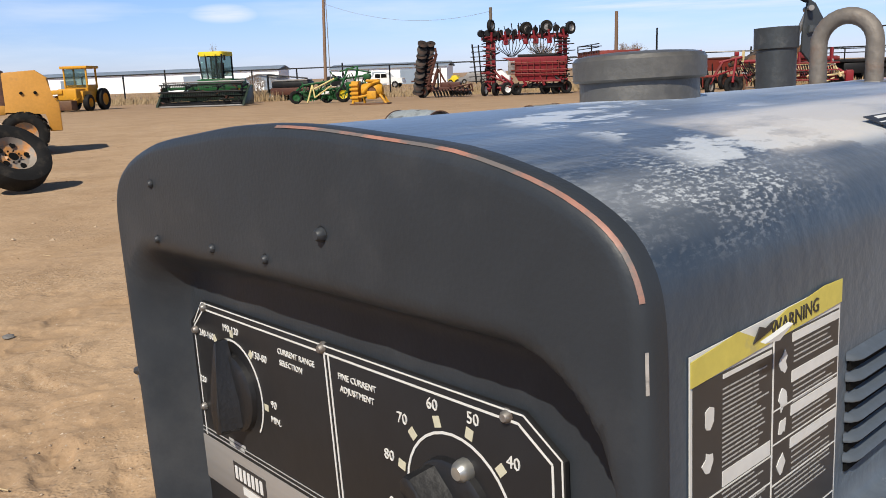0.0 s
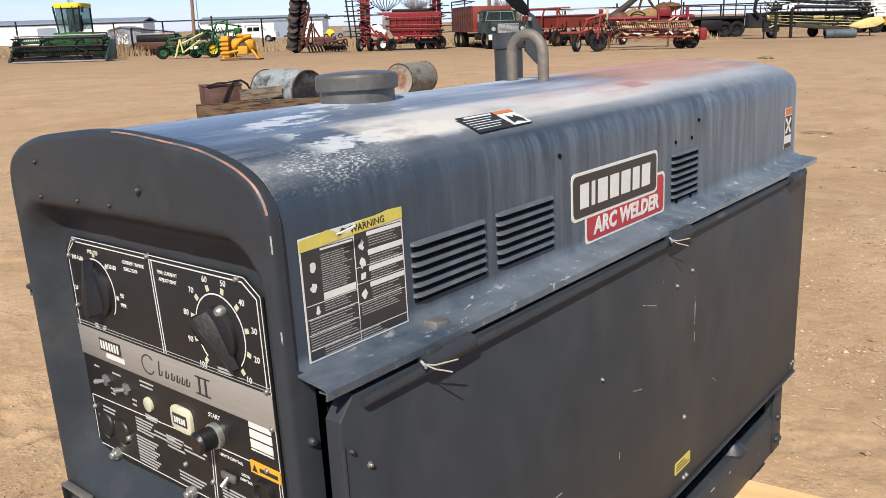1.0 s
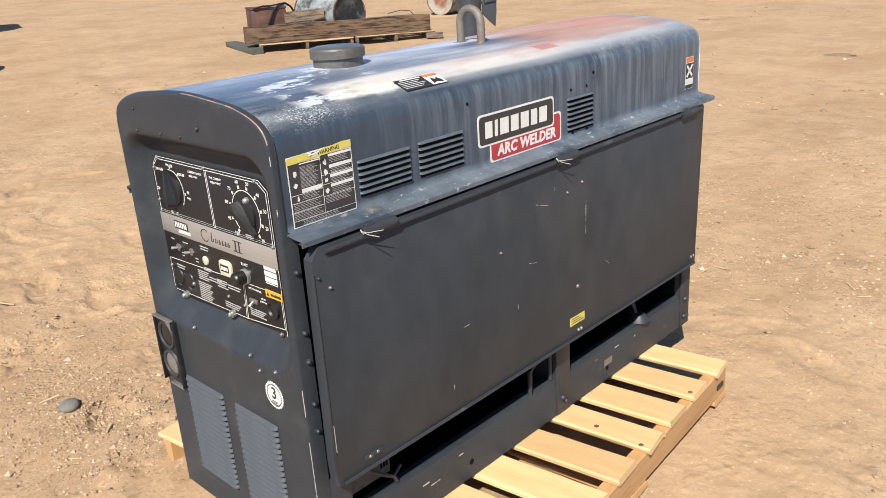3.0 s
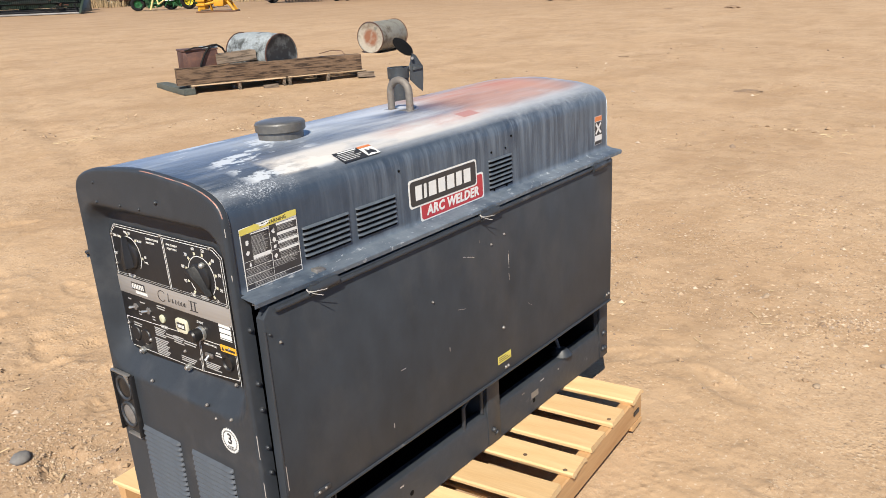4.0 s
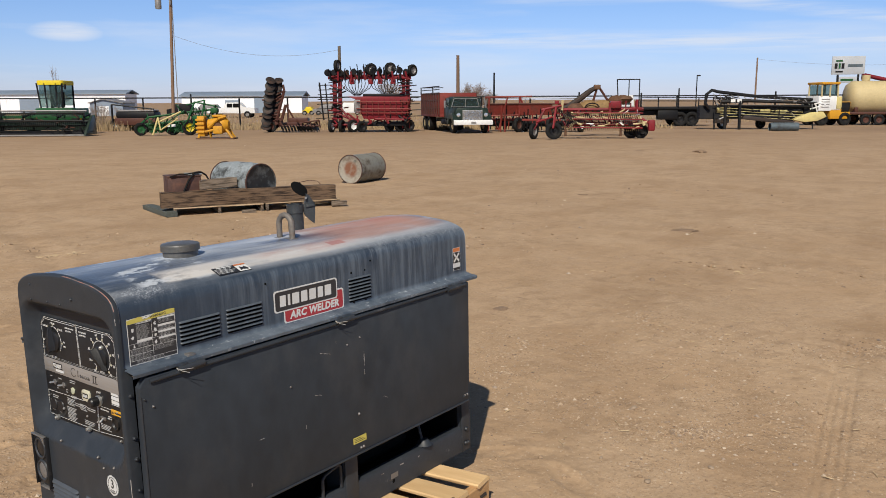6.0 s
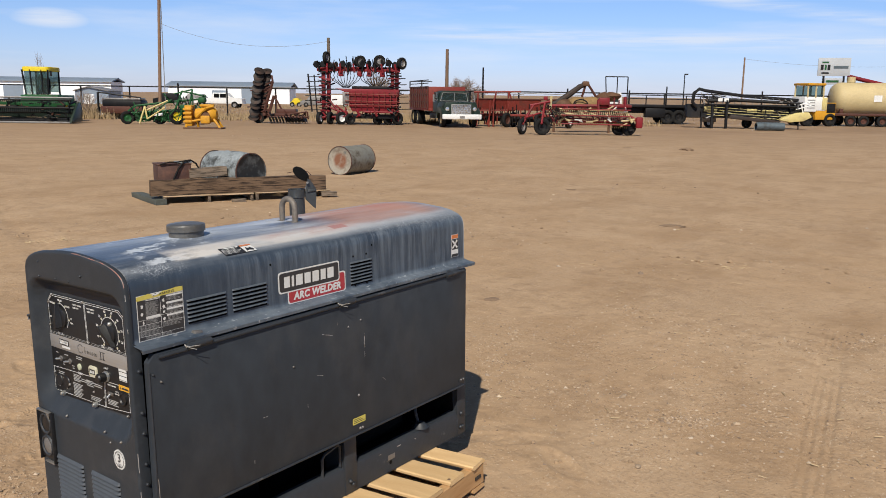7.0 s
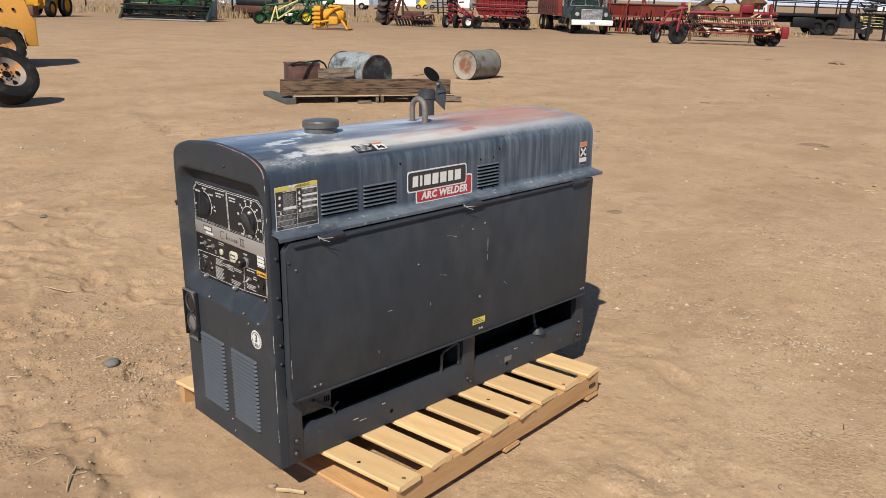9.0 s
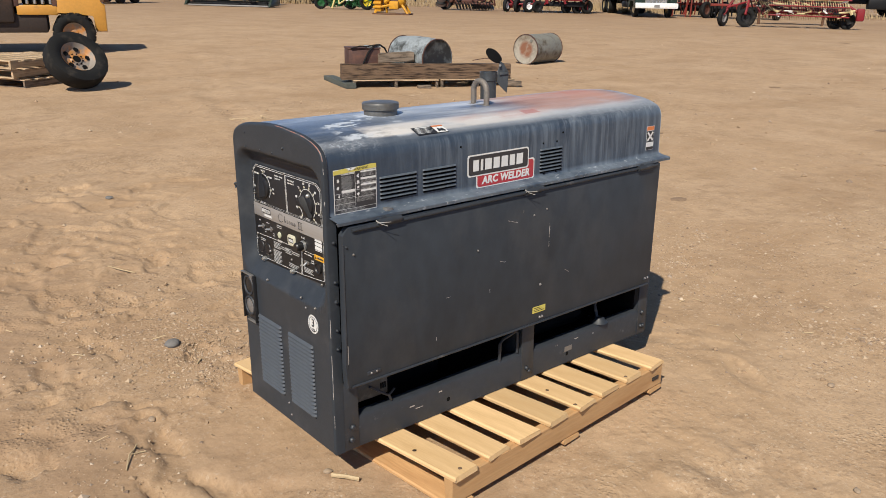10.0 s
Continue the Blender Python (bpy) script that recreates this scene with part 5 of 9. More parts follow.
# filler cap, lifting eye and exhaust on top
def build_top_fittings():
    at = Matrix.Translation((0.395, 0.275, 1.098))
    bm = bmesh.new()
    lathe(bm, [(0.066, 0.0005), (0.066, 0.003), (0.058, 0.0035), (0.058, -0.004)], 40, at)
    part("filler_opening", bm, DARK, hood, "dark gap round the filler neck")
    bm = bmesh.new()
    lathe(bm, [(0, 0.026), (0.054, 0.026), (0.0545, 0.022), (0.055, -0.01), (0, -0.01)], 40, at)
    neck = part("filler_neck", bm, CAP_PAINT, welder, "dusty grey filler neck")
    bm = bmesh.new()
    lathe(bm, [(0, 0.0475), (0.030, 0.048), (0.050, 0.0465), (0.058, 0.0445), (0.0605, 0.041), (0.0605, 0.024), (0.058, 0.022), (0, 0.022)], 44, at)
    part("filler_cap", bm, CAP_PAINT, neck, "dull grey screw cap")
    bm = bmesh.new()
    pts = [(0.824, 0.232, 1.085), (0.824, 0.232, 1.150)]
    pts += [(0.824, 0.2665 - 0.0345 * math.cos(radians(a)), 1.150 + 0.034 * math.sin(radians(a))) for a in range(15, 180, 15)]
    pts += [(0.824, 0.301, 1.150), (0.824, 0.301, 1.085)]
    tube(bm, pts, 0.0105, 12)
    eye = part("lifting_eye", bm, RUSTY_STEEL, welder, "rust-speckled steel lifting loop")
    bm = bmesh.new()
    box(bm, 0.806, 0.842, 0.218, 0.315, 1.0985, 1.1025, 0.0015)
    part("eye_plate", bm, WORN_STEEL, eye)
    bm = bmesh.new()
    box(bm, 0.798, 0.850, 0.208, 0.325, 1.0965, 1.0985, 0.0)
    part("slot", bm, DARK, eye)
    at = Matrix.Translation((1.050, 0.470, 0))
    bm = bmesh.new()
    lathe(bm, [(0, 1.06), (0.031, 1.06), (0.031, 1.155), (0.0345, 1.157), (0.0345, 1.190), (0.031, 1.190), (0.031, 1.16), (0, 1.16)], 28, at)
    pipe = part("exhaust_pipe", bm, PIPE_PAINT, welder, "dark exhaust pipe with clamped collar")
    bm = bmesh.new()
    right, ahead, up = Vector((0.61, -0.79, 0)), Vector((0.79, 0.61, 0)), Vector((0, 0, 1))
    pin = Vector((1.079, 0.432, 1.228))
    lean = (-0.74 * right + 0.67 * up).normalized()
    out = (-0.38 * ahead + 0.925 * (0.67 * right + 0.74 * up)).normalized()
    lid = frame_of(pin + lean * 0.036, lean, out.cross(lean))
    lathe(bm, [(0, 0.004), (0.030, 0.003), (0.037, 0.0), (0.037, -0.002), (0.030, -0.001), (0, 0.000)], 28, lid)
    part("rain_flap", bm, DARK, pipe, "tilted sooty rain flap")
    bm = bmesh.new()
    arm = frame_of(pin, (right * 0.92 + ahead * 0.39).normalized(), up)
    prism(bm, [(-0.004, 0.004), (0.010, -0.004), (0.032, -0.040), (0.030, -0.080), (0.026, -0.118), (0.008, -0.102), (-0.014, -0.078), (-0.012, -0.045)], 0.004, arm, 0.001)
    prism(bm, [(-0.006, -0.050), (0.030, -0.046), (0.026, -0.040), (-0.004, -0.038)], 0.010, arm, 0.001)
    part("counterweight", bm, PIPE_PAINT, pipe, "grey sheet counterweight")
    bm = bmesh.new()
    rod(bm, pin - ahead * 0.018 - up * 0.012, pin + ahead * 0.022 - up * 0.012, 0.0045, None, 10)
    rod(bm, (1.072, 0.450, 1.170), pin - up * 0.012, 0.004, None, 8)
    part("pivot", bm, WORN_STEEL, pipe)


build_top_fittings()


# side door with its hinge rod
def build_door():
    bm = bmesh.new()
    outline = [(0.052, 0.850), (0.032, 0.826), (0.027, 0.40), (0.030, 0.352), (0.048, 0.347), (1.478, 0.350), (1.484, 0.356), (1.497, 0.848), (1.490, 0.853)]
    t = bmesh.new()
    prism(t, [(x, z) for x, z in outline], 0.022, None, 0.004)
    bmesh.ops.subdivide_edges(t, edges=[e for e in t.edges if e.calc_length() > 0.4], cuts=8)
    merge(bm, t, frame_of((0, -0.020, 0), (1, 0, 0), (0, 0, 1)))
    door = part("side_door", bm, DOOR_PAINT, welder, "large plain charcoal side door with scuffs")
    bm = bmesh.new()
    tube(bm, [(0.062, -0.0445, 0.838), (0.5, -0.0455, 0.842), (1.0, -0.0455, 0.845), (1.47, -0.0445, 0.846)], 0.0055, 10)
    part("hinge_rod", bm, BASE_PAINT, door, "long bare-rubbed hinge rod")
    bm = bmesh.new()
    tube(bm, [(0.045, -0.0425, 0.3535), (0.75, -0.0435, 0.3545), (1.478, -0.0425, 0.3565)], 0.0042, 8)
    tube(bm, [(0.0315, -0.0418, 0.42), (0.0325, -0.0418, 0.80)], 0.0022, 6)
    part("bottom_fold", bm, BASE_PAINT, door)
    for x0, x1 in ((0.150, 0.232), (0.752, 0.832), (1.352, 1.432)):
        bm = bmesh.new()
        rod(bm, (x0, -0.047, 0.846), (x1, -0.047, 0.849), 0.0105, None, 14)
        box(bm, x0 + 0.008, x0 + 0.030, -0.050, -0.030, 0.850, 0.862, 0.002)
        sleeve = part("hinge_sleeve", bm, BASE_PAINT, door, "rough welded hinge sleeve")
        if x0 < 1:
            bm = bmesh.new()
            tube(bm, [(x0 - 0.008, -0.056, 0.853), (x0 + 0.002, -0.063, 0.850), (x0 + 0.030, -0.072, 0.849)], 0.0009, 6)
            tube(bm, [(x0 - 0.008, -0.056, 0.853), (x0 + 0.001, -0.064, 0.846), (x0 + 0.016, -0.075, 0.840)], 0.0009, 6)
            tube(bm, [(x0 - 0.010, -0.054, 0.857), (x0 - 0.009, -0.058, 0.853), (x0 - 0.006, -0.057, 0.848)], 0.0016, 6)
            part("split_pin", bm, TIE_WHITE, sleeve, "bright bent split pin")
    for x, z in ((0.042, 0.792), (0.115, 0.380), (0.135, 0.381), (1.452, 0.384), (1.467, 0.384), (0.845, 0.373), (0.857, 0.373), (0.066, 0.766), (0.842, 0.498), (0.862, 0.770), (0.544, 0.682), (0.8, 0.758)):
        bolt(door, (x, -0.0425, z), (0, -1, 0), 0.0045 if z < 0.5 else 0.003, 0.004, WORN_STEEL if x != 0.042 else BASE_PAINT, "screw")
    for x, w in ((0.125, 0.05), (1.459, 0.04)):
        bm = bmesh.new()
        box(bm, x - w / 2, x + w / 2, -0.0445, -0.0405, 0.374, 0.387, 0.0015)
        part("latch_plate", bm, BASE_PAINT, door)
    bm = bmesh.new()
    box(bm, 0.808, 0.872, -0.0432, -0.041, 0.394, 0.417, 0.0)
    tag = part("yellow_sticker", bm, YELLOW_PRINT, door, "small yellow sticker")
    bm = bmesh.new()
    for k in range(3):
        box(bm, 0.813, 0.866 - 0.01 * k, -0.0436, -0.0431, 0.399 + 0.006 * k, 0.401 + 0.006 * k)
    part("print_line", bm, DARK_PRINT, tag)
    bm = bmesh.new()
    for x, z, h, w in ((0.880, 0.690, 0.052, 0.0022), (0.8795, 0.640, 0.02, 0.0012), (0.37, 0.42, 0.012, 0.0012), (0.60, 0.53, 0.012, 0.0016), (0.75, 0.78, 0.008, 0.003),
                       (0.0335, 0.70, 0.05, 0.0015), (0.036, 0.46, 0.06, 0.0018)):
        bm = bmesh.new()
        box(bm, x - w / 2, x + w / 2, -0.0424, -0.0410, z - h / 2, z + h / 2)
        part("paint_scratch", bm, BARE_EDGE, door, "pale scratch in the paint")
    for x, z, w in ((0.66, 0.62, 0.030), (0.42, 0.55, 0.018), (0.98, 0.52, 0.022), (0.70, 0.752, 0.05)):
        t = bmesh.new()
        box(t, -w / 2, w / 2, -0.0424, -0.0410, -0.0006, 0.0006)
        bm = merge(bmesh.new(), t, Matrix.Translation((x, 0, z)) @ Matrix.Rotation(radians(-25 + 60 * x), 4, "Y"))
        part("paint_scratch", bm, BARE_EDGE, door, "pale scratch in the paint")
    return door


build_door()


# chassis under the door
def build_chassis():
    # black filler block: the shade behind the door is put into its colour
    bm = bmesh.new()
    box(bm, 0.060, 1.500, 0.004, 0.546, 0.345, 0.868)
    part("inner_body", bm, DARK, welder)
    bm = bmesh.new()
    box(bm, 1.500, 1.530, 0.004, 0.546, 0.340, 0.885, 0.006)
    prism(bm, [(y, z) for y, z in arch(0.022, 0.024)], 0.012, frame_of((1.536, 0, 0), (0, 1, 0), (0, 0, 1)))
    part("rear_panel", bm, BASE_PAINT, welder)
    bm = bmesh.new()
    box(bm, 0.030, 1.500, 0.5485, 0.566, 0.35, 0.85, 0.004)
    part("far_door", bm, DOOR_PAINT, welder)
    bm = bmesh.new()
    rod(bm, (0.014, 0.548, 0.884), (0.014, 0.590, 0.872), 0.0042, None, 10)
    part("side_pin", bm, BASE_PAINT, welder, "short dark pin on the far side")
    for y in (0.0, 0.516):
        bm = bmesh.new()
        prof = [(0.0, FOOT), (0.0, 0.212), (0.004, 0.222), (0.012, 0.227), (0.034, 0.227), (0.034, 0.221), (0.012, 0.219), (0.008, 0.210), (0.008, FOOT + 0.008), (0.034, FOOT + 0.008), (0.034, FOOT)]
        t = bmesh.new()
        prism(t, prof if y == 0 else [(0.034 - a, b) for a, b in prof], 1.400)
        merge(bm, t, frame_of((0.088, y, 0), (0, 1, 0), (0, 0, 1)))
        rail = part("base_rail", bm, BASE_PAINT, welder, "scraped steel channel base rail")
        if y == 0:
            bm = bmesh.new()
            for x, z, w, h in ((0.30, 0.185, 0.02, 0.004), (0.33, 0.172, 0.03, 0.003), (0.42, 0.20, 0.014, 0.004), (0.99, 0.205, 0.012, 0.004), (1.03, 0.165, 0.01, 0.003), (1.10, 0.205, 0.02, 0.003), (1.20, 0.20, 0.008, 0.004)):
                bm = bmesh.new()
                box(bm, x - w / 2, x + w / 2, -0.0006, 0.001, z - h / 2, z + h / 2)
                part("paint_chip", bm, BARE_EDGE, rail)
            for x, z in ((0.455, 0.160), (1.05, 0.155)):
                bm = bmesh.new()
                lathe(bm, [(0.0, 0.0006), (0.007, 0.0006), (0.008, 0)], 12, frame_of((x, 0, z), (1, 0, 0), (0, 0, 1)))
                part("hole", bm, DARK, rail)
            bm = bmesh.new()
            box(bm, 1.035, 1.075, -0.001, 0.001, 0.166, 0.186)
            part("worn_label", bm, WORN_STEEL, rail, "illegible scraped label")
    for x0, x1, z1, bolts in ((0.030, 0.090, 0.35, ((0.062, 0.152), (0.066, 0.195))), (0.800, 0.862, 0.345, ((0.825, 0.165), (0.838, 0.150))), (1.478, 1.534, 0.345, ((1.504, 0.212), (1.500, 0.152), (1.514, 0.150)))):
        bm = bmesh.new()
        box(bm, x0, x1, -0.003, 0.006, FOOT + (0.0 if x0 < 1 else 0.001), z1, 0.0025)
        box(bm, x0, x0 + 0.008, 0.006, 0.10, FOOT, z1, 0.002)
        post = part("base_post", bm, BASE_PAINT, welder, "flat steel base post")
        for x, z in bolts:
            bolt(post, (x, -0.003, z), (0, -1, 0), 0.0095 if x0 < 0.1 or x0 > 1 else 0.008, 0.008, BASE_PAINT, "bolt")
    for z in (0.800, 0.68, 0.62, 0.53, 0.47):
        bolt(face, (0.024, -0.0045, z), (0, -1, 0), 0.005, 0.006, BASE_PAINT, "bolt")
    # these inner parts are near-black so that the openings stay in shade
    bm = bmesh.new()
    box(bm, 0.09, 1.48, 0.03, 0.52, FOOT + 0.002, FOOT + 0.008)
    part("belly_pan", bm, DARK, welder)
    # added sheets that close the far side and end, so the openings look black
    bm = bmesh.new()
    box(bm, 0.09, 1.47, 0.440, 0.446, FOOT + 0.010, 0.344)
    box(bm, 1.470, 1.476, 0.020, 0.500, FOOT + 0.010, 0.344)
    part("opening_blackout", bm, DARK, welder)
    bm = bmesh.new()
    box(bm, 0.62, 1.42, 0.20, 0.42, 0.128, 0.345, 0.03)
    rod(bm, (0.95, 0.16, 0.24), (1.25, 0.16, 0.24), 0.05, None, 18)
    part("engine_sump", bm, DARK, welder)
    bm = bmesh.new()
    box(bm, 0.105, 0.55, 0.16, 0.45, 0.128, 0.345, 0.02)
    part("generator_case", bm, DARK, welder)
    bm = bmesh.new()
    box(bm, 0.110, 0.225, 0.030, 0.036, 0.250, 0.312, 0.003)
    plate = part("bracket_plate", bm, PIPE_PAINT, welder, "grey bracket plate with slots")
    bm = bmesh.new()
    for k in range(3):
        box(bm, 0.196 + 0.008 * k, 0.201 + 0.008 * k, 0.0285, 0.031, 0.272, 0.292)
    part("slot", bm, DARK, plate)
    bm = bmesh.new()
    tube(bm, [(0.150, 0.022, 0.296), (0.185, 0.012, 0.270), (0.215, 0.010, 0.250), (0.225, 0.012, 0.230)], 0.0045, 8)
    tube(bm, [(0.215, 0.010, 0.252), (0.240, 0.014, 0.266)], 0.004, 8)
    part("hook", bm, BASE_PAINT, welder, "bent steel hook")
    bm = bmesh.new()
    tube(bm, [(0.700, 0.010, 0.215), (0.700, 0.008, 0.292), (0.712, 0.008, 0.305), (0.775, 0.010, 0.318), (0.790, 0.012, 0.310), (0.790, 0.012, 0.230)], 0.006, 8)
    part("strap_loop", bm, BASE_PAINT, welder, "rubber strap loop")
    bm = bmesh.new()
    lathe(bm, [(0, 0.020), (0.018, 0.020), (0.030, 0.006), (0.036, 0.0), (0, 0)], 18, Matrix.Translation((1.255, 0.020, 0.2275)))
    tube(bm, [(1.255, 0.03, 0.245), (1.262, 0.05, 0.285), (1.275, 0.06, 0.315), (1.28, 0.07, 0.34)], 0.006, 8)
    part("drain_fitting", bm, BASE_PAINT, welder, "dark drain fitting on the rail")


build_chassis()
bm = bmesh.new()
rod(bm, (0.060, 0.550, 0.925), (0.060, 0.588, 0.925), 0.006, 0.004, 8)
part("side_peg", bm, BLACK_PLASTIC, welder, "small black peg on the far side")


# ---- near things on the dirt ----
def wood(name, color, dark, grain=(0.7, 9, 9), rough=0.75, contrast=(0.52, 0.80), spread=0.20, bump=0.35):
    m = material(name, color, rough, spread=spread, scale=5, bump=bump, bump_scale=22, stretch=grain, random_spread=0.16,
                 stain=dark, stain_at=contrast, stain_scale=3.5, rough_spread=0.08, gloss=0.25)
    return m


NEW_PINE = wood("new_pine", (0.62, 0.42, 0.215), (0.46, 0.28, 0.12), (0.5, 4, 4), contrast=(0.50, 0.85), spread=0.08, bump=0.12)
PINE_RUNNER = wood("pine_runner", (0.50, 0.30, 0.14), (0.33, 0.17, 0.07), (0.5, 4, 4), contrast=(0.50, 0.80), spread=0.12, bump=0.15)
GREY_WOOD = wood("weathered_wood", (0.20, 0.155, 0.115), (0.050, 0.038, 0.028), (0.9, 8, 11), contrast=(0.46, 0.64))
BROWN_BEAM = wood("brown_beam", (0.150, 0.098, 0.062), (0.030, 0.019, 0.013), (0.9, 7, 11), contrast=(0.46, 0.60))
TAN_BOARD = wood("tan_board", (0.44, 0.32, 0.20), (0.15, 0.10, 0.06), contrast=(0.50, 0.70))
GREEN_BOARD = wood("green_board", (0.085, 0.092, 0.080), (0.045, 0.048, 0.042))


def plank_mesh(name, length, width, thick, mat, seed, rough=0.0015, along="x"):
    """A sawn board along x with slightly uneven faces and softened edges."""
    rng = random.Random(seed)
    bm = bmesh.new()
    n = max(2, int(length / 0.25))
    rings = []
    for i in range(n + 1):
        x = length * i / n
        e = 0.004
        ring = []
        for y, z in ((e, 0), (width - e, 0), (width, e), (width, thick - e), (width - e, thick), (e, thick), (0, thick - e), (0, e)):
            ring.append(bm.verts.new((x + rng.uniform(-1, 1) * (0.004 if i in (0, n) else 0), y + rng.uniform(-rough, rough), z + rng.uniform(-rough, rough) * 0.6)))
        rings.append(ring)
    for a, b in zip(rings, rings[1:]):
        for k in range(8):
            j = (k + 1) % 8
            bm.faces.new((a[k], a[j], b[j], b[k]))
    bm.faces.new(rings[0][::-1]), bm.faces.new(rings[-1])
    return mesh_of(name, bm, mat, 30)


def piece(name, mesh, parent, m):
    ob = new(name, mesh)
    ob.parent, ob.matrix_local = parent, m
    return ob


def build_pallet(m, label, span, deep, boards, width, top_mat, runner_mat, runner_h=0.086, thick=0.016, group="", bottoms=3, seed=1, skew=0.0):
    """A wooden pallet: x across the deck boards, y along them."""
    p = thing("pallet", m, label, "pallet", group)
    turn = Matrix.Rotation(radians(90), 4, "Z")
    tops = [plank_mesh("deck_board", deep, width * w, thick, top_mat, seed + k) for k, w in enumerate((1.0, 0.94, 1.05))]
    pitch = (span - width) / (boards - 1)
    rng = random.Random(seed)
    z = 0.012 + runner_h
    for k in range(boards):
        piece("deck_board", tops[k % 3], p, Matrix.Translation((pitch * k + width, rng.uniform(-0.006, 0.006), z)) @ Matrix.Rotation(radians(rng.uniform(-0.7, 0.7) + skew), 4, "Z") @ turn)
    run = plank_mesh("runner", span - 0.01, 0.038, runner_h, runner_mat, seed + 7)
    for y in (0.004, deep / 2 - 0.02, deep - 0.042):
        piece("runner", run, p, Matrix.Translation((0.005 - y * math.tan(radians(skew)), y, 0.012)))
    low = plank_mesh("bottom_board", deep, 0.09, 0.015, runner_mat, seed + 9)
    for k in range(bottoms):
        piece("bottom_board", low, p, Matrix.Translation((0.09 + (span - 0.09) * k / (bottoms - 1), 0, -0.004)) @ turn)
    return p


deck = build_pallet(LEVEL @ pose(0.206, -0.319, 0.001, 0, 0, 4.8), "new pale pine pallet under the welder", 1.163, 1.16, 8, 0.103, NEW_PINE, PINE_RUNNER, group="pallets", skew=2.1)
bm = bmesh.new()
box(bm, 1.093, 1.135, -0.0005, 0.003, 0.045, 0.058)
part("stamp", bm, DARK_PRINT, deck, "dark printed stamp")
for x, y in ((0.635, 0.155), (0.02, 0.19), (0.62, 0.02), (0.05, 0.02), (0.93, 0.02)):
    bm = bmesh.new()
    lathe(bm, [(0, 0.0008), (0.006, 0.0006), (0.007, 0)], 10, Matrix.Translation((x, y, 0.1150)))
    part("knot", bm, BROWN_BEAM, deck)

# the timber pallet with drum, box and beam
BEAMS = pose(5.50, 8.36, 0, 0, 0, -25.2)
old = build_pallet(BEAMS @ pose(0.06, 1.00, -0.012, 0, 0, -90), "grey weathered pallet loaded with timber and a drum", 1.05, 1.30, 7, 0.12, TAN_BOARD, GREY_WOOD, runner_h=0.098, group="pallets", bottoms=0, seed=21)
build_pallet(BEAMS @ pose(1.40, 1.02, -0.012, 0, 0, -90), "grey weathered pallet loaded with timber and a drum", 1.05, 1.18, 7, 0.12, TAN_BOARD, GREY_WOOD, runner_h=0.098, group="pallets", bottoms=0, seed=31)


def lumber(name, m, length, width, thick, mat, label, seed, rough=0.004):
    ob = new(name, plank_mesh(name, length, width, thick, mat, seed, rough))
    ob.matrix_world = m
    return tagged(ob, label, "timber")


lumber("timber_beam", BEAMS @ pose(-0.10, 0.00, 0.115), 2.62, 0.13, 0.225, BROWN_BEAM, "long dark brown weathered timber beam on pallets", 3, 0.007)
lumber("painted_board", BEAMS @ pose(0.10, -0.10, 0.0, 0, 0, 100), 1.15, 0.16, 0.075, GREEN_BOARD, "faded green painted board lying beside the beam", 5)
lumber("timber_stub", BEAMS @ pose(0.47, 0.10, 0.345, 0, -2, 6), 0.56, 0.16, 0.14, GREY_WOOD, "short grey split timber resting on the beam", 8, 0.01)
lumber("wood_offcut", BEAMS @ pose(1.02, -0.20, 0.0, 0, 0, 12), 0.20, 0.07, 0.045, GREY_WOOD, "small wood offcut on the dirt", 9)
lumber("wood_offcut", BEAMS @ pose(2.42, -0.10, 0.02, 0, 0, -8), 0.24, 0.08, 0.07, GREY_WOOD, "small wood offcut on the dirt", 10)

DRUM_GREY = material("galvanised_drum", (0.29, 0.32, 0.33), 0.55, 0.1, spread=0.3, scale=5, bump=0.4, bump_scale=9,
                     stain=(0.055, 0.058, 0.055), stain_at=(0.47, 0.62), stain_scale=5)
DRUM_PALE = material("rusted_drum", (0.20, 0.195, 0.165), 0.6, 0.1, spread=0.2, scale=5, bump=0.15, bump_scale=14,
                     stain=(0.085, 0.065, 0.045), stain_at=(0.50, 0.66), stain_scale=5)
DRUM_END = material("dark_drum_end", (0.075, 0.08, 0.08), 0.6, spread=0.3, scale=5, stain=(0.018, 0.018, 0.018), stain_at=(0.45, 0.55), stain_scale=4)
RUST_END = material("rusty_end", (0.30, 0.27, 0.22), 0.7, spread=0.2, scale=6, stain=(0.16, 0.12, 0.085), stain_at=(0.5, 0.7), stain_scale=7)
end_nodes, end_links = RUST_END.node_tree.nodes, RUST_END.node_tree.links
end_at, end_size, end_round = end_nodes.new("ShaderNodeTexCoord"), end_nodes.new("ShaderNodeMapping"), end_nodes.new("ShaderNodeTexGradient")
end_size.inputs["Scale"].default_value, end_round.gradient_type = (4.6, 4.6, 0.1), "SPHERICAL"
end_links.new(end_at.outputs["Object"], end_size.inputs[0]), end_links.new(end_size.outputs[0], end_round.inputs[0])
end_edge = end_nodes.new("ShaderNodeMapRange")
end_edge.inputs[1].default_value, end_edge.inputs[2].default_value = 0.15, 0.45
end_links.new(end_round.outputs["Fac"], end_edge.inputs[0])
overlay(RUST_END, combine(RUST_END, "MULTIPLY", end_edge, noise_mask(RUST_END, 6, 0.30, 0.50)), (0.20, 0.085, 0.045))
RUST_BROWN = material("rust_brown", (0.085, 0.042, 0.032), 0.65, 0.2, spread=0.25, scale=8, bump=0.2, bump_scale=40,
                      stain=(0.15, 0.07, 0.045), stain_at=(0.5, 0.7), stain_scale=8)
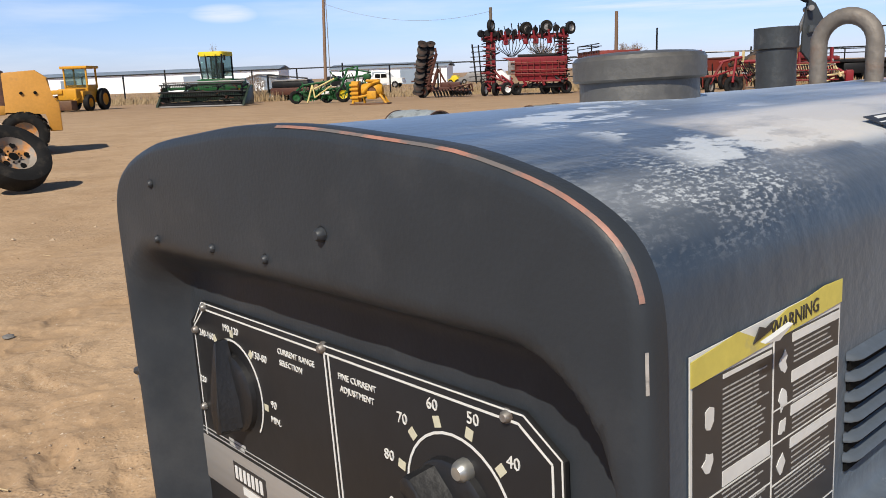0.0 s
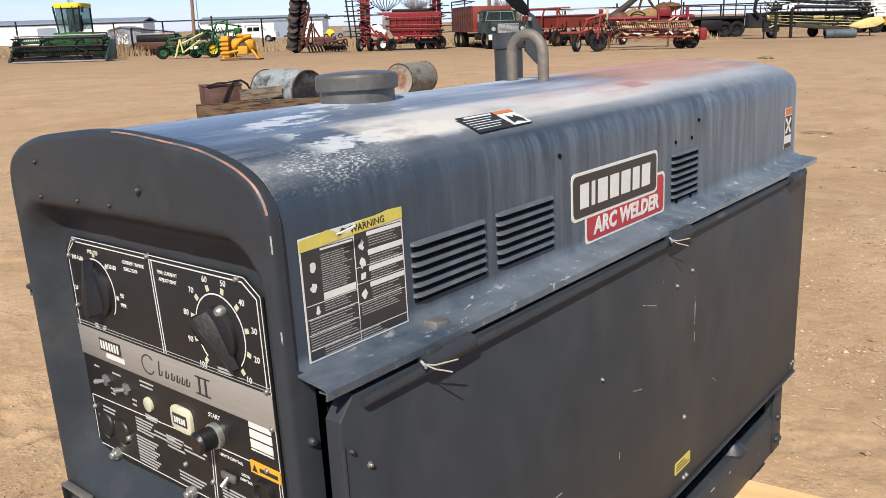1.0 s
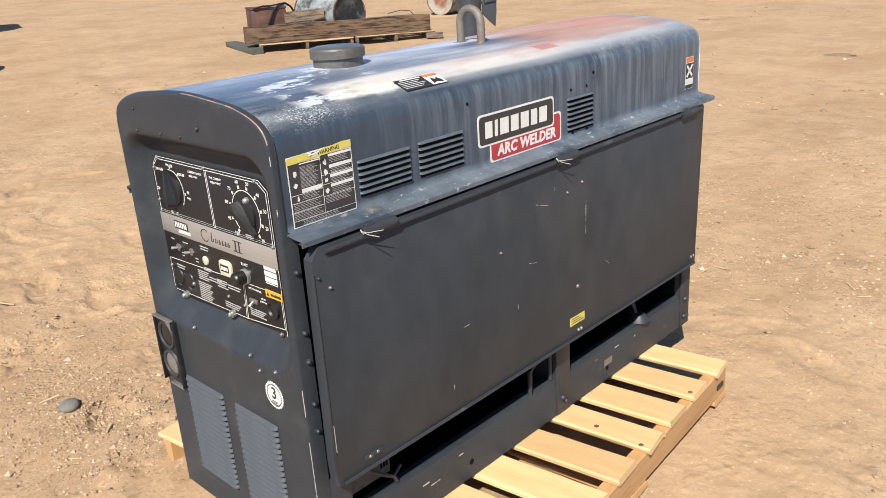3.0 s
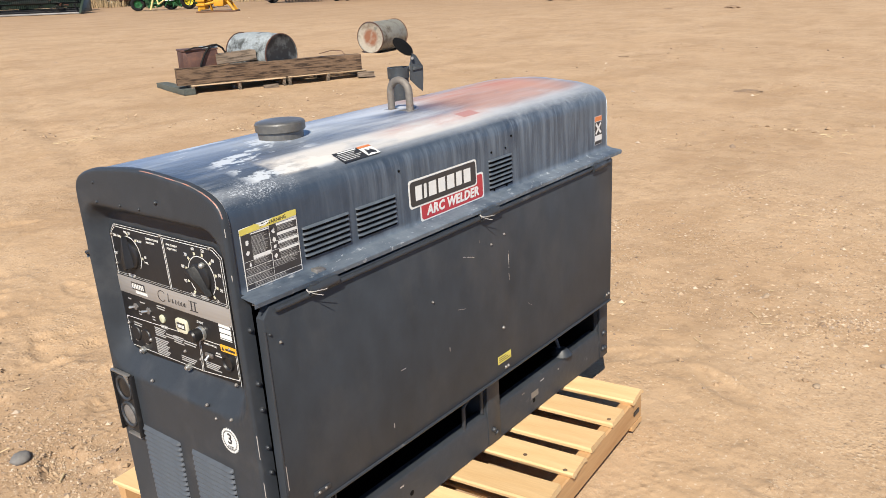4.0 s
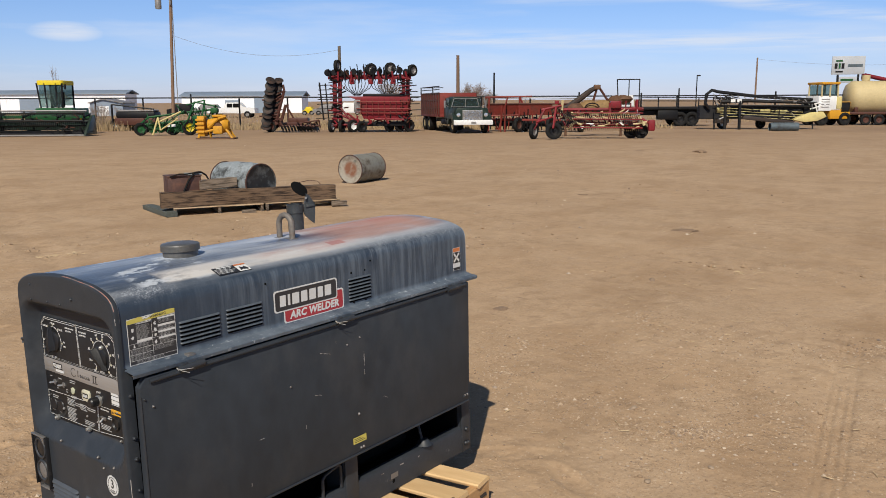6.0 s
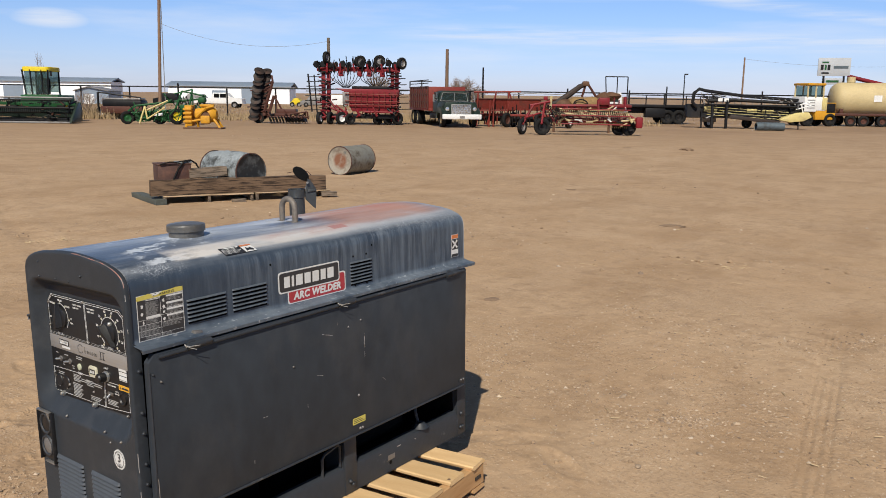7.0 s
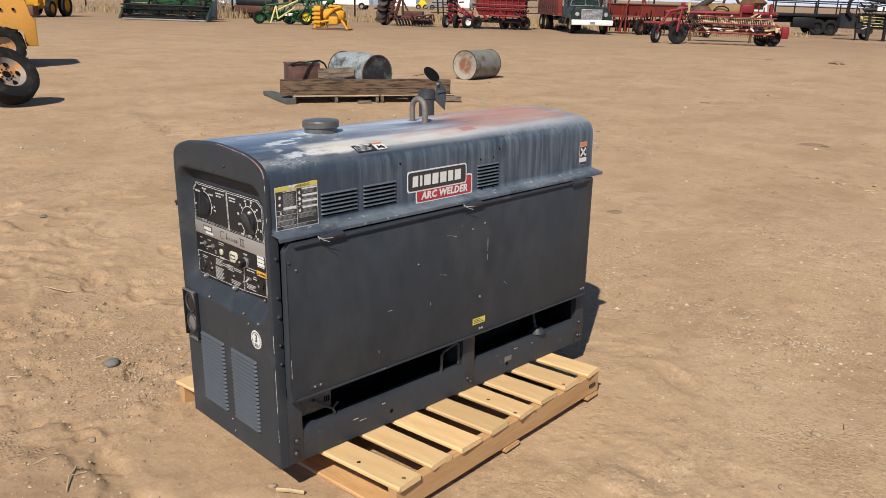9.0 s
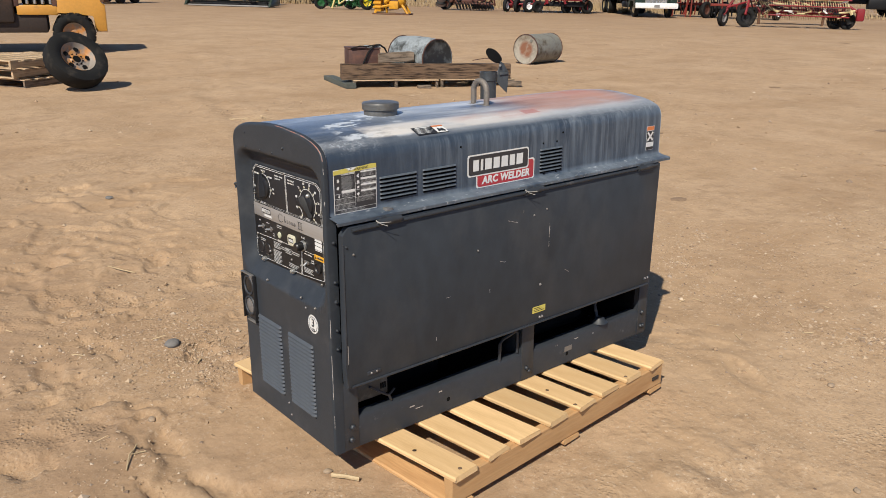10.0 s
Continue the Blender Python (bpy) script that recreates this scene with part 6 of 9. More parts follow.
RUBBER = material("rubber", (0.011, 0.011, 0.011), 0.8, spread=0.25, scale=10, bump=0.2, bump_scale=60, stain=(0.07, 0.058, 0.045), stain_at=(0.55, 0.9), stain_scale=6, gloss=0.2)


def build_drum(m, label, side, end, bulge=0.0, inset=0.016):
    """A 55 gallon drum along z from its near end."""
    d = thing("steel_drum", m, label, "drum", "steel drums")
    bm = bmesh.new()
    prof = [(0.283, 0.004), (0.292, 0.0), (0.292, 0.012), (0.284, 0.016)]
    L = 0.88
    for z in np.linspace(0.03, L - 0.03, 40):
        rib = 0.008 * (math.exp(-((z - L / 3) / 0.012) ** 2) + math.exp(-((z - 2 * L / 3) / 0.012) ** 2))
        wave = 0.0025 * math.sin(z * 95) * (abs(z - L / 2) < 0.13 or abs(z - L / 2) > 0.17)
        prof.append((0.284 + rib + wave * (1 - bulge) + bulge * 0.02 * math.sin(math.pi * z / L), float(z)))
    prof += [(0.284, L - 0.016), (0.292, L - 0.012), (0.292, L), (0.283, L - 0.004)]
    lathe(bm, prof, 40)
    part("shell", bm, side, d)
    for z in (0.006, L - 0.006):
        bm = bmesh.new()
        lathe(bm, [(0.284, z - 0.009), (0.295, z - 0.008), (0.296, z + 0.008), (0.284, z + 0.009)], 40)
        part("rim", bm, RUST_BROWN, d, "dark rusty rolled rim")
    for z, s in ((inset, 1), (L - inset, -1)):
        bm = bmesh.new()
        lathe(bm, [(0, z), (0.12, z + 0.001 * s), (0.26, z), (0.272, z - 0.008 * s), (0.284, z - 0.006 * s)], 36)
        part("head", bm, end, d)
    bm = bmesh.new()
    rod(bm, (0.17, 0.12, inset + 0.002), (0.17, 0.12, inset - 0.012), 0.03, 0.028, 14)
    part("bung", bm, side, d)
    return d


axis_a = Vector((0.012, -1.0, 0)).normalized()
build_drum(frame_of(Vector((6.81, 8.79, 0.405)), (0, 0, 1), axis_a.cross(Vector((0, 0, 1)))), "blue-grey dented steel drum lying on the pallet", DRUM_GREY, DRUM_END, 1.0)
axis_b = Vector((0.98, 0.166, 0)).normalized()
build_drum(frame_of(Vector((10.55, 9.74, 0.286)), (0, 0, 1), axis_b.cross(Vector((0, 0, 1)))), "pale steel drum with a rusted end lying on dirt", DRUM_PALE, RUST_END)


def build_battery_box():
    t = thing("metal_box", BEAMS @ pose(0.02, 0.10, 0.118, 0, 0, 4), "rusty brown metal box with a black hose on the pallet", "box")
    bm = bmesh.new()
    box(bm, 0, 0.48, 0, 0.32, 0, 0.43, 0.02)
    part("case", bm, RUST_BROWN, t)
    bm = bmesh.new()
    box(bm, -0.006, 0.486, -0.006, 0.326, 0.425, 0.450, 0.008)
    part("lid", bm, RUST_BROWN, t)
    bm = bmesh.new()
    box(bm, 0.28, 0.50, 0.02, 0.22, 0.450, 0.472, 0.008)
    part("white_tray", bm, DRUM_GREY, t, "pale flat tray")
    bm = bmesh.new()
    tube(bm, [(0.19, -0.03, 0.12), (0.22, -0.035, 0.24), (0.29, -0.03, 0.38), (0.38, -0.01, 0.485), (0.48, 0.03, 0.490), (0.56, 0.05, 0.44), (0.60, 0.06, 0.37)], 0.014, 8)
    tube(bm, [(0.03, -0.02, 0.44), (0.16, -0.03, 0.475), (0.27, -0.02, 0.47), (0.38, -0.01, 0.485)], 0.010, 8)
    part("hose", bm, RUBBER, t, "black looped hose")
    bm = bmesh.new()
    rod(bm, (0.07, -0.018, 0.16), (0.07, 0.0, 0.16), 0.016, None, 10)
    part("fitting", bm, BRIGHT_STEEL, t)


build_battery_box()
bm = bmesh.new()
tube(bm, [(2.00, 0.35, 0.36), (2.18, 0.28, 0.40), (2.30, 0.22, 0.385), (2.36, 0.16, 0.30), (2.37, 0.14, 0.20)], 0.006, 6)
single("bent_wire", bm, RUST_BROWN, BEAMS, "bent rusty wire sticking up behind the beam", "wire")


# ---- wheels and tyres ----
def tyre_profile(r, w, rim):
    return [(rim, -w * 0.36), (rim + (r - rim) * 0.25, -w * 0.48), (rim + (r - rim) * 0.62, -w * 0.5), (r * 0.965, -w * 0.43), (r, -w * 0.30), (r, w * 0.30), (r * 0.965, w * 0.43),
            (rim + (r - rim) * 0.62, w * 0.5), (rim + (r - rim) * 0.25, w * 0.48), (rim, w * 0.36)]


def build_wheel(parent, m, r, w, rim_mat, lugs=0, name="wheel", seg=28):
    """Tyre and rim round local z."""
    hub = new(name)
    hub.parent, hub.matrix_local = parent, m
    bm = bmesh.new()
    rim = r * 0.56
    lathe(bm, tyre_profile(r, w, rim), seg)
    for k in range(lugs):
        for s in (-1, 1):
            a = 2 * math.pi * (k + (0.5 if s > 0 else 0)) / lugs
            t = bmesh.new()
            box(t, r * 0.93, r * 1.04, -0.035 * r / 0.5, 0.035 * r / 0.5, 0, w * 0.46)
            merge(bm, t, Matrix.Rotation(a, 4, "Z") @ (Matrix.Identity(4) if s > 0 else Matrix.Rotation(math.pi, 4, "X")) @ Matrix.Rotation(radians(18), 4, "X"))
    part("tyre", bm, RUBBER, hub)
    bm = bmesh.new()
    lathe(bm, [(0, w * 0.10), (r * 0.16, w * 0.12), (r * 0.22, w * 0.05), (r * 0.42, w * 0.10), (rim * 0.94, w * 0.30), (rim, w * 0.38), (rim * 0.9, w * 0.2), (rim * 0.9, -w * 0.38), (0, -w * 0.3)], seg)
    part("rim", bm, rim_mat, hub)
    return hub


RIM_ORANGE = material("orange_rim", (0.46, 0.20, 0.05), 0.55, spread=0.2, scale=8, stain=(0.22, 0.19, 0.16), stain_at=(0.42, 0.56), stain_scale=4)
CAT_YELLOW = material("old_yellow", (0.52, 0.25, 0.04), 0.5, spread=0.12, scale=4, bump=0.05, stain=(0.24, 0.13, 0.05), stain_at=(0.58, 0.8), stain_scale=4)


def build_loose_wheel():
    t = thing("spare_wheel", Matrix.Identity(4), "worn black tyre on an orange rim leaning on pallets", "tyre")
    fwd, right = Vector((0.27, 0.96, 0)), Vector((0.96, -0.27, 0))
    n = (-fwd * 0.66 + right * 0.38 + Vector((0, 0, 0.62))).normalized()
    q = n.to_track_quat("Z", "Y").to_matrix().to_4x4()
    q.translation = (2.185, 10.06, 0.392)
    w = build_wheel(t, q, 0.41, 0.25, RIM_ORANGE)
    for k in range(5):
        a = 2 * math.pi * k / 5
        bm = bmesh.new()
        lathe(bm, [(0, 0.0), (0.034, 0.0), (0.036, 0.004)], 14, Matrix.Translation((0.152 * math.cos(a), 0.152 * math.sin(a), 0.038)))
        part("hand_hole", bm, DARK, w)
    bm = bmesh.new()
    lathe(bm, [(0, 0.001), (0.05, 0.0), (0.055, 0.004)], 18, Matrix.Translation((0, 0, 0.030)))
    part("hub_hole", bm, DARK, w)
    for k in range(8):
        a = 2 * math.pi * (k + 0.5) / 8
        bm = bmesh.new()
        rod(bm, (0.082 * math.cos(a), 0.082 * math.sin(a), 0.020), (0.082 * math.cos(a), 0.082 * math.sin(a), 0.040), 0.009, None, 8)
        part("lug_hole", bm, DARK, w)


build_loose_wheel()
side = pose(1.60, 10.49, 0.0, 0, 0, 29)
build_pallet(side, "old grey pallet in a low stack", 1.2, 1.0, 6, 0.12, TAN_BOARD, GREY_WOOD, group="pallets", seed=41)
build_pallet(side @ pose(-0.10, 0.08, 0.135, 0, 0, 3), "old tan pallet in a low stack", 1.2, 1.0, 6, 0.12, TAN_BOARD, TAN_BOARD, group="pallets", seed=45)
build_pallet(side @ pose(-0.14, 0.06, 0.265, 0, 0, -2), "old tan pallet in a low stack", 1.2, 1.0, 6, 0.12, TAN_BOARD, TAN_BOARD, group="pallets", seed=48)


SOOTY_BROWN = material("sooty_brown", (0.030, 0.019, 0.014), 0.75, spread=0.3, scale=5, bump=0.2, bump_scale=30, stain=(0.075, 0.040, 0.026), stain_at=(0.55, 0.75), stain_scale=3)


def build_near_loader():
    base = frame_of(Vector((3.79, 15.68, 0)), (0.961, -0.277, 0), (0.277, 0.961, 0)) @ Matrix.Scale(0.94, 4)
    t = thing("loader", base, "old orange-yellow wheel loader with open engine bay", "loader")
    out = frame_of((0, 0, 0), (1, 0, 0), (0, 0, 1))
    for x, y in ((0.0, 0.0), (0.0, 1.5), (-2.4, 0.05), (-2.4, 1.55)):
        w = build_wheel(t, Matrix.Translation((x, y, 0.41)) @ out, 0.41, 0.30, RIM_ORANGE, lugs=16)
    bm = bmesh.new()
    prism(bm, [(-0.30, 0.80), (-0.30, 1.56), (0.30, 1.60), (0.50, 1.45), (0.54, 1.04), (0.66, 1.00), (0.66, 0.44), (0.44, 0.44), (0.42, 0.80)], 1.25, Matrix.Translation((0, 1.35, 0)) @ out, 0.03)
    part("counterweight", bm, CAT_YELLOW, t, "orange-yellow rear hood")
    bm = bmesh.new()
    box(bm, -1.05, -0.28, 0.10, 1.35, 0.78, 0.98, 0.02)
    part("chassis", bm, CAT_YELLOW, t)
    bm = bmesh.new()
    box(bm, -3.0, -0.5, 0.15, 1.35, 0.42, 0.80, 0.03)
    part("frame", bm, SOOTY_BROWN, t)
    bm = bmesh.new()
    box(bm, -0.95, -0.30, 0.30, 1.20, 0.98, 1.42, 0.05)
    part("engine", bm, DARK, t)
    bm = bmesh.new()
    for k in range(4):
        rod(bm, (-0.85 + 0.15 * k, 0.26, 1.0), (-0.85 + 0.15 * k, 0.26, 1.38), 0.035, None, 10)
    part("filter", bm, BRIGHT_STEEL, t)
    bm = bmesh.new()
    for x in (-1.05, -0.32):
        box(bm, x - 0.05, x + 0.05, 0.10, 0.18, 0.95, 1.60, 0.01)
    box(bm, -1.1, -0.28, 0.10, 1.35, 1.50, 1.62, 0.02)
    part("engine_frame", bm, RUST_BROWN, t)
    bm = bmesh.new()
    box(bm, -3.2, -1.1, 0.05, 1.35, 0.62, 2.3, 0.06)
    part("cab", bm, SOOTY_BROWN, t, "dark rusty cab and lift frame")
    for x in (0.02, 0.26):
        bm = bmesh.new()
        rod(bm, (x, 0.10, 1.18), (x, 0.07, 1.18), 0.03, None, 12)
        part("cap", bm, DARK, t)
    return t


build_near_loader()


# ---- stones, sticks and gravel ----
ROCK_FACES = np.array([(0, 2, 4), (2, 1, 4), (1, 3, 4), (3, 0, 4), (2, 0, 5), (1, 2, 5), (3, 1, 5), (0, 3, 5)])


def gravel_material():
    m = bpy.data.materials.new("gravel")
    m.use_nodes = True
    n, l = m.node_tree.nodes, m.node_tree.links
    b = n["Principled BSDF"]
    geo, ramp = n.new("ShaderNodeNewGeometry"), n.new("ShaderNodeValToRGB")
    l.new(geo.outputs["Random Per Island"], ramp.inputs[0])
    els = ramp.color_ramp.elements
    for k, c in enumerate(((0.33, 0.225, 0.135), (0.40, 0.28, 0.175), (0.26, 0.175, 0.105), (0.43, 0.32, 0.215), (0.15, 0.10, 0.07), (0.50, 0.40, 0.30))):
        e = els[k] if k < 2 else els.new(0.5)
        e.color = (*c, 1)
    for e, p in zip(sorted(els, key=lambda q: q.position), (0, 0.35, 0.6, 0.78, 0.9, 1.0)):
        e.position = p
    l.new(ramp.outputs[0], b.inputs["Base Color"])
    b.inputs["Roughness"].default_value = 0.9
    return m


def build_gravel(count, lo, hi, size, seed, label, keep, at=(0.6, 0.6), least=0.03):
    rng = np.random.RandomState(seed)
    d = lo + (hi - lo) * rng.rand(count) ** 1.7
    a = rng.rand(count) * 2 * math.pi
    x, y = at[0] + d * np.cos(a), at[1] + d * np.sin(a)
    dense = 1.2 * smooth_noise(x, y, 1.5, 12) + 0.7 * smooth_noise(x, y, 0.5, 13) + 0.4 * smooth_noise(x, y, 0.18, 14)
    ok = (np.clip((dense - 0.12) * 1.4, least, 1.0) * keep > rng.rand(count)) & ~((x > 0.12) & (x < 1.45) & (y > -0.40) & (y < 0.95))
    x, y = x[ok], y[ok]
    r = size * (0.45 + 1.6 * rng.rand(len(x)) ** 5)
    z = ground_height(x, y) + r * 0.12
    v = np.array([(1, 0, 0), (-1, 0, 0), (0, 1, 0), (0, -1, 0), (0, 0, 1), (0, 0, -1)], float)[None].repeat(len(x), 0)
    v = v * rng.uniform(0.7, 1.25, (len(x), 6, 1)) + rng.uniform(-0.28, 0.28, (len(x), 6, 3))
    v[:, :, 2] *= 0.6
    v = v * r[:, None, None] + np.stack((x, y, z), -1)[:, None, :]
    faces = (ROCK_FACES[None] + 6 * np.arange(len(x))[:, None, None]).reshape(-1, 3)
    me = bpy.data.meshes.new("gravel")
    me.from_pydata(v.reshape(-1, 3).tolist(), [], faces.tolist())
    me.materials.append(GRAVEL)
    return tagged(new("gravel", me), label, "gravel", kind="stuff")


GRAVEL = gravel_material()
build_gravel(200000, 0.3, 9.0, 0.0044, 5, "loose tan gravel and crumbs on the dirt", 0.95)
build_gravel(26000, 0.0, 1.5, 0.0042, 9, "drift of loose gravel beside the welder", 1.0, (2.75, 0.65), 0.22)
build_gravel(3500, 0.0, 0.8, 0.0040, 10, "drift of loose gravel and crumbs", 1.0, (0.05, 1.25), 0.15)
build_gravel(9000, 0.0, 2.4, 0.0048, 21, "small pale pebbles trodden into the dirt", 1.0, (2.6, -0.6), 0.30)
for k, (x, y) in enumerate(((4.45, 0.60), (4.15, -0.10), (4.35, -0.60), (4.68, -1.0), (3.33, 0.90))):
    build_gravel(1500, 0.0, 0.45, 0.0058, 23 + k, "ridge of loose crumbs pushed up on the dirt", 1.0, (x, y), 0.25)
build_gravel(420, 0.0, 2.2, 0.0105, 22, "scattered larger pebbles on the dirt", 1.0, (2.5, -0.5), 0.35)
build_gravel(9000, 0.4, 7.0, 0.0095, 8, "broken clods of tan dirt", 0.8)
build_gravel(9000, 5.0, 30.0, 0.017, 16, "scattered clods and scraps on the yard", 0.5)
build_gravel(30000, 6.0, 34.0, 0.014, 6, "loose tan and grey gravel farther off", 0.9)

STONE_GREY = material("grey_stone", (0.16, 0.15, 0.14), 0.85, spread=0.2, scale=12, bump=0.3, bump_scale=60)
TAN_STONE = material("tan_stone", (0.30, 0.225, 0.155), 0.9, spread=0.2, scale=20, bump=0.3, bump_scale=80)
CLOD = material("clod_soil", (0.235, 0.155, 0.095), 0.95, spread=0.25, scale=30, bump=0.6, bump_scale=90)
STRAW = material("straw", (0.43, 0.325, 0.19), 0.8, spread=0.2, scale=30)


def on_ground(x, y, up=0.0):
    return float(ground_height(np.array([x]), np.array([y]))[0]) + up


def build_stone(x, y, r, flat, mat, label, seed):
    bm = bmesh.new()
    bmesh.ops.create_icosphere(bm, subdivisions=2, radius=r)
    for v in bm.verts:
        k = 1 + 0.22 * noise.noise(v.co * (1.6 / r) + Vector((seed, 0, 0)))
        v.co = Vector((v.co.x * k * 1.25, v.co.y * k, v.co.z * k * flat))
    return single("stone", bm, mat, pose(x, y, on_ground(x, y, r * flat * 0.45), 0, 0, seed * 40), label, "stone", "stones", sharp=50)


build_stone(0.00, 1.31, 0.030, 0.55, STONE_GREY, "grey stone half sunk in the dirt", 1)
build_stone(0.595, 3.955, 0.028, 0.35, STONE_GREY, "flat dark stone on the dirt", 2)
for k, (x, y, r) in enumerate(((1.95, -0.62, 0.014), (2.25, -0.78, 0.013), (1.75, -0.95, 0.017), (2.7, -0.2, 0.013), (2.05, -0.35, 0.009), (1.3, -1.02, 0.012), (-0.3, 0.75, 0.014), (-0.05, 0.95, 0.010), (0.03, 0.10, 0.012))):
    build_stone(x, y, r, 0.6, TAN_STONE, "small stone lying on the dirt", k + 5)


def build_stick(points, r, mat, label, name="stick"):
    bm = bmesh.new()
    tube(bm, [(x, y, on_ground(x, y, r + h)) for x, y, h in points], r, 6)
    return single(name, bm, mat, Matrix.Identity(4), label, "stick", "sticks")


build_stick([(0.105, 2.47, 0.004), (0.15, 2.39, 0.008), (0.195, 2.315, 0.004)], 0.003, STRAW, "pale dry stalk on the dirt")
build_stick([(-0.488, 0.463, 0.002), (-0.455, 0.528, 0.010), (-0.43, 0.56, 0.004), (-0.411, 0.588, 0.002)], 0.0025, STRAW, "pale forked dry root on the dirt")
build_stick([(-0.455, 0.528, 0.010), (-0.425, 0.535, 0.004), (-0.40, 0.53, 0.002)], 0.002, STRAW, "pale forked dry root on the dirt")
build_stick([(0.02, 1.10, 0.002), (0.05, 1.13, 0.006)], 0.003, STRAW, "pale dry stalk on the dirt")
build_stick([(0.022, 0.064, 0.004), (0.05, 0.03, 0.006), (0.080, -0.008, 0.003)], 0.007, STRAW, "splinter of pale wood on the dirt", "wood_splinter")


def build_litter(count, seed, label, spots, span=None):
    """Short bits of straw lying on the dirt, strewn over the yard or round given spots."""
    rng = np.random.RandomState(seed)
    if span:
        x, y = rng.uniform(span[0], span[1], count), rng.uniform(span[2], span[3], count)
        ok = (smooth_noise(x, y, 1.4, 12) > rng.uniform(-0.5, 0.9, count)) & ~((x > 0.0) & (x < 1.6) & (y > -0.4) & (y < 0.95))
        x, y = x[ok], y[ok]
    else:
        at = np.array(spots)[rng.randint(0, len(spots), count)]
        x, y = at[:, 0] + at[:, 2] * rng.randn(count), at[:, 1] + at[:, 2] * rng.randn(count)
    n = len(x)
    z = ground_height(x, y) + 0.003
    a, half = rng.uniform(0, 6.28, n), rng.uniform(0.008, 0.032, n) * (1 if span else 1.1)
    w = rng.uniform(0.0008, 0.0020, n) * (1 if span else 1.3)
    ux, uy = np.cos(a), np.sin(a)
    tip = rng.uniform(0.0, 0.012, n)
    rows = []
    for s, up in ((-1, 0), (1, tip)):
        for k, h in ((-1, 0.0), (1, 0.0), (0, 1.6)):
            rows.append(np.stack((x + s * half * ux - k * w * uy, y + s * half * uy + k * w * ux, z + up + h * w), -1))
    co = np.stack(rows, 1).reshape(-1, 3)
    quad = np.array([(0, 1, 4, 3), (1, 2, 5, 4), (2, 0, 3, 5)])
    faces = (quad[None] + 6 * np.arange(n)[:, None, None]).reshape(-1, 4)
    me = bpy.data.meshes.new("straw_litter")
    me.from_pydata(co.tolist(), [], faces.tolist())
    me.materials.append(STRAW)
    return tagged(new("straw_litter", me), label, "straw", kind="stuff")


build_litter(700, 71, "bits of pale dry straw on the dirt", (), (-2.5, 6.0, -2.0, 6.5))
build_litter(80, 72, "small heaps of dry weeds on the dirt", ((2.86, 6.60, 0.06), (3.02, 6.56, 0.06), (3.15, 6.52, 0.05), (8.55, 2.13, 0.20), (6.47, 0.80, 0.12), (6.45, 0.45, 0.12)))
for k, (x, y, w) in enumerate(((3.99, 1.535, 0.055), (24.9, 8.05, 0.22), (24.5, 9.95, 0.14), (11.5, 4.95, 0.07), (8.65, 1.95, 0.12))):
    bm = bmesh.new()
    bmesh.ops.create_icosphere(bm, subdivisions=3, radius=w)
    for v in bm.verts:
        q = 1 + 0.4 * noise.noise(v.co * (2.5 / w))
        v.co = Vector((v.co.x * q * 1.3, v.co.y * q, v.co.z * q * (0.35 if k == 1 else 0.12)))
    single("clod", bm, CLOD, pose(x, y, on_ground(x, y, -w * 0.01), 0, 0, 30 * k), "low clod of broken dirt on the yard", "dirt clod", "clods")


# ---- the machinery row across the yard ----
# Yard frame: x to the right along the row, y away from the welder, z up.
YARD = pose(-1.158, -1.929, 0, 0, 0, -52.37)


def yard(u, v, turn=0.0, z=0.0):
    return YARD @ pose(u, v, z, 0, 0, turn)


def paint(name, color, rough=0.55, stain=(0.07, 0.035, 0.025), at=(0.52, 0.75), scale=2.0, metal=0.0):
    return material(name, color, rough, metal, spread=0.18, scale=2.0, bump=0.05, bump_scale=30, stain=stain, stain_at=at, stain_scale=scale, gloss=0.25)


RED = paint("faded_red", (0.19, 0.014, 0.020))
DULL_RED = paint("dull_red", (0.19, 0.032, 0.024))
RUST = paint("rust_red", (0.085, 0.034, 0.024))
GREEN = paint("implement_green", (0.014, 0.085, 0.026), stain=(0.03, 0.035, 0.025))
DARK_GREEN = paint("truck_green", (0.018, 0.030, 0.022), 0.35, stain=(0.07, 0.07, 0.06))
YELLOW = paint("bright_yellow", (0.66, 0.50, 0.02), stain=(0.40, 0.26, 0.06))
GOLD = paint("machine_yellow", (0.56, 0.27, 0.02), stain=(0.30, 0.16, 0.04))
PALE_YELLOW = paint("pale_yellow", (0.58, 0.48, 0.20), stain=(0.35, 0.28, 0.15))
BLACK = paint("dull_black", (0.007, 0.007, 0.008), stain=(0.022, 0.017, 0.014))
WHITE = paint("white_paint", (0.72, 0.72, 0.70), stain=(0.50, 0.46, 0.40), at=(0.6, 0.85))
TANK = paint("tank_cream", (0.50, 0.40, 0.215), stain=(0.42, 0.33, 0.18))
CULVERT = paint("blue_grey_steel", (0.10, 0.125, 0.14), 0.5, stain=(0.05, 0.05, 0.05), metal=0.2)
STEEL = paint("dull_steel", (0.26, 0.25, 0.24), 0.5, metal=0.3)
BROWN = paint("brown_rust", (0.125, 0.066, 0.036))
STRAW_TAN = paint("old_canvas", (0.25, 0.155, 0.065), 0.8, stain=(0.07, 0.045, 0.025))
CHROME = material("bumper_chrome", (0.75, 0.75, 0.74), 0.25, 0.8, spread=0.06)
PANEL_WHITE = material("metal_siding", (0.84, 0.85, 0.86), 0.5, spread=0.04, scale=0.5)
ROOF_GREY = material("metal_roof", (0.24, 0.29, 0.35), 0.5, 0.2, spread=0.06, scale=0.5)
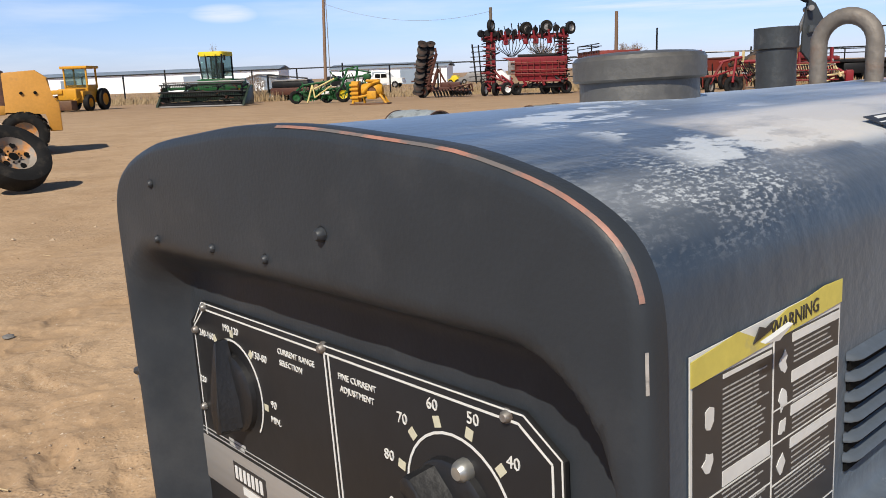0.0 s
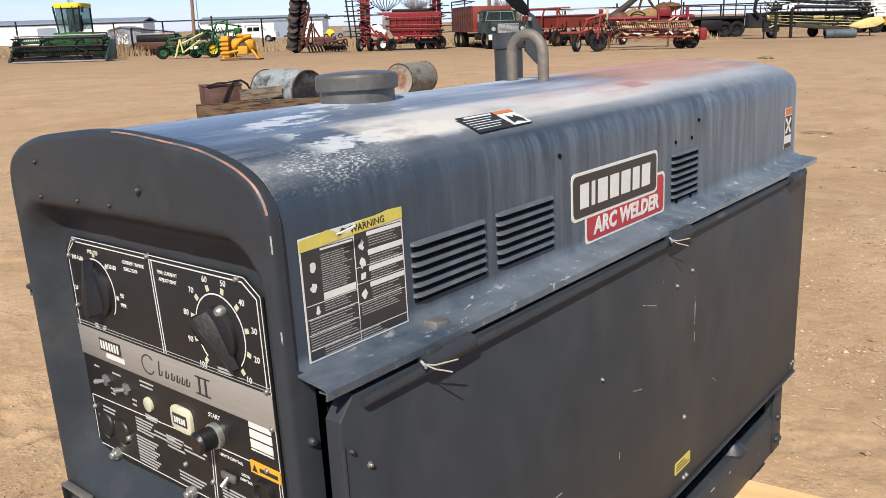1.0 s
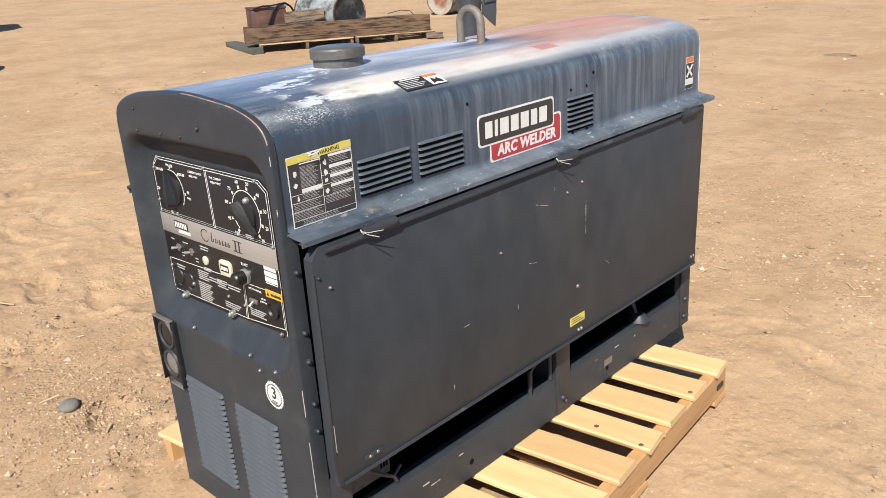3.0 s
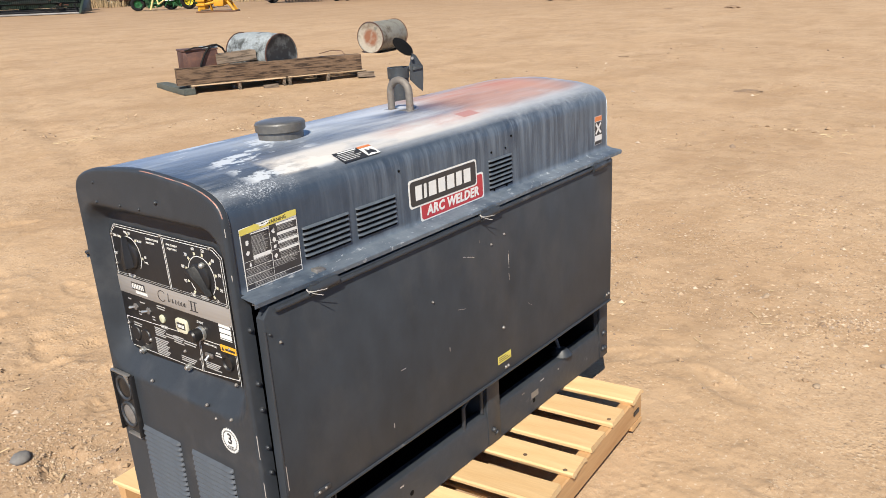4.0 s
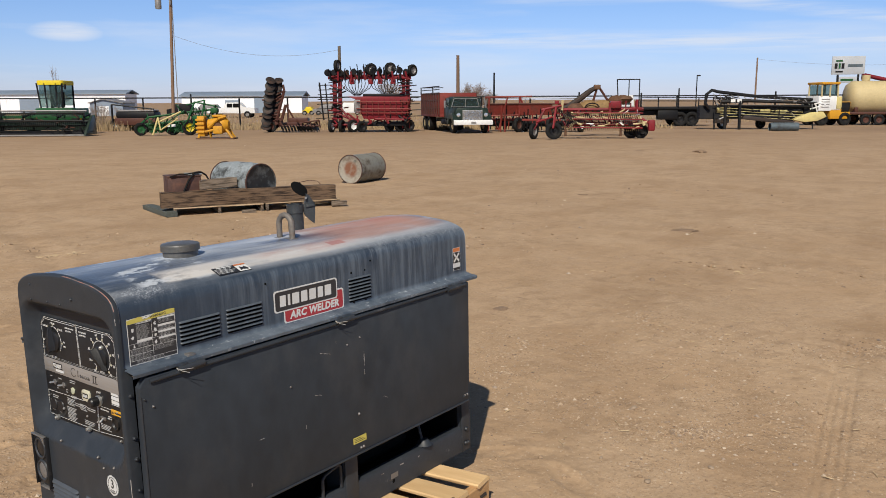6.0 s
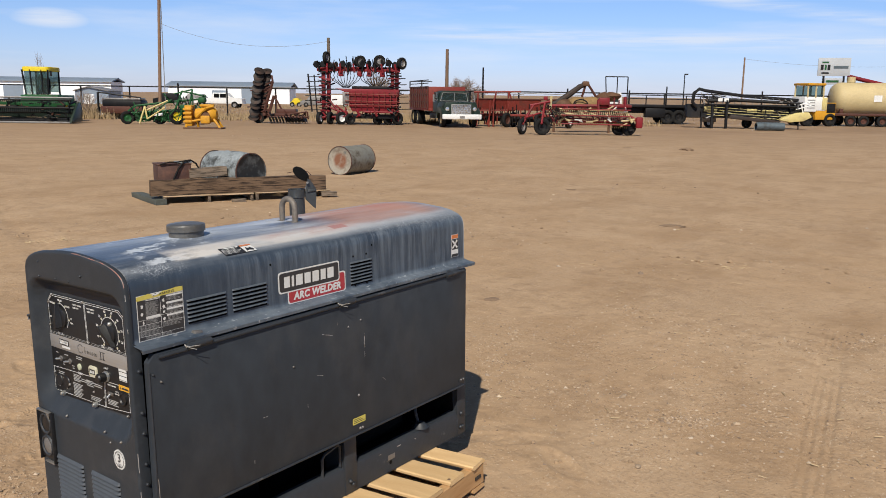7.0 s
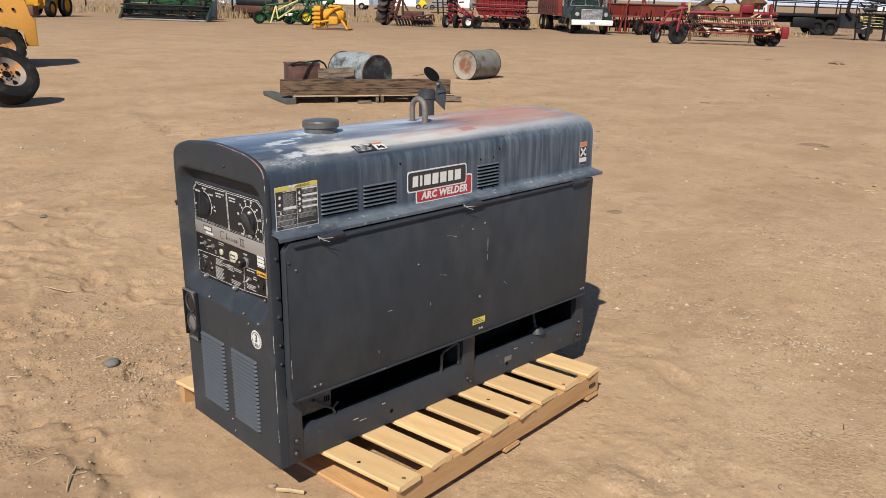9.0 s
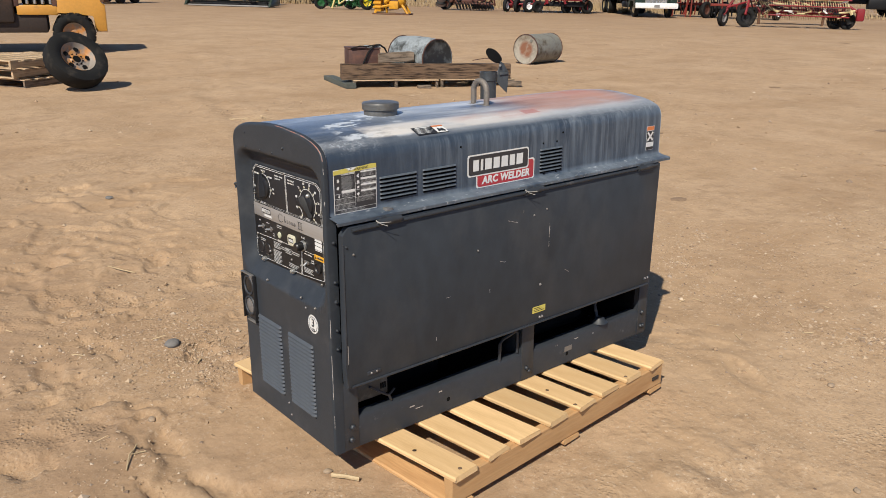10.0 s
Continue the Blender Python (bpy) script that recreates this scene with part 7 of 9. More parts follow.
POLE_WOOD = wood("pole_wood", (0.20, 0.125, 0.08), (0.11, 0.07, 0.05), (4, 4, 0.3))
DRY_GRASS = material("dry_grass", (0.33, 0.24, 0.135), 0.9, spread=0.25, scale=2)
TWIG = material("twig", (0.24, 0.18, 0.14), 0.9, spread=0.2, scale=4)


def glass_material(name, color):
    m = bpy.data.materials.new(name)
    m.use_nodes = True
    b = m.node_tree.nodes["Principled BSDF"]
    b.inputs["Base Color"].default_value, b.inputs["Roughness"].default_value = (*color, 1), 0.06
    b.inputs["Transmission Weight"].default_value = 0.9
    b.inputs["IOR"].default_value = 1.12
    return m


GLASS = glass_material("cab_glass", (0.22, 0.32, 0.31))
OUT = frame_of((0, 0, 0), (1, 0, 0), (0, 0, 1))


def bars(name, parent, mat, lines, r=0.03, label="", seg=6):
    """Straight bars, each a part of its own."""
    for ln in lines:
        a, b = ln[0], ln[1]
        bm = bmesh.new()
        rod(bm, a, b, ln[2] if len(ln) > 2 else r, None, seg)
        part(name, bm, mat, parent, label)


def block(name, parent, mat, *size, bevel=0.02, label=""):
    bm = bmesh.new()
    box(bm, *size, bevel)
    return part(name, bm, mat, parent, label)


def wheel_at(parent, x, y, r, w, rim_mat, turn=0, name="wheel", z=None):
    return build_wheel(parent, Matrix.Translation((x, y, r if z is None else z)) @ Matrix.Rotation(radians(turn), 4, "Z") @ OUT, r, w, rim_mat, 0, name, 20)


DISC_STEEL = paint("disc_steel", (0.030, 0.022, 0.018), stain=(0.075, 0.036, 0.024))


def disc_mesh(r, mat, name="disc_blade"):
    bm = bmesh.new()
    lathe(bm, [(0.04, 0.03), (r * 0.5, 0.045), (r, 0.0), (r, -0.006), (r * 0.5, 0.035), (0.04, 0.02)], 16)
    return mesh_of(name, bm, mat)


# swather with a wide header
def build_swather():
    t = thing("swather", yard(-21.75, 43.0, 2), "green swather with yellow roof and wide draper header", "swather")
    W = 2.5
    block("cutter_bar", t, BLACK, -W, W, -0.55, -0.35, 0.10, 0.20)
    block("draper_back", t, DARK_GREEN, -W, W, 0.45, 0.52, 0.30, 0.85, label="dusty dark header back")
    block("draper_deck", t, BLACK, -W, W, -0.4, 0.5, 0.20, 0.28)
    block("header_beam", t, GREEN, -W, W, 0.35, 0.5, 0.92, 1.08)
    for x in (-W, W - 0.12):
        bm = bmesh.new()
        prism(bm, [(-0.9, 0.05), (-0.75, 0.25), (-0.2, 0.75), (0.15, 1.10), (0.5, 1.0), (0.55, 0.1)], 0.12, frame_of((x, 0, 0), (0, 1, 0), (0, 0, 1)), 0.02)
        part("end_shield", bm, DARK_GREEN, t)
    for k, (y, z) in enumerate(((-0.55, 1.20), (-0.20, 1.32), (-0.75, 0.80), (-0.45, 0.55), (-0.10, 0.72))):
        bm = bmesh.new()
        rod(bm, (-W + 0.15, y, z), (W - 0.15, y, z), 0.045, None, 6)
        bat = part("reel_bat", bm, BLACK if k != 1 else STEEL, t)
        bm = bmesh.new()
        n = 44
        for i in range(n):
            x = -W + 0.3 + (2 * W - 0.6) * i / (n - 1)
            box(bm, x - 0.012, x + 0.012, y - 0.012, y + 0.012, z - 0.22, z)
        tagged(part("reel_tine", bm, BLACK if k % 2 else DARK_GREEN, bat), kind="stuff")
    for x in (-W + 0.25, -0.9, 0.9, W - 0.25):
        bars("reel_arm", t, BLACK, [((x, -0.4, 0.95), (x, -0.55, 1.2)), ((x, -0.4, 0.95), (x, -0.75, 0.8)), ((x, -0.4, 0.95), (x, -0.2, 1.32)), ((x, -0.4, 0.95), (x, -0.45, 0.55))], 0.035)
        bars("reel_support", t, BLACK, [((x, -0.4, 0.98), (x, 0.45, 1.15))], 0.05)
    rng = random.Random(31)
    for k in range(34):
        x, z = rng.uniform(-W + 0.2, W - 0.2), rng.uniform(0.2, 1.1)
        bars("reel_link", t, BLACK if k % 4 else RUST, [((x, rng.uniform(-0.85, -0.5), z), (x + rng.uniform(-0.5, 0.5), rng.uniform(-0.85, -0.4), z + rng.uniform(-0.1, 0.2)), rng.uniform(0.02, 0.05))])
    block("reel_drive", t, BLACK, -0.9, 0.9, -0.7, -0.3, 0.55, 0.70)
    block("front_skid", t, STEEL, -W + 0.1, W - 0.1, -0.75, -0.6, 0.02, 0.10)
    block("body", t, GREEN, -1.0, 1.0, 1.2, 3.4, 0.75, 1.45, bevel=0.05)
    block("cab_floor", t, GREEN, -0.80, 0.55, 1.25, 2.7, 1.30, 1.48)
    for x, lean in ((-0.74, -0.06), (-0.38, 0), (0.22, 0), (0.50, 0.06)):
        bars("cab_post", t, BLACK, [((x - lean * 0.5, 1.30, 1.45), (x + lean, 1.18, 2.78))], 0.045)
    for x in (-0.74, 0.50):
        bars("cab_post", t, BLACK, [((x, 2.65, 1.45), (x, 2.65, 2.78))], 0.05)
    for x0, x1 in ((-0.71, -0.41), (-0.35, 0.19), (0.25, 0.47)):
        bm = bmesh.new()
        box(bm, x0, x1, 1.22, 1.235, 1.5, 2.75)
        part("cab_window", bm, GLASS, t)
    bm = bmesh.new()
    box(bm, -0.72, 0.48, 2.64, 2.655, 1.6, 2.75)
    part("cab_window", bm, GLASS, t)
    bm = bmesh.new()
    prism(bm, rounded(1.44, 1.6, 0.2, 3), 0.24, Matrix.Translation((-0.12, 1.95, 2.70)), 0.07)
    part("cab_roof", bm, YELLOW, t, "bright yellow cab roof")
    bm = bmesh.new()
    box(bm, -0.38, 0.14, 1.9, 2.4, 1.5, 1.75, 0.05)
    box(bm, -0.38, 0.14, 2.3, 2.42, 1.7, 2.35, 0.05)
    part("seat", bm, BLACK, t)
    bars("steering_column", t, BLACK, [((-0.15, 1.5, 1.48), (-0.15, 1.7, 2.0))], 0.05)
    for x in (-1.35, 1.15):
        wheel_at(t, x, 1.6, 0.62, 0.4, YELLOW, 90)
    bars("mirror_arm", t, BLACK, [((0.52, 1.25, 2.6), (0.75, 1.15, 2.62)), ((0.73, 1.15, 2.45), (0.73, 1.15, 2.72), 0.06)], 0.02)


build_swather()


# green side rake with spoked wheels
def build_green_rake():
    t = thing("hay_rake", yard(-14.9, 43.2), "green hay rake with tangled tubular frame and tines", "hay rake", "hay rakes")
    rng = random.Random(3)
    bars("frame_tube", t, GREEN, [((-1.9, 0, 0.55), (1.9, 0.5, 0.85), 0.07), ((-1.6, 0.6, 0.95), (1.8, 0.8, 1.35), 0.06), ((-1.9, 0, 0.55), (-1.6, 0.6, 0.95), 0.05), ((1.9, 0.5, 0.85), (1.8, 0.8, 1.35), 0.05),
                                  ((0.6, 0.3, 0.7), (0.9, 0.7, 1.75), 0.05), ((0.9, 0.7, 1.75), (2.2, 0.6, 1.5), 0.05), ((-0.6, 0.2, 0.6), (0.4, 0.5, 1.3), 0.04), ((1.3, 0.5, 0.8), (1.4, 0.9, 1.85), 0.05), ((1.4, 0.9, 1.85), (0.4, 0.9, 1.6), 0.04)])
    bars("drawbar", t, PALE_YELLOW, [((-1.0, -0.5, 0.05), (-0.75, -0.3, 0.95), 0.05), ((-0.75, -0.3, 0.95), (-0.6, -0.45, 0.3), 0.04), ((-0.6, -0.45, 0.75), (0.4, -0.1, 1.25), 0.045), ((-0.6, -0.45, 0.3), (0.3, -0.3, 0.9), 0.04)])
    for x, y, r in ((-1.75, -0.2, 0.34), (0.75, 0.2, 0.42), (1.5, 0.6, 0.45), (-0.2, 0.3, 0.38)):
        w = wheel_at(t, x, y, r, 0.16, YELLOW if x == 0.75 else GREEN, 30)
    for k in range(9):
        x = -1.6 + k * 0.4
        bm = bmesh.new()
        bmesh.ops.create_cone(bm, segments=14, radius1=0.28, radius2=0.28, depth=0.03, cap_ends=True, matrix=pose(x, 0.1 + 0.05 * k, 0.42, 90, 0, 30))
        part("tine_reel", bm, GREEN if k % 3 else BLACK, t)
        bars("tine_bar", t, GREEN, [((x, -0.25 + 0.04 * k, 0.12), (x + 0.25, 0.1, 0.78), 0.025), ((x, -0.1, 0.78), (x + 0.35, 0.2, 0.2), 0.02)])
    for k in range(46):
        x, y, z = rng.uniform(-1.8, 1.8), rng.uniform(-0.3, 0.7), rng.uniform(0.15, 0.75)
        bars("tine_bar", t, GREEN if k % 3 else BLACK, [((x, y, z), (x + rng.uniform(-0.45, 0.45), y + rng.uniform(-0.2, 0.2), z + rng.uniform(-0.1, 0.55)), rng.uniform(0.015, 0.035))], seg=5)
    for k in range(10):
        x = 0.3 + 0.2 * k
        bars("hose", t, BLACK if k % 2 else GREEN, [((x, 0.6, rng.uniform(0.9, 1.2)), (x + rng.uniform(-0.4, 0.4), 0.5, rng.uniform(1.3, 1.75)), 0.03)], seg=5)
    block("gear_case", t, GREEN, 0.9, 1.7, 0.2, 0.7, 0.55, 1.05, bevel=0.08)
    block("seat_pan", t, GREEN, 1.8, 2.2, 0.4, 0.8, 1.15, 1.45, bevel=0.1)
    block("white_tag", t, WHITE, -0.35, 0.1, -0.12, -0.1, 0.45, 0.60)


build_green_rake()


def build_black_mower():
    t = thing("mower_conditioner", yard(-20.3, 51.5), "black and rusty red mower parked by the fence", "mower")
    block("deck", t, BLACK, -1.2, 1.3, 0, 1.2, 0.75, 1.20, bevel=0.12)
    block("hood", t, STEEL, -1.1, 1.2, 0.1, 1.1, 1.20, 1.32, bevel=0.05)
    block("skirt", t, RUST, -1.25, 1.35, -0.1, 0.05, 0.35, 0.80, bevel=0.05)
    wheel_at(t, -1.3, 0.2, 0.38, 0.2, WHITE)
    wheel_at(t, 1.3, 0.3, 0.38, 0.2, BLACK)
    bars("frame_tube", t, BLACK, [((-1.4, 0, 0.35), (-1.4, 0, 1.65), 0.07), ((-1.4, 0, 1.65), (1.2, 0.2, 1.35), 0.05)])


build_black_mower()


def build_yellow_mixer():
    t = thing("engine_unit", yard(-11.35, 38.6), "bright yellow horizontal engine unit on legs", "engine")
    bm = bmesh.new()
    lathe(bm, [(0, -0.60), (0.26, -0.58), (0.30, -0.45), (0.30, -0.30), (0.37, -0.28), (0.38, 0.10), (0.33, 0.28), (0.20, 0.40), (0, 0.42)], 22, frame_of((0.25, 0, 0.66), (0, 0, 1), (0, -1, 0)))
    part("drum", bm, GOLD, t)
    for k in range(4):
        block("fin", t, GOLD, -0.85, -0.45, -0.35, 0.35, 0.28 + 0.19 * k, 0.38 + 0.19 * k, bevel=0.02)
    block("head", t, GOLD, -0.80, -0.45, -0.28, 0.28, 0.12, 1.08, bevel=0.04)
    block("top_cover", t, GOLD, -0.1, 0.5, -0.25, 0.25, 1.02, 1.14, bevel=0.05)
    bars("leg", t, GOLD, [((0.55, -0.2, 0.45), (0.88, -0.3, 0.0), 0.06), ((0.6, 0.2, 0.45), (0.85, 0.3, 0.0), 0.06), ((-0.7, -0.25, 0.2), (-0.75, -0.35, 0.0), 0.06), ((-0.3, 0.1, 0.3), (-0.3, 0.2, 0.0), 0.06)])
    bars("intake_pipe", t, GOLD, [((-0.2, -0.42, 0.55), (0.25, -0.42, 0.95), 0.07), ((0.25, -0.42, 0.95), (0.55, -0.2, 1.05), 0.07), ((-0.4, -0.4, 0.35), (0.1, -0.4, 0.45), 0.06)])
    block("side_case", t, GOLD, 0.0, 0.45, -0.52, -0.3, 0.25, 0.62, bevel=0.06)
    block("skid", t, BROWN, -0.85, 0.95, -0.45, 0.35, 0.0, 0.07)
    bm = bmesh.new()
    lathe(bm, [(0, 0.0), (0.16, 0.0), (0.2, 0.05)], 16, frame_of((0.25, -0.44, 0.62), (1, 0, 0), (0, 0, 1)))
    part("cover_plate", bm, BROWN, t)


build_yellow_mixer()


# folded disk harrow
def build_disk_harrow():
    t = thing("disk_harrow", yard(-9.9, 47.4) @ Matrix.Diagonal((1.0, 1.0, 0.93, 1.0)), "rusty disk harrow with one wing folded upright", "disk harrow")
    blade = disc_mesh(0.30, DISC_STEEL)
    small = disc_mesh(0.25, BLACK)
    for row, (x0, x1, y) in enumerate(((-0.82, -0.42, 0.0), (-0.70, -0.34, 0.5))):
        for k in range(17):
            f = k / 16
            piece("disc_blade", small if k % 2 else blade, t, Matrix.Translation((x0 + (x1 - x0) * f - (0.30 if row == 0 else 0.05), y, 0.35 + 2.85 * f)) @ Matrix.Rotation(radians(14 + 16 * (k % 3) - 22 * row), 4, "Y") @ Matrix.Rotation(radians(38 + 11 * (k % 4)), 4, "X"))
        bars("gang_axle", t, RUST, [((x0 - 0.35, y, 0.3), (x1 - 0.35, y, 3.25), 0.05)])
    bars("wing_beam", t, RUST, [((-0.65, 0.3, 0.4), (-0.05, 0.4, 2.6), 0.10), ((-0.35, 0.3, 0.4), (0.05, 0.2, 1.7), 0.09), ((-1.5, 0.1, 1.0), (-0.45, 0.3, 1.1), 0.06), ((-1.3, 0.1, 2.0), (-0.2, 0.35, 2.1), 0.06), ((-0.05, 0.4, 2.6), (-0.1, 0.4, 2.95), 0.06),
                                ((0.05, 0.2, 1.7), (0.6, 0.3, 0.6), 0.06), ((0.18, 0.2, 0.6), (0.18, 0.2, 1.75), 0.04)])
    block("frame_box", t, RUST, -0.6, 1.0, 0.0, 0.5, 0.45, 0.62)
    block("frame_box", t, RUST, 0.2, 1.3, 0.2, 0.9, 0.55, 0.90, bevel=0.05)
    for k in range(12):
        piece("disc_blade", small, t, Matrix.Translation((-0.1 + k * 0.175, -0.3 + 0.02 * k, 0.27)) @ Matrix.Rotation(radians(70), 4, "Y"))
        piece("disc_blade", small, t, Matrix.Translation((0.7 + k * 0.10, 0.6, 0.27)) @ Matrix.Rotation(radians(65), 4, "Y"))
    bars("gang_axle", t, RUST, [((-0.2, -0.3, 0.42), (2.0, -0.1, 0.42), 0.05), ((1.0, 0, 0.6), (2.0, -0.1, 0.75), 0.05), ((2.0, -0.1, 0.75), (2.05, 0, 0.3), 0.05), ((1.5, 0, 0.7), (1.5, 0, 0.3), 0.05)])
    wheel_at(t, -0.9, 0.3, 0.36, 0.2, RUST)
    rng = random.Random(14)
    for k in range(26):
        x, z = rng.uniform(-0.5, 1.9), rng.uniform(0.2, 0.6)
        bars("brace", t, RUST if k % 3 else BLACK, [((x, rng.uniform(-0.4, 0.5), z), (x + rng.uniform(-0.4, 0.4), rng.uniform(-0.4, 0.5), z + rng.uniform(0.0, 0.4)), rng.uniform(0.03, 0.06))], seg=5)
    for k in range(8):
        z = 0.7 + 0.24 * k
        bars("brace", t, RUST, [((-0.75 + 0.05 * k, 0.2, z), (-0.30 + 0.04 * k, 0.35, z + rng.uniform(-0.1, 0.25)), 0.04)], seg=5)


build_disk_harrow()


# folded air seeder, the tallest thing of the row
def build_air_seeder():
    t = thing("air_seeder", yard(-4.85, 47.6), "tall red folded air seeder with black hoses and tyres", "air seeder")
    for x in (-2.15, -1.85, 1.85, 2.1):
        block("mast", t, RED, x - 0.11, x + 0.11, 0.1, 0.35, 0.2, 3.55 if abs(x) > 2 else 3.1)
    block("toolbar", t, RED, -2.5, 2.3, 0.0, 0.2, 3.02, 3.18)
    block("toolbar", t, RED, -2.4, 2.2, 0.5, 0.7, 3.15, 3.30)
    for x in (-1.1, 0.0, 0.55, 1.3):
        block("shank_mount", t, RED, x - 0.16, x + 0.10, -0.1, 0.4, 2.74, 3.02, bevel=0.04)
    rng = random.Random(8)
    for k in range(26):
        x = -2.5 + k * 0.188
        h = rng.uniform(0.35, 0.75)
        bm = bmesh.new()
        tube(bm, [(x, 0.1, 3.15), (x + 0.05, -0.1, 3.15 + h * 0.6), (x + rng.uniform(-0.1, 0.1), -0.05 + rng.uniform(-0.2, 0.2), 3.15 + h)], 0.028, 5)
        part("shank", bm, BLACK, t)
        if k % 2 == 0:
            bm = bmesh.new()
            lathe(bm, [(0, 0.04), (0.15, 0.04), (0.20, 0.0), (0.15, -0.04), (0, -0.04)], 12, Matrix.Translation((x, -0.1, 3.15 + h * 0.55)) @ Matrix.Rotation(radians(90), 4, "X") @ Matrix.Rotation(radians(rng.uniform(-50, 50)), 4, "Y"))
            part("packer_wheel", bm, BLACK, t)
    for x, z, turn in ((-1.92, 3.78, 70), (0.02, 3.58, 30), (1.12, 3.62, 22), (2.40, 3.50, 50)):
        wheel_at(t, x, -0.1, 0.34, 0.2, STEEL, turn, z=z)
    # seed box
    bm = bmesh.new()
    prism(bm, [(-1.45, 2.05), (2.25, 2.02), (2.2, 1.55), (1.9, 0.75), (-0.45, 0.75), (-0.85, 1.55), (-0.9, 1.9)], 1.1, Matrix.Translation((0, 0.9, 0)) @ OUT, 0.03)
    part("seed_box", bm, RED, t, "faded red seed hopper")
    bm = bmesh.new()
    box(bm, -0.5, 1.9, 0.0, 0.8, 2.02, 2.20, 0.05)
    part("box_lid", bm, BLACK, t)
    block("grey_door", t, STEEL, -1.0, -0.6, -0.28, -0.22, 1.15, 1.85)
    for z in (1.15, 1.35, 1.75):
        bars("rail", t, DULL_RED, [((-0.85, -0.35, z), (2.2, -0.35, z - 0.03), 0.03)])
    for k in range(9):
        bars("rail_post", t, DULL_RED, [((-0.6 + k * 0.34, -0.33, 1.0), (-0.6 + k * 0.34, -0.33, 1.9), 0.025)])
    for c in (-0.85, 0.85):
        for k in range(10):
            q = -0.8 + 1.6 * k / 9
            bm = bmesh.new()
            tube(bm, [(c + q, 0.2, 3.02), (c + q * 1.12, 0.1, 2.78), (c + q * 0.95, 0.05, 2.52), (c + q * 0.5, 0.1, 2.30), (c + q * 0.2, 0.2, 2.10)], 0.022, 5)
            part("seed_hose", bm, BLACK, t)
    for k in range(8):
        z = 0.8 + 0.27 * k
        bars("harrow_bar", t, BLACK, [((-3.3 + 0.03 * k, 0.2, z), (-2.2, 0.3, z + 0.02), 0.028)])
    bars("harrow_bar", t, BLACK, [((-2.85, 0.25, 0.7), (-3.05, 0.25, 2.85), 0.05), ((-2.55, 0.25, 0.6), (-2.7, 0.25, 2.8), 0.04)])
    for k in range(6):
        bars("harrow_bar", t, BLACK, [((2.1, 0.2, 0.9 + 0.35 * k), (2.9 - 0.06 * k, 0.3, 0.92 + 0.35 * k), 0.028)])
    block("lower_frame", t, BLACK, -1.6, 2.0, -0.2, 0.6, 0.35, 0.6)
    for x, z in ((-2.3, 0.36), (-1.7, 0.36), (-1.05, 0.36), (-0.55, 0.32), (1.0, 0.32), (1.6, 0.30), (2.15, 0.36)):
        wheel_at(t, x, -0.45 if x < 0 else 0.1, z, 0.2, WHITE if x in (-1.05, -2.3) else BLACK, 75 if x < -1.5 else 40)
    bars("frame_arm", t, RED, [((-2.1, 0, 1.1), (-0.8, -0.3, 0.6), 0.07), ((-1.9, 0, 1.5), (-1.2, -0.3, 0.7), 0.06), ((-1.4, -0.3, 1.1), (-0.6, -0.3, 0.5), 0.06), ((-2.2, -0.3, 0.4), (-0.4, -0.4, 0.5), 0.06), ((0.2, -0.4, 0.75), (1.9, -0.4, 0.72), 0.06),
                              ((0.75, -0.4, 1.0), (1.0, -0.4, 0.5), 0.07), ((-0.2, -0.4, 0.9), (0.0, -0.4, 0.5), 0.07)])


    for side in (-2.0, 2.0):
        for k in range(16):
            z = 0.8 + 0.155 * k
            w = rng.uniform(0.25, 0.5)
            bars("coulter_arm", t, BLACK if k % 3 else RED, [((side - w, rng.uniform(-0.3, 0.1), z), (side + w * 0.8, rng.uniform(-0.3, 0.1), z + rng.uniform(-0.15, 0.2)), rng.uniform(0.025, 0.05))])
    for k in range(22):
        x = rng.uniform(-2.3, 2.2)
        bars("linkage", t, BLACK if k % 2 else RED, [((x, rng.uniform(-0.5, 0.0), rng.uniform(0.25, 0.6)), (x + rng.uniform(-0.5, 0.5), rng.uniform(-0.5, 0.0), rng.uniform(0.6, 1.1)), rng.uniform(0.03, 0.055))])
    for k in range(40):
        x, z = rng.uniform(-2.5, 2.3), rng.uniform(2.75, 3.3)
        bars("tine", t, (BLACK, RED, BLACK, RUST)[k % 4], [((x, rng.uniform(-0.3, 0.5), z), (x + rng.uniform(-0.18, 0.18), rng.uniform(-0.3, 0.5), z + rng.uniform(0.2, 0.5)), rng.uniform(0.02, 0.04))], seg=5)
    for k in range(24):
        x, z = rng.choice((-2.0, -1.6, 2.0)) + rng.uniform(-0.35, 0.35), rng.uniform(0.5, 2.6)
        bars("coulter_arm", t, BLACK if k % 2 else RUST, [((x, -0.3, z), (x + rng.uniform(-0.3, 0.3), 0.1, z + rng.uniform(-0.3, 0.3)), rng.uniform(0.025, 0.05))], seg=5)
    for k in range(12):
        x = -2.3 + 0.4 * k
        bars("spring", t, RED if k % 2 else BLACK, [((x, -0.15, 2.95), (x + rng.uniform(-0.12, 0.12), -0.2, 3.45), 0.06)])


build_air_seeder()


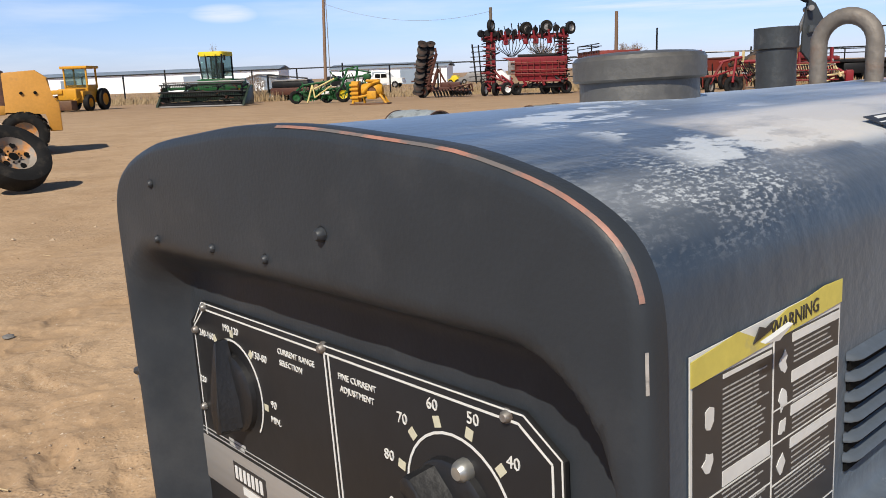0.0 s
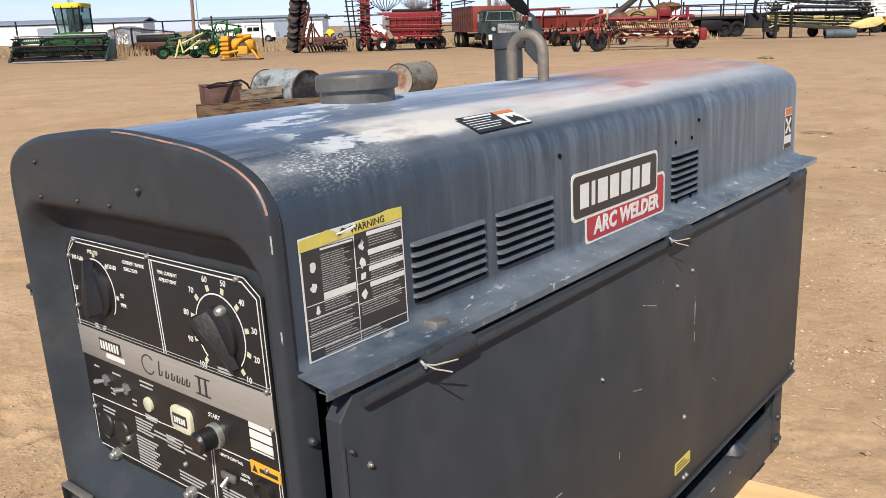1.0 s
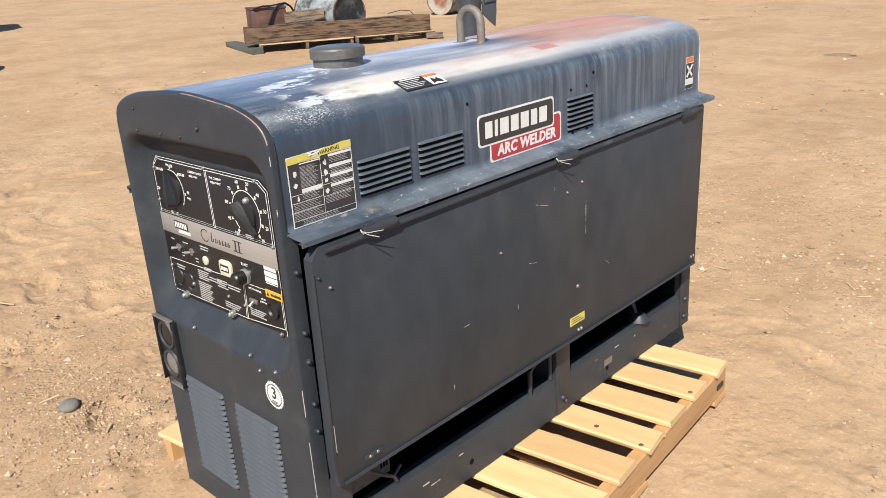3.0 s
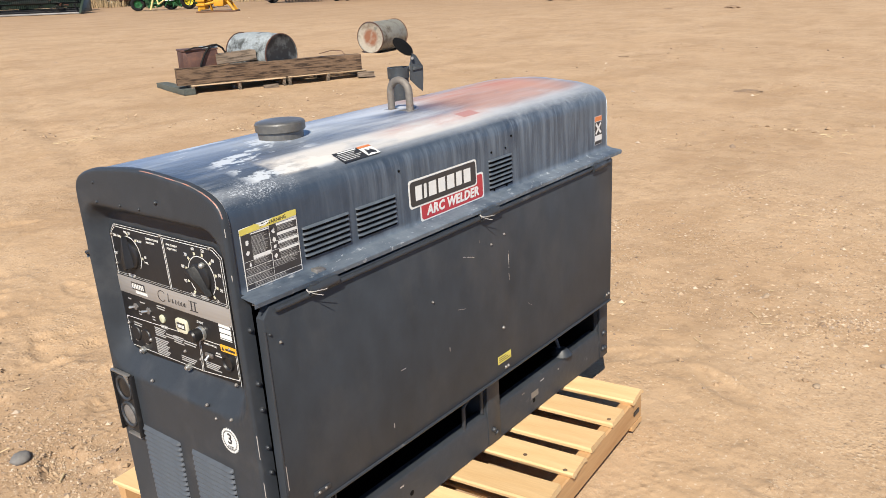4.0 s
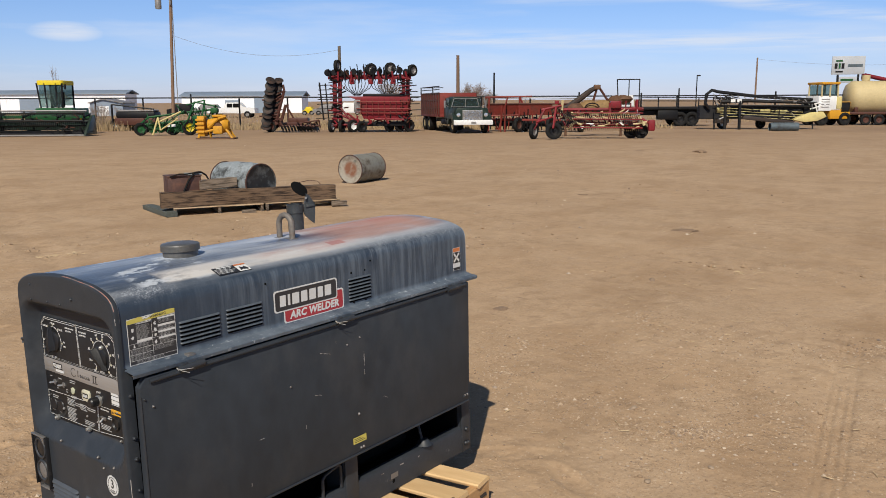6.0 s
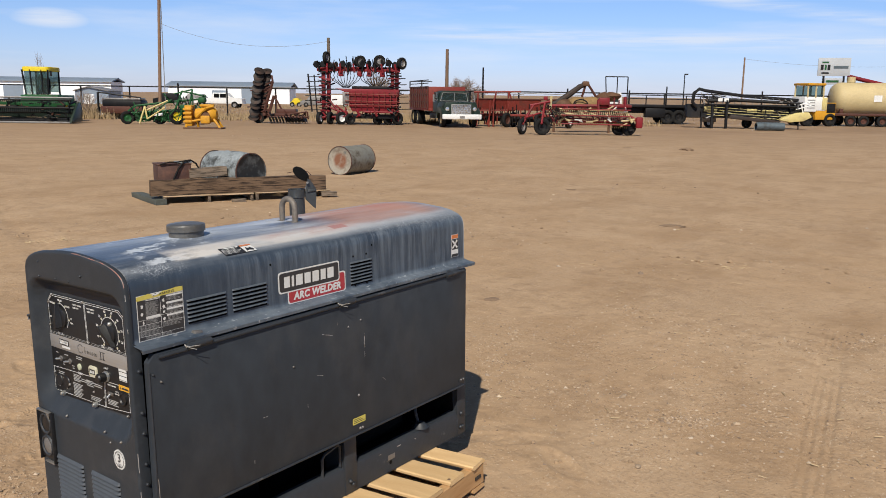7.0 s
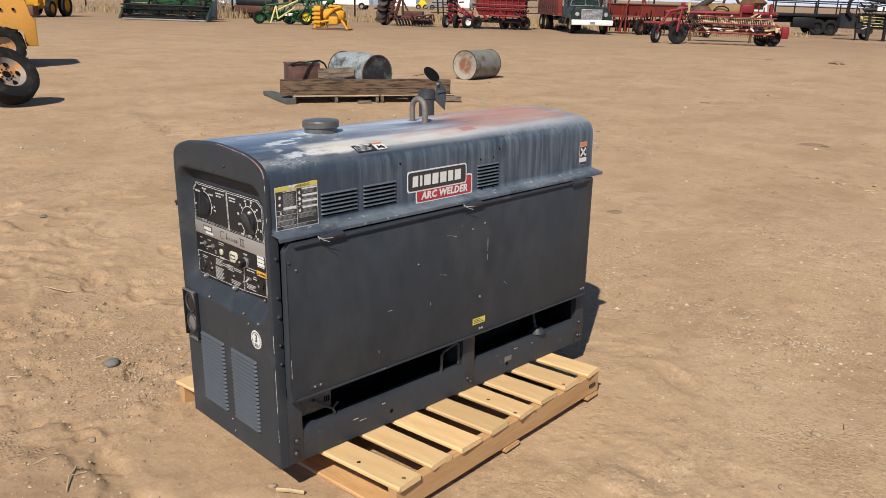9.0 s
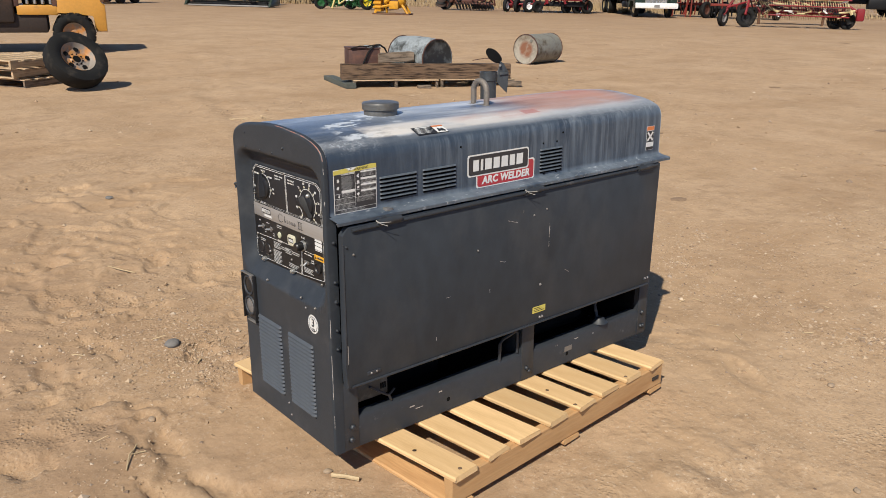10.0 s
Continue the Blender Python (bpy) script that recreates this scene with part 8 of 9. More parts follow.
# grain truck
def build_truck():
    base = yard(0.98, 44.4, 14) @ Matrix.Diagonal((0.91, 1.0, 0.89, 1.0))
    t = thing("grain_truck", base, "old dark green grain truck with rusty red box", "truck")
    bm = bmesh.new()
    prism(bm, [(-1.05, 0.75), (-1.05, 1.30), (-0.95, 1.55), (0.95, 1.55), (1.05, 1.30), (1.05, 0.75)], 1.55, frame_of((0, 1.75, 0), (1, 0, 0), (0, 0, 1)), 0.10)
    part("hood", bm, DARK_GREEN, t)
    bm = bmesh.new()
    t2 = bmesh.new()
    prism(t2, [(-1.0, 0.9), (-1.0, 1.6), (-0.84, 2.16), (-0.66, 2.24), (0.66, 2.24), (0.84, 2.16), (1.0, 1.6), (1.0, 0.9)], 1.35, frame_of((0, 3.05, 0), (1, 0, 0), (0, 0, 1)), 0.08)
    merge(bm, t2)
    part("cab", bm, DARK_GREEN, t)
    bm = bmesh.new()
    prism(bm, [(-0.86, 1.60), (-0.74, 2.08), (0.74, 2.08), (0.86, 1.60)], 0.02, frame_of((0, 1.70, 0), (1, 0, 0), (0, 0, 1)))
    part("windscreen", bm, GLASS, t)
    bars("screen_frame", t, STEEL, [((-0.88, 1.67, 1.60), (0.88, 1.67, 1.60), 0.025), ((-0.74, 1.67, 2.10), (0.74, 1.67, 2.10), 0.025), ((-0.88, 1.67, 1.60), (-0.74, 1.67, 2.10), 0.025), ((0.88, 1.67, 1.60), (0.74, 1.67, 2.10), 0.025), ((0, 1.67, 1.60), (0, 1.67, 2.10), 0.02)])
    for x in (-1.005, 1.005):
        bm = bmesh.new()
        prism(bm, [(1.85, 1.62), (1.85, 2.15), (2.85, 2.15), (2.85, 1.62)], 0.02, frame_of((x - 0.01 * (1 if x > 0 else -1), 0, 0), (0, 1, 0), (0, 0, 1)))
        part("side_window", bm, GLASS, t)
    grille = block("grille", t, STEEL, -0.62, 0.62, 0.12, 0.20, 0.80, 1.42)
    for k in range(9):
        block("grille_bar", grille, CHROME, -0.58, 0.58, 0.10, 0.125, 0.84 + 0.065 * k, 0.865 + 0.065 * k, bevel=0)
    for x in (-0.84, 0.84):
        bm = bmesh.new()
        lathe(bm, [(0, 0.04), (0.10, 0.03), (0.13, 0.0), (0.13, -0.05)], 16, frame_of((x, 0.17, 1.12), (1, 0, 0), (0, 0, 1)))
        part("headlight", bm, CHROME, t)
        bm = bmesh.new()
        prism(bm, [(0.1, 0.55), (0.15, 1.0), (0.5, 1.22), (1.2, 1.22), (1.5, 0.95), (1.6, 0.55), (1.35, 0.55), (1.1, 0.9), (0.6, 0.9), (0.35, 0.55)], 0.40, frame_of((x - 0.36 if x < 0 else x - 0.04, 0, 0), (0, 1, 0), (0, 0, 1)), 0.03)
        part("fender", bm, DARK_GREEN, t)
    block("bumper", t, WHITE, -1.2, 1.2, -0.10, 0.06, 0.52, 0.82, bevel=0.03, label="white front bumper")
    block("number_plate", t, STEEL, -0.15, 0.15, -0.115, -0.10, 0.58, 0.72, bevel=0)
    for x in (-0.95, 0.95):
        wheel_at(t, x, 0.85, 0.48, 0.26, TANK, 90)
        for y in (6.6, 7.9):
            wheel_at(t, x, y, 0.50, 0.46, TANK, 90)
    block("frame_rail", t, BLACK, -0.5, 0.5, 0.6, 8.6, 0.62, 0.85)
    block("box_floor", t, DULL_RED, -1.2, 1.2, 3.3, 8.8, 0.95, 1.15)
    block("box_front", t, DULL_RED, -1.2, 1.2, 3.3, 3.42, 1.1, 2.50, label="rusty red box front")
    block("box_rear", t, DULL_RED, -1.2, 1.2, 8.7, 8.82, 1.1, 2.50)
    for x in (-1.2, 1.12):
        block("box_side", t, DULL_RED, x, x + 0.08, 3.42, 8.7, 1.1, 2.50, bevel=0.01)
        for k in range(9):
            block("box_stake", t, RUST, x - 0.06 if x < 0 else x + 0.08, x if x < 0 else x + 0.14, 3.5 + 0.6 * k, 3.6 + 0.6 * k, 1.1, 2.52, bevel=0)
        for z in (1.5, 2.0, 2.47):
            block("box_rib", t, RUST, x - 0.04 if x < 0 else x + 0.08, x if x < 0 else x + 0.12, 3.4, 8.75, z, z + 0.06, bevel=0)
    bars("rack_rail", t, BLACK, [((-1.2, 8.7, 2.5), (-1.2, 8.7, 2.95), 0.04), ((-1.2, 5.2, 2.5), (-1.2, 5.2, 2.95), 0.04), ((-1.2, 8.7, 2.92), (-1.2, 3.5, 2.92), 0.035), ((-1.2, 8.7, 2.72), (-1.2, 3.5, 2.72), 0.03), ((0.4, 8.7, 2.95), (-1.2, 8.7, 2.92), 0.03)])
    bars("mirror", t, STEEL, [((-1.05, 1.75, 1.6), (-1.30, 1.70, 1.75), 0.02), ((-1.30, 1.70, 1.55), (-1.30, 1.70, 2.0), 0.06), ((1.05, 1.75, 1.6), (1.30, 1.70, 1.75), 0.02), ((1.30, 1.70, 1.55), (1.30, 1.70, 2.0), 0.06)])
    block("fuel_tank", t, BLACK, -1.15, -0.65, 2.3, 3.3, 0.5, 0.85, bevel=0.08)


build_truck()


# red grain drills behind
def build_drill(u, v, w, turn, label, open_frame):
    t = thing("grain_drill", yard(u, v, turn), label, "grain drill", "grain drills")
    bm = bmesh.new()
    prism(bm, [(-0.45, 1.55), (0.45, 1.55), (0.25, 0.95), (-0.25, 0.95)], w, frame_of((-w / 2, 0, 0), (0, 1, 0), (0, 0, 1)), 0.02)
    part("seed_box", bm, DULL_RED, t)
    block("lid", t, RUST, -w / 2, w / 2, -0.5, 0.48, 1.55, 1.62)
    block("frame", t, DULL_RED, -w / 2, w / 2, -0.35, -0.25, 0.62, 0.75)
    # black block added to darken the space below the seed box
    block("under_dark_block", t, BLACK, -w / 2 + 0.1, w / 2 - 0.1, 0.0, 0.5, 0.3, 0.75)
    rng = random.Random(int(u * 10))
    for k in range(16):
        x = -w / 2 + 0.1 + (w - 0.2) * k / 15
        bars("opener", t, BLACK if k % 3 else DULL_RED, [((x, -0.35, rng.uniform(0.7, 1.5)), (x + rng.uniform(-0.2, 0.2), -0.25, 0.12), 0.035)])
    if open_frame:
        bars("gantry", t, DULL_RED, [((-w / 2 + 0.2, -0.6, 0.05), (-w / 2 + 0.25, -0.6, 1.95), 0.05), ((w / 2 - 0.4, -0.6, 0.05), (w / 2 - 0.4, -0.6, 2.0), 0.05), ((-w / 2, -0.6, 1.95), (w / 2 + 0.3, -0.5, 2.0), 0.06), ((-0.4, -0.6, 0.1), (0.1, -0.6, 1.95), 0.05),
                                  ((w / 2 - 0.4, -0.6, 2.0), (w / 2, -0.6, 1.0), 0.05), ((-w / 2, -0.6, 0.9), (w / 2, -0.6, 0.95), 0.05), ((-0.3, -0.75, 0.0), (-0.25, -0.75, 1.5), 0.045), ((-0.05, -0.75, 0.0), (-0.05, -0.75, 1.5), 0.045)])
    for x in ((-w / 2, 0.0, w / 2 - 0.1) if not open_frame else (w / 2 - 0.05, w / 2 + 0.5)):
        wheel_at(t, x, -0.5, 0.42, 0.2, WHITE if x > 0 else RUST, 60)
    bars("rail", t, STEEL, [((-w / 2, 0.5, 1.95), (w / 2 + 0.6, 0.5, 1.85), 0.025), ((-w / 2, 0.5, 1.6), (-w / 2, 0.5, 1.95), 0.025), ((w / 2, 0.5, 1.5), (w / 2, 0.5, 1.9), 0.025)])


build_drill(2.9, 47.8, 2.4, 0, "faded red grain drill with open steel frame", True)
build_drill(5.4, 46.6, 3.6, -6, "faded red grain drill with spoked wheels", False)


# red and white side-delivery rake, the nearest of the row
def build_red_rake():
    t = thing("hay_rake", yard(6.04, 37.4, -4), "red and white hay rake on two tyres", "hay rake", "hay rakes")
    wheel_at(t, -2.45, -0.5, 0.36, 0.17, STEEL, 62)
    wheel_at(t, -1.55, -0.7, 0.38, 0.19, BLACK, 8)
    wheel_at(t, 2.0, 0.3, 0.34, 0.2, BLACK, 20)
    wheel_at(t, 2.45, 0.3, 0.34, 0.2, BLACK, 20)
    bars("wheel_fork", t, RED, [((-2.45, -0.5, 0.45), (-1.95, -0.2, 1.35), 0.06), ((-1.6, -0.9, 0.5), (-1.45, -0.3, 1.45), 0.05), ((-2.1, -0.2, 1.3), (-1.2, -0.2, 1.5), 0.06), ((-2.35, -0.45, 0.75), (-1.6, -0.6, 1.0), 0.04)])
    bars("red_beam", t, RED, [((-1.3, 0.1, 1.30), (2.5, 0.2, 1.32), 0.09), ((-0.9, -0.2, 0.62), (2.4, -0.1, 0.60), 0.05), ((-0.4, 0.0, 0.55), (-0.4, 0.1, 1.3), 0.07), ((1.0, 0.0, 0.55), (1.0, 0.1, 1.6), 0.07), ((2.2, 0, 0.5), (2.2, 0.1, 1.75), 0.06), ((-1.3, 0.1, 1.3), (-1.0, -0.1, 0.6), 0.06),
                              ((2.4, 0.0, 0.9), (2.9, -0.1, 0.6), 0.07)])
    for row, z in enumerate((1.12, 0.98, 0.84, 0.70, 0.56)):
        bm = bmesh.new()
        rod(bm, (-0.8, -0.35 + 0.1 * row, z + 0.06), (2.3, -0.25 + 0.1 * row, z), 0.04, None, 6)
        bar = part("tine_bar", bm, (TANK, RED, WHITE, BLACK, TANK)[row], t)
        bm = bmesh.new()
        for k in range(34):
            x = -0.75 + 3.0 * k / 33
            rod(bm, (x, -0.35 + 0.1 * row, z), (x + 0.05, -0.45 + 0.1 * row, z - 0.22), 0.014, None, 4)
        tagged(part("tine", bm, (TANK, BLACK, RED, BLACK, STRAW_TAN)[row], bar), kind="stuff")
    bars("white_arm", t, TANK, [((-1.15, -0.3, 1.1), (-0.3, -0.4, 0.62), 0.05), ((-0.9, -0.35, 1.0), (-0.2, -0.35, 0.95), 0.04), ((2.2, -0.3, 1.1), (2.5, -0.35, 0.6), 0.06), ((2.0, -0.3, 0.65), (2.6, -0.3, 0.75), 0.05), ((-1.2, -0.1, 0.95), (-1.15, -0.1, 1.75), 0.06), ((-0.6, -0.3, 0.75), (-0.95, -0.35, 0.45), 0.06)])
    for k in range(9):
        x = 2.2 + 0.09 * (k % 3)
        bars("hydraulic_line", t, BLACK, [((-1.4 + 0.1 * k, -0.4, 1.4 - 0.05 * k), (-0.9 + 0.08 * k, -0.45, 0.5 + 0.04 * k), 0.018)])
    block("engine", t, BROWN, -1.65, -1.3, -0.2, 0.2, 1.2, 1.55, bevel=0.08)
    block("red_cap", t, RED, -1.50, -1.32, -0.1, 0.1, 1.55, 1.72)
    block("end_guard", t, RED, 2.7, 3.0, -0.2, 0.1, 0.35, 0.85, bevel=0.06)
    block("belt_guard", t, RED, 1.0, 1.5, 0.0, 0.3, 1.35, 1.70, bevel=0.05)
    block("belt_guard", t, RED, 1.95, 2.45, 0.1, 0.3, 1.25, 1.42, bevel=0.05)
    bars("upright", t, RED, [((1.05 + 0.22 * k, 0.15, 1.3), (1.05 + 0.22 * k, 0.15, 1.6 + 0.1 * (k % 2)), 0.03) for k in range(6)])
    rng = random.Random(23)
    for k in range(40):
        x, z = rng.uniform(-1.3, 2.5), rng.uniform(0.45, 1.15)
        bars("strut", t, (TANK, RED, WHITE, BLACK, TANK)[k % 5], [((x, rng.uniform(-0.5, -0.2), z), (x + rng.uniform(-0.35, 0.35), rng.uniform(-0.5, -0.1), z + rng.uniform(-0.15, 0.2)), rng.uniform(0.015, 0.04))], seg=5)
    for z in (0.52, 0.90, 1.18):
        bars("red_beam", t, RED, [((-0.7, -0.5, z), (2.4, -0.45, z - 0.03), 0.03)])
    bars("hose", t, BLACK, [((-1.5 + 0.28 * k, -0.15, 1.28), (-1.3 + 0.3 * k, -0.1, 0.75), 0.03) for k in range(8)])


build_red_rake()


def build_conveyor():
    t = thing("elevator", yard(6.62, 40.2), "brown rusty elevator with canvas folded on top", "elevator")
    bars("chute", t, RUST, [((0.3, 0, 2.4), (0.0, 0.1, 1.2), 0.06), ((0.35, 0, 2.4), (1.0, 0.1, 1.5), 0.06), ((-1.7, 0, 1.0), (1.8, 0.1, 1.25), 0.08)])
    bm = bmesh.new()
    tube(bm, [(-1.9, 0, 1.18), (-1.1, -0.05, 1.42), (-0.55, -0.05, 1.80), (0.0, 0, 2.22), (0.3, 0, 2.36)], [0.10, 0.15, 0.15, 0.13, 0.10], 9)
    part("chute", bm, SOOTY_BROWN, t, "dark sagging chute")
    block("chute_head", t, BROWN, 0.12, 0.44, -0.15, 0.15, 2.25, 2.48, bevel=0.05)
    for x, w, z, h in ((-0.75, 0.55, 1.35, 0.30), (-0.1, 0.5, 1.40, 0.34), (0.6, 0.6, 1.42, 0.32), (1.25, 0.45, 1.72, 0.26), (1.6, 0.4, 1.80, 0.2)):
        bm = bmesh.new()
        bmesh.ops.create_icosphere(bm, subdivisions=2, radius=1)
        for v in bm.verts:
            k = 1 + 0.3 * noise.noise(v.co * 1.5 + Vector((x, 0, 0)))
            v.co = Vector((x + v.co.x * w * k, v.co.y * 0.4 * k, z + v.co.z * h * k))
        part("canvas", bm, BROWN if x > 1 or x < -0.5 else STRAW_TAN, t, "bunched tan canvas")
    bm = bmesh.new()
    tube(bm, [(0.0 + 0.35 * math.cos(a), -0.45, 1.35 + 0.25 * math.sin(a)) for a in np.linspace(0.2, 5.6, 16)], 0.03, 6)
    part("hose", bm, BLACK, t)
    bars("leg", t, BROWN, [((-1.2, 0, 0), (-1.2, 0, 1.1), 0.06), ((1.5, 0, 0), (1.5, 0, 1.2), 0.06)])


build_conveyor()


def build_flatbed():
    t = thing("flatbed_truck", yard(14.52, 57.4), "white-cab flatbed truck with black deck and rails", "truck")
    block("deck", t, BLACK, -1.6, 3.5, 0, 2.4, 1.15, 1.35)
    block("frame", t, BLACK, -2.5, 2.6, 0.6, 1.8, 0.75, 1.15)
    block("cab_base", t, BLACK, -4.2, -2.0, 0.2, 2.2, 0.6, 1.35, bevel=0.08)
    block("tool_box", t, BLACK, -0.4, 1.0, 0.0, 0.6, 0.45, 1.1, bevel=0.05)
    for x in (-2.6, 1.2, 2.0):
        wheel_at(t, x, 0.2, 0.5, 0.3, BLACK)
        wheel_at(t, x, 2.2, 0.5, 0.3, BLACK)
    bm = bmesh.new()
    prism(bm, [(-3.55, 1.35), (-3.5, 1.45), (-3.2, 2.15), (-2.1, 2.15), (-2.0, 1.35)], 2.0, frame_of((0, 2.2, 0), (1, 0, 0), (0, 0, 1)), 0.08)
    cab = part("cab", bm, WHITE, t)
    bm = bmesh.new()
    box(bm, -3.05, -2.3, 0.185, 0.20, 1.5, 2.0)
    part("cab_window", bm, GLASS, t)
    bars("headache_rack", t, BLACK, [((-1.72, 0.1, 1.3), (-1.72, 0.1, 3.22), 0.04), ((-3.2, 0.1, 2.1), (-3.28, 0.1, 3.22), 0.04), ((-3.28, 0.1, 3.22), (-1.72, 0.1, 3.22), 0.04), ((-2.45, 0.1, 2.1), (-2.45, 0.1, 3.22), 0.035)])
    bars("side_rail", t, BLACK, [((-1.6, 0, 1.75), (4.6, 0, 1.72), 0.035), ((-1.6, 0, 2.0), (4.6, 0, 1.95), 0.035), ((1.0, 0, 1.3), (1.0, 0, 2.6), 0.05), ((-0.4, 0, 1.3), (-0.4, 0, 2.0), 0.04), ((2.4, 0, 1.3), (2.4, 0, 2.0), 0.04), ((3.4, 0, 1.3), (3.4, 0, 2.0), 0.04), ((-1.6, 0, 1.3), (-1.6, 0, 2.3), 0.06)])


build_flatbed()


# combine header on a trailer
def build_header():
    t = thing("combine_header", yard(18.38, 50.4, -3), "black and cream combine header resting on stands", "combine header")
    W = 3.4
    bm = bmesh.new()
    prism(bm, [(-0.4, 0.55), (-0.3, 1.35), (0.3, 1.35), (0.5, 0.5)], 2 * W, frame_of((-W, 0.2, 0.1), (0, 1, 0), (0, 0, 1)), 0.03)
    part("trough", bm, BLACK, t)
    for x, w, z in ((-2.4, 0.8, 1.0), (0.2, 0.6, 0.9), (1.1, 0.7, 0.85)):
        block("cream_panel", t, PALE_YELLOW, x, x + w, -0.16, -0.12, z, z + 0.30, bevel=0.01)
    bm = bmesh.new()
    tube(bm, [(-2.9, -0.3, 1.25), (-3.15, -0.3, 1.55), (-3.1, -0.3, 2.1), (-2.8, -0.3, 2.35), (-2.4, -0.3, 2.25), (0.0, -0.3, 1.95), (3.2, -0.2, 1.75)], 0.10, 8)
    part("reel_tube", bm, BLACK, t, "thick black reel beam")
    for k in range(16):
        x = -2.7 + k * 0.36
        bars("reel_wire", t, STEEL, [((x, -0.35, 2.15 - 0.025 * k), (x + 0.25, -0.55, 1.45), 0.02)])
    bars("reel_bat", t, BLACK, [((-2.6, -0.6, 1.45), (3.1, -0.5, 1.35), 0.06), ((-2.6, -0.25, 1.85), (3.1, -0.2, 1.62), 0.05), ((-1.0, -0.5, 1.7), (3.3, -0.45, 1.55), 0.09)])
    bm = bmesh.new()
    rod(bm, (-2.2, -0.1, 0.85), (3.2, -0.1, 0.60), 0.16, None, 12)
    part("auger", bm, BLACK, t)
    bm = bmesh.new()
    prism(bm, [(2.0, 0.55), (2.3, 0.75), (3.0, 1.0), (3.7, 1.05), (3.9, 0.75), (3.4, 0.5), (2.6, 0.42)], 0.5, frame_of((0, -0.3, 0), (1, 0, 0), (0, 0, 1)), 0.05)
    part("divider_snout", bm, PALE_YELLOW, t, "cream crop divider")
    block("end_gear", t, BLACK, 2.7, 3.6, -0.3, 0.3, 0.9, 1.55, bevel=0.1)
    bars("white_strut", t, WHITE, [((3.2, -0.5, 1.5), (3.8, -0.5, 1.6), 0.05), ((3.0, -0.5, 1.2), (3.9, -0.5, 1.45), 0.04), ((3.5, -0.5, 0.8), (3.3, -0.5, 1.5), 0.04)])
    bars("stand", t, BLACK, [((-2.0, -0.6, 0.0), (-2.0, -0.5, 1.6), 0.10), ((-1.2, -0.8, 0.0), (-1.2, -0.7, 1.7), 0.09), ((-2.3, -0.6, 1.65), (-0.6, -0.6, 1.72), 0.13), ((3.2, -0.6, 0.0), (3.2, -0.4, 0.8), 0.04), ((-2.6, -0.5, 0.0), (-2.6, -0.4, 1.2), 0.05)])
    for x in (-1.75, -1.38):
        block("white_tag", t, WHITE, x, x + 0.26, -0.76, -0.74, 1.62, 1.82, bevel=0)
    bars("cream_slat", t, PALE_YELLOW, [((-2.3, -0.55, 1.30 - 0.16 * k), (2.6, -0.5, 1.02 - 0.15 * k), 0.016) for k in range(4)])
    rng = random.Random(37)
    for k in range(46):
        x = rng.uniform(-2.7, 3.4)
        z = rng.uniform(0.6, 1.9) - 0.06 * x
        bars("reel_link", t, BLACK if k % 4 else STEEL, [((x, rng.uniform(-0.7, -0.3), z), (x + rng.uniform(-0.6, 0.6), rng.uniform(-0.7, -0.3), z + rng.uniform(-0.3, 0.3)), rng.uniform(0.015, 0.05))], seg=5)
    bm = bmesh.new()
    prism(bm, [(-1.1, 0.62), (1.9, 0.30), (2.0, 0.50), (-1.0, 0.84)], 0.35, frame_of((0, -0.65, 0), (1, 0, 0), (0, 0, 1)), 0.03)
    part("lower_trough", bm, SOOTY_BROWN, t)
    wheel_at(t, -1.75, 1.0, 0.33, 0.2, WHITE, 20)
    wheel_at(t, 0.6, 1.0, 0.33, 0.2, BLACK, 20)
    block("lower_panel", t, STEEL, -2.4, -1.4, 0.6, 0.7, 0.35, 1.1, bevel=0.05)
    block("yellow_block", t, YELLOW, -3.2, -2.6, 0.4, 0.9, 1.05, 1.45, bevel=0.06)


build_header()
bm = bmesh.new()
for y in (47.0,):
    prof = [(0.20, 0), (0.24, 0.02)] + [(0.235 + 0.012 * (k % 2), 0.05 + k * 0.045) for k in range(34)] + [(0.24, 1.6), (0.20, 1.62)]
    lathe(bm, prof, 20, frame_of((17.95, y, 0.23), (0, 1, 0), (0, 0, 1)))
single("culvert_pipe", bm, CULVERT, YARD @ pose(0, 0, 0), "grey corrugated culvert pipe lying on dirt", "pipe")


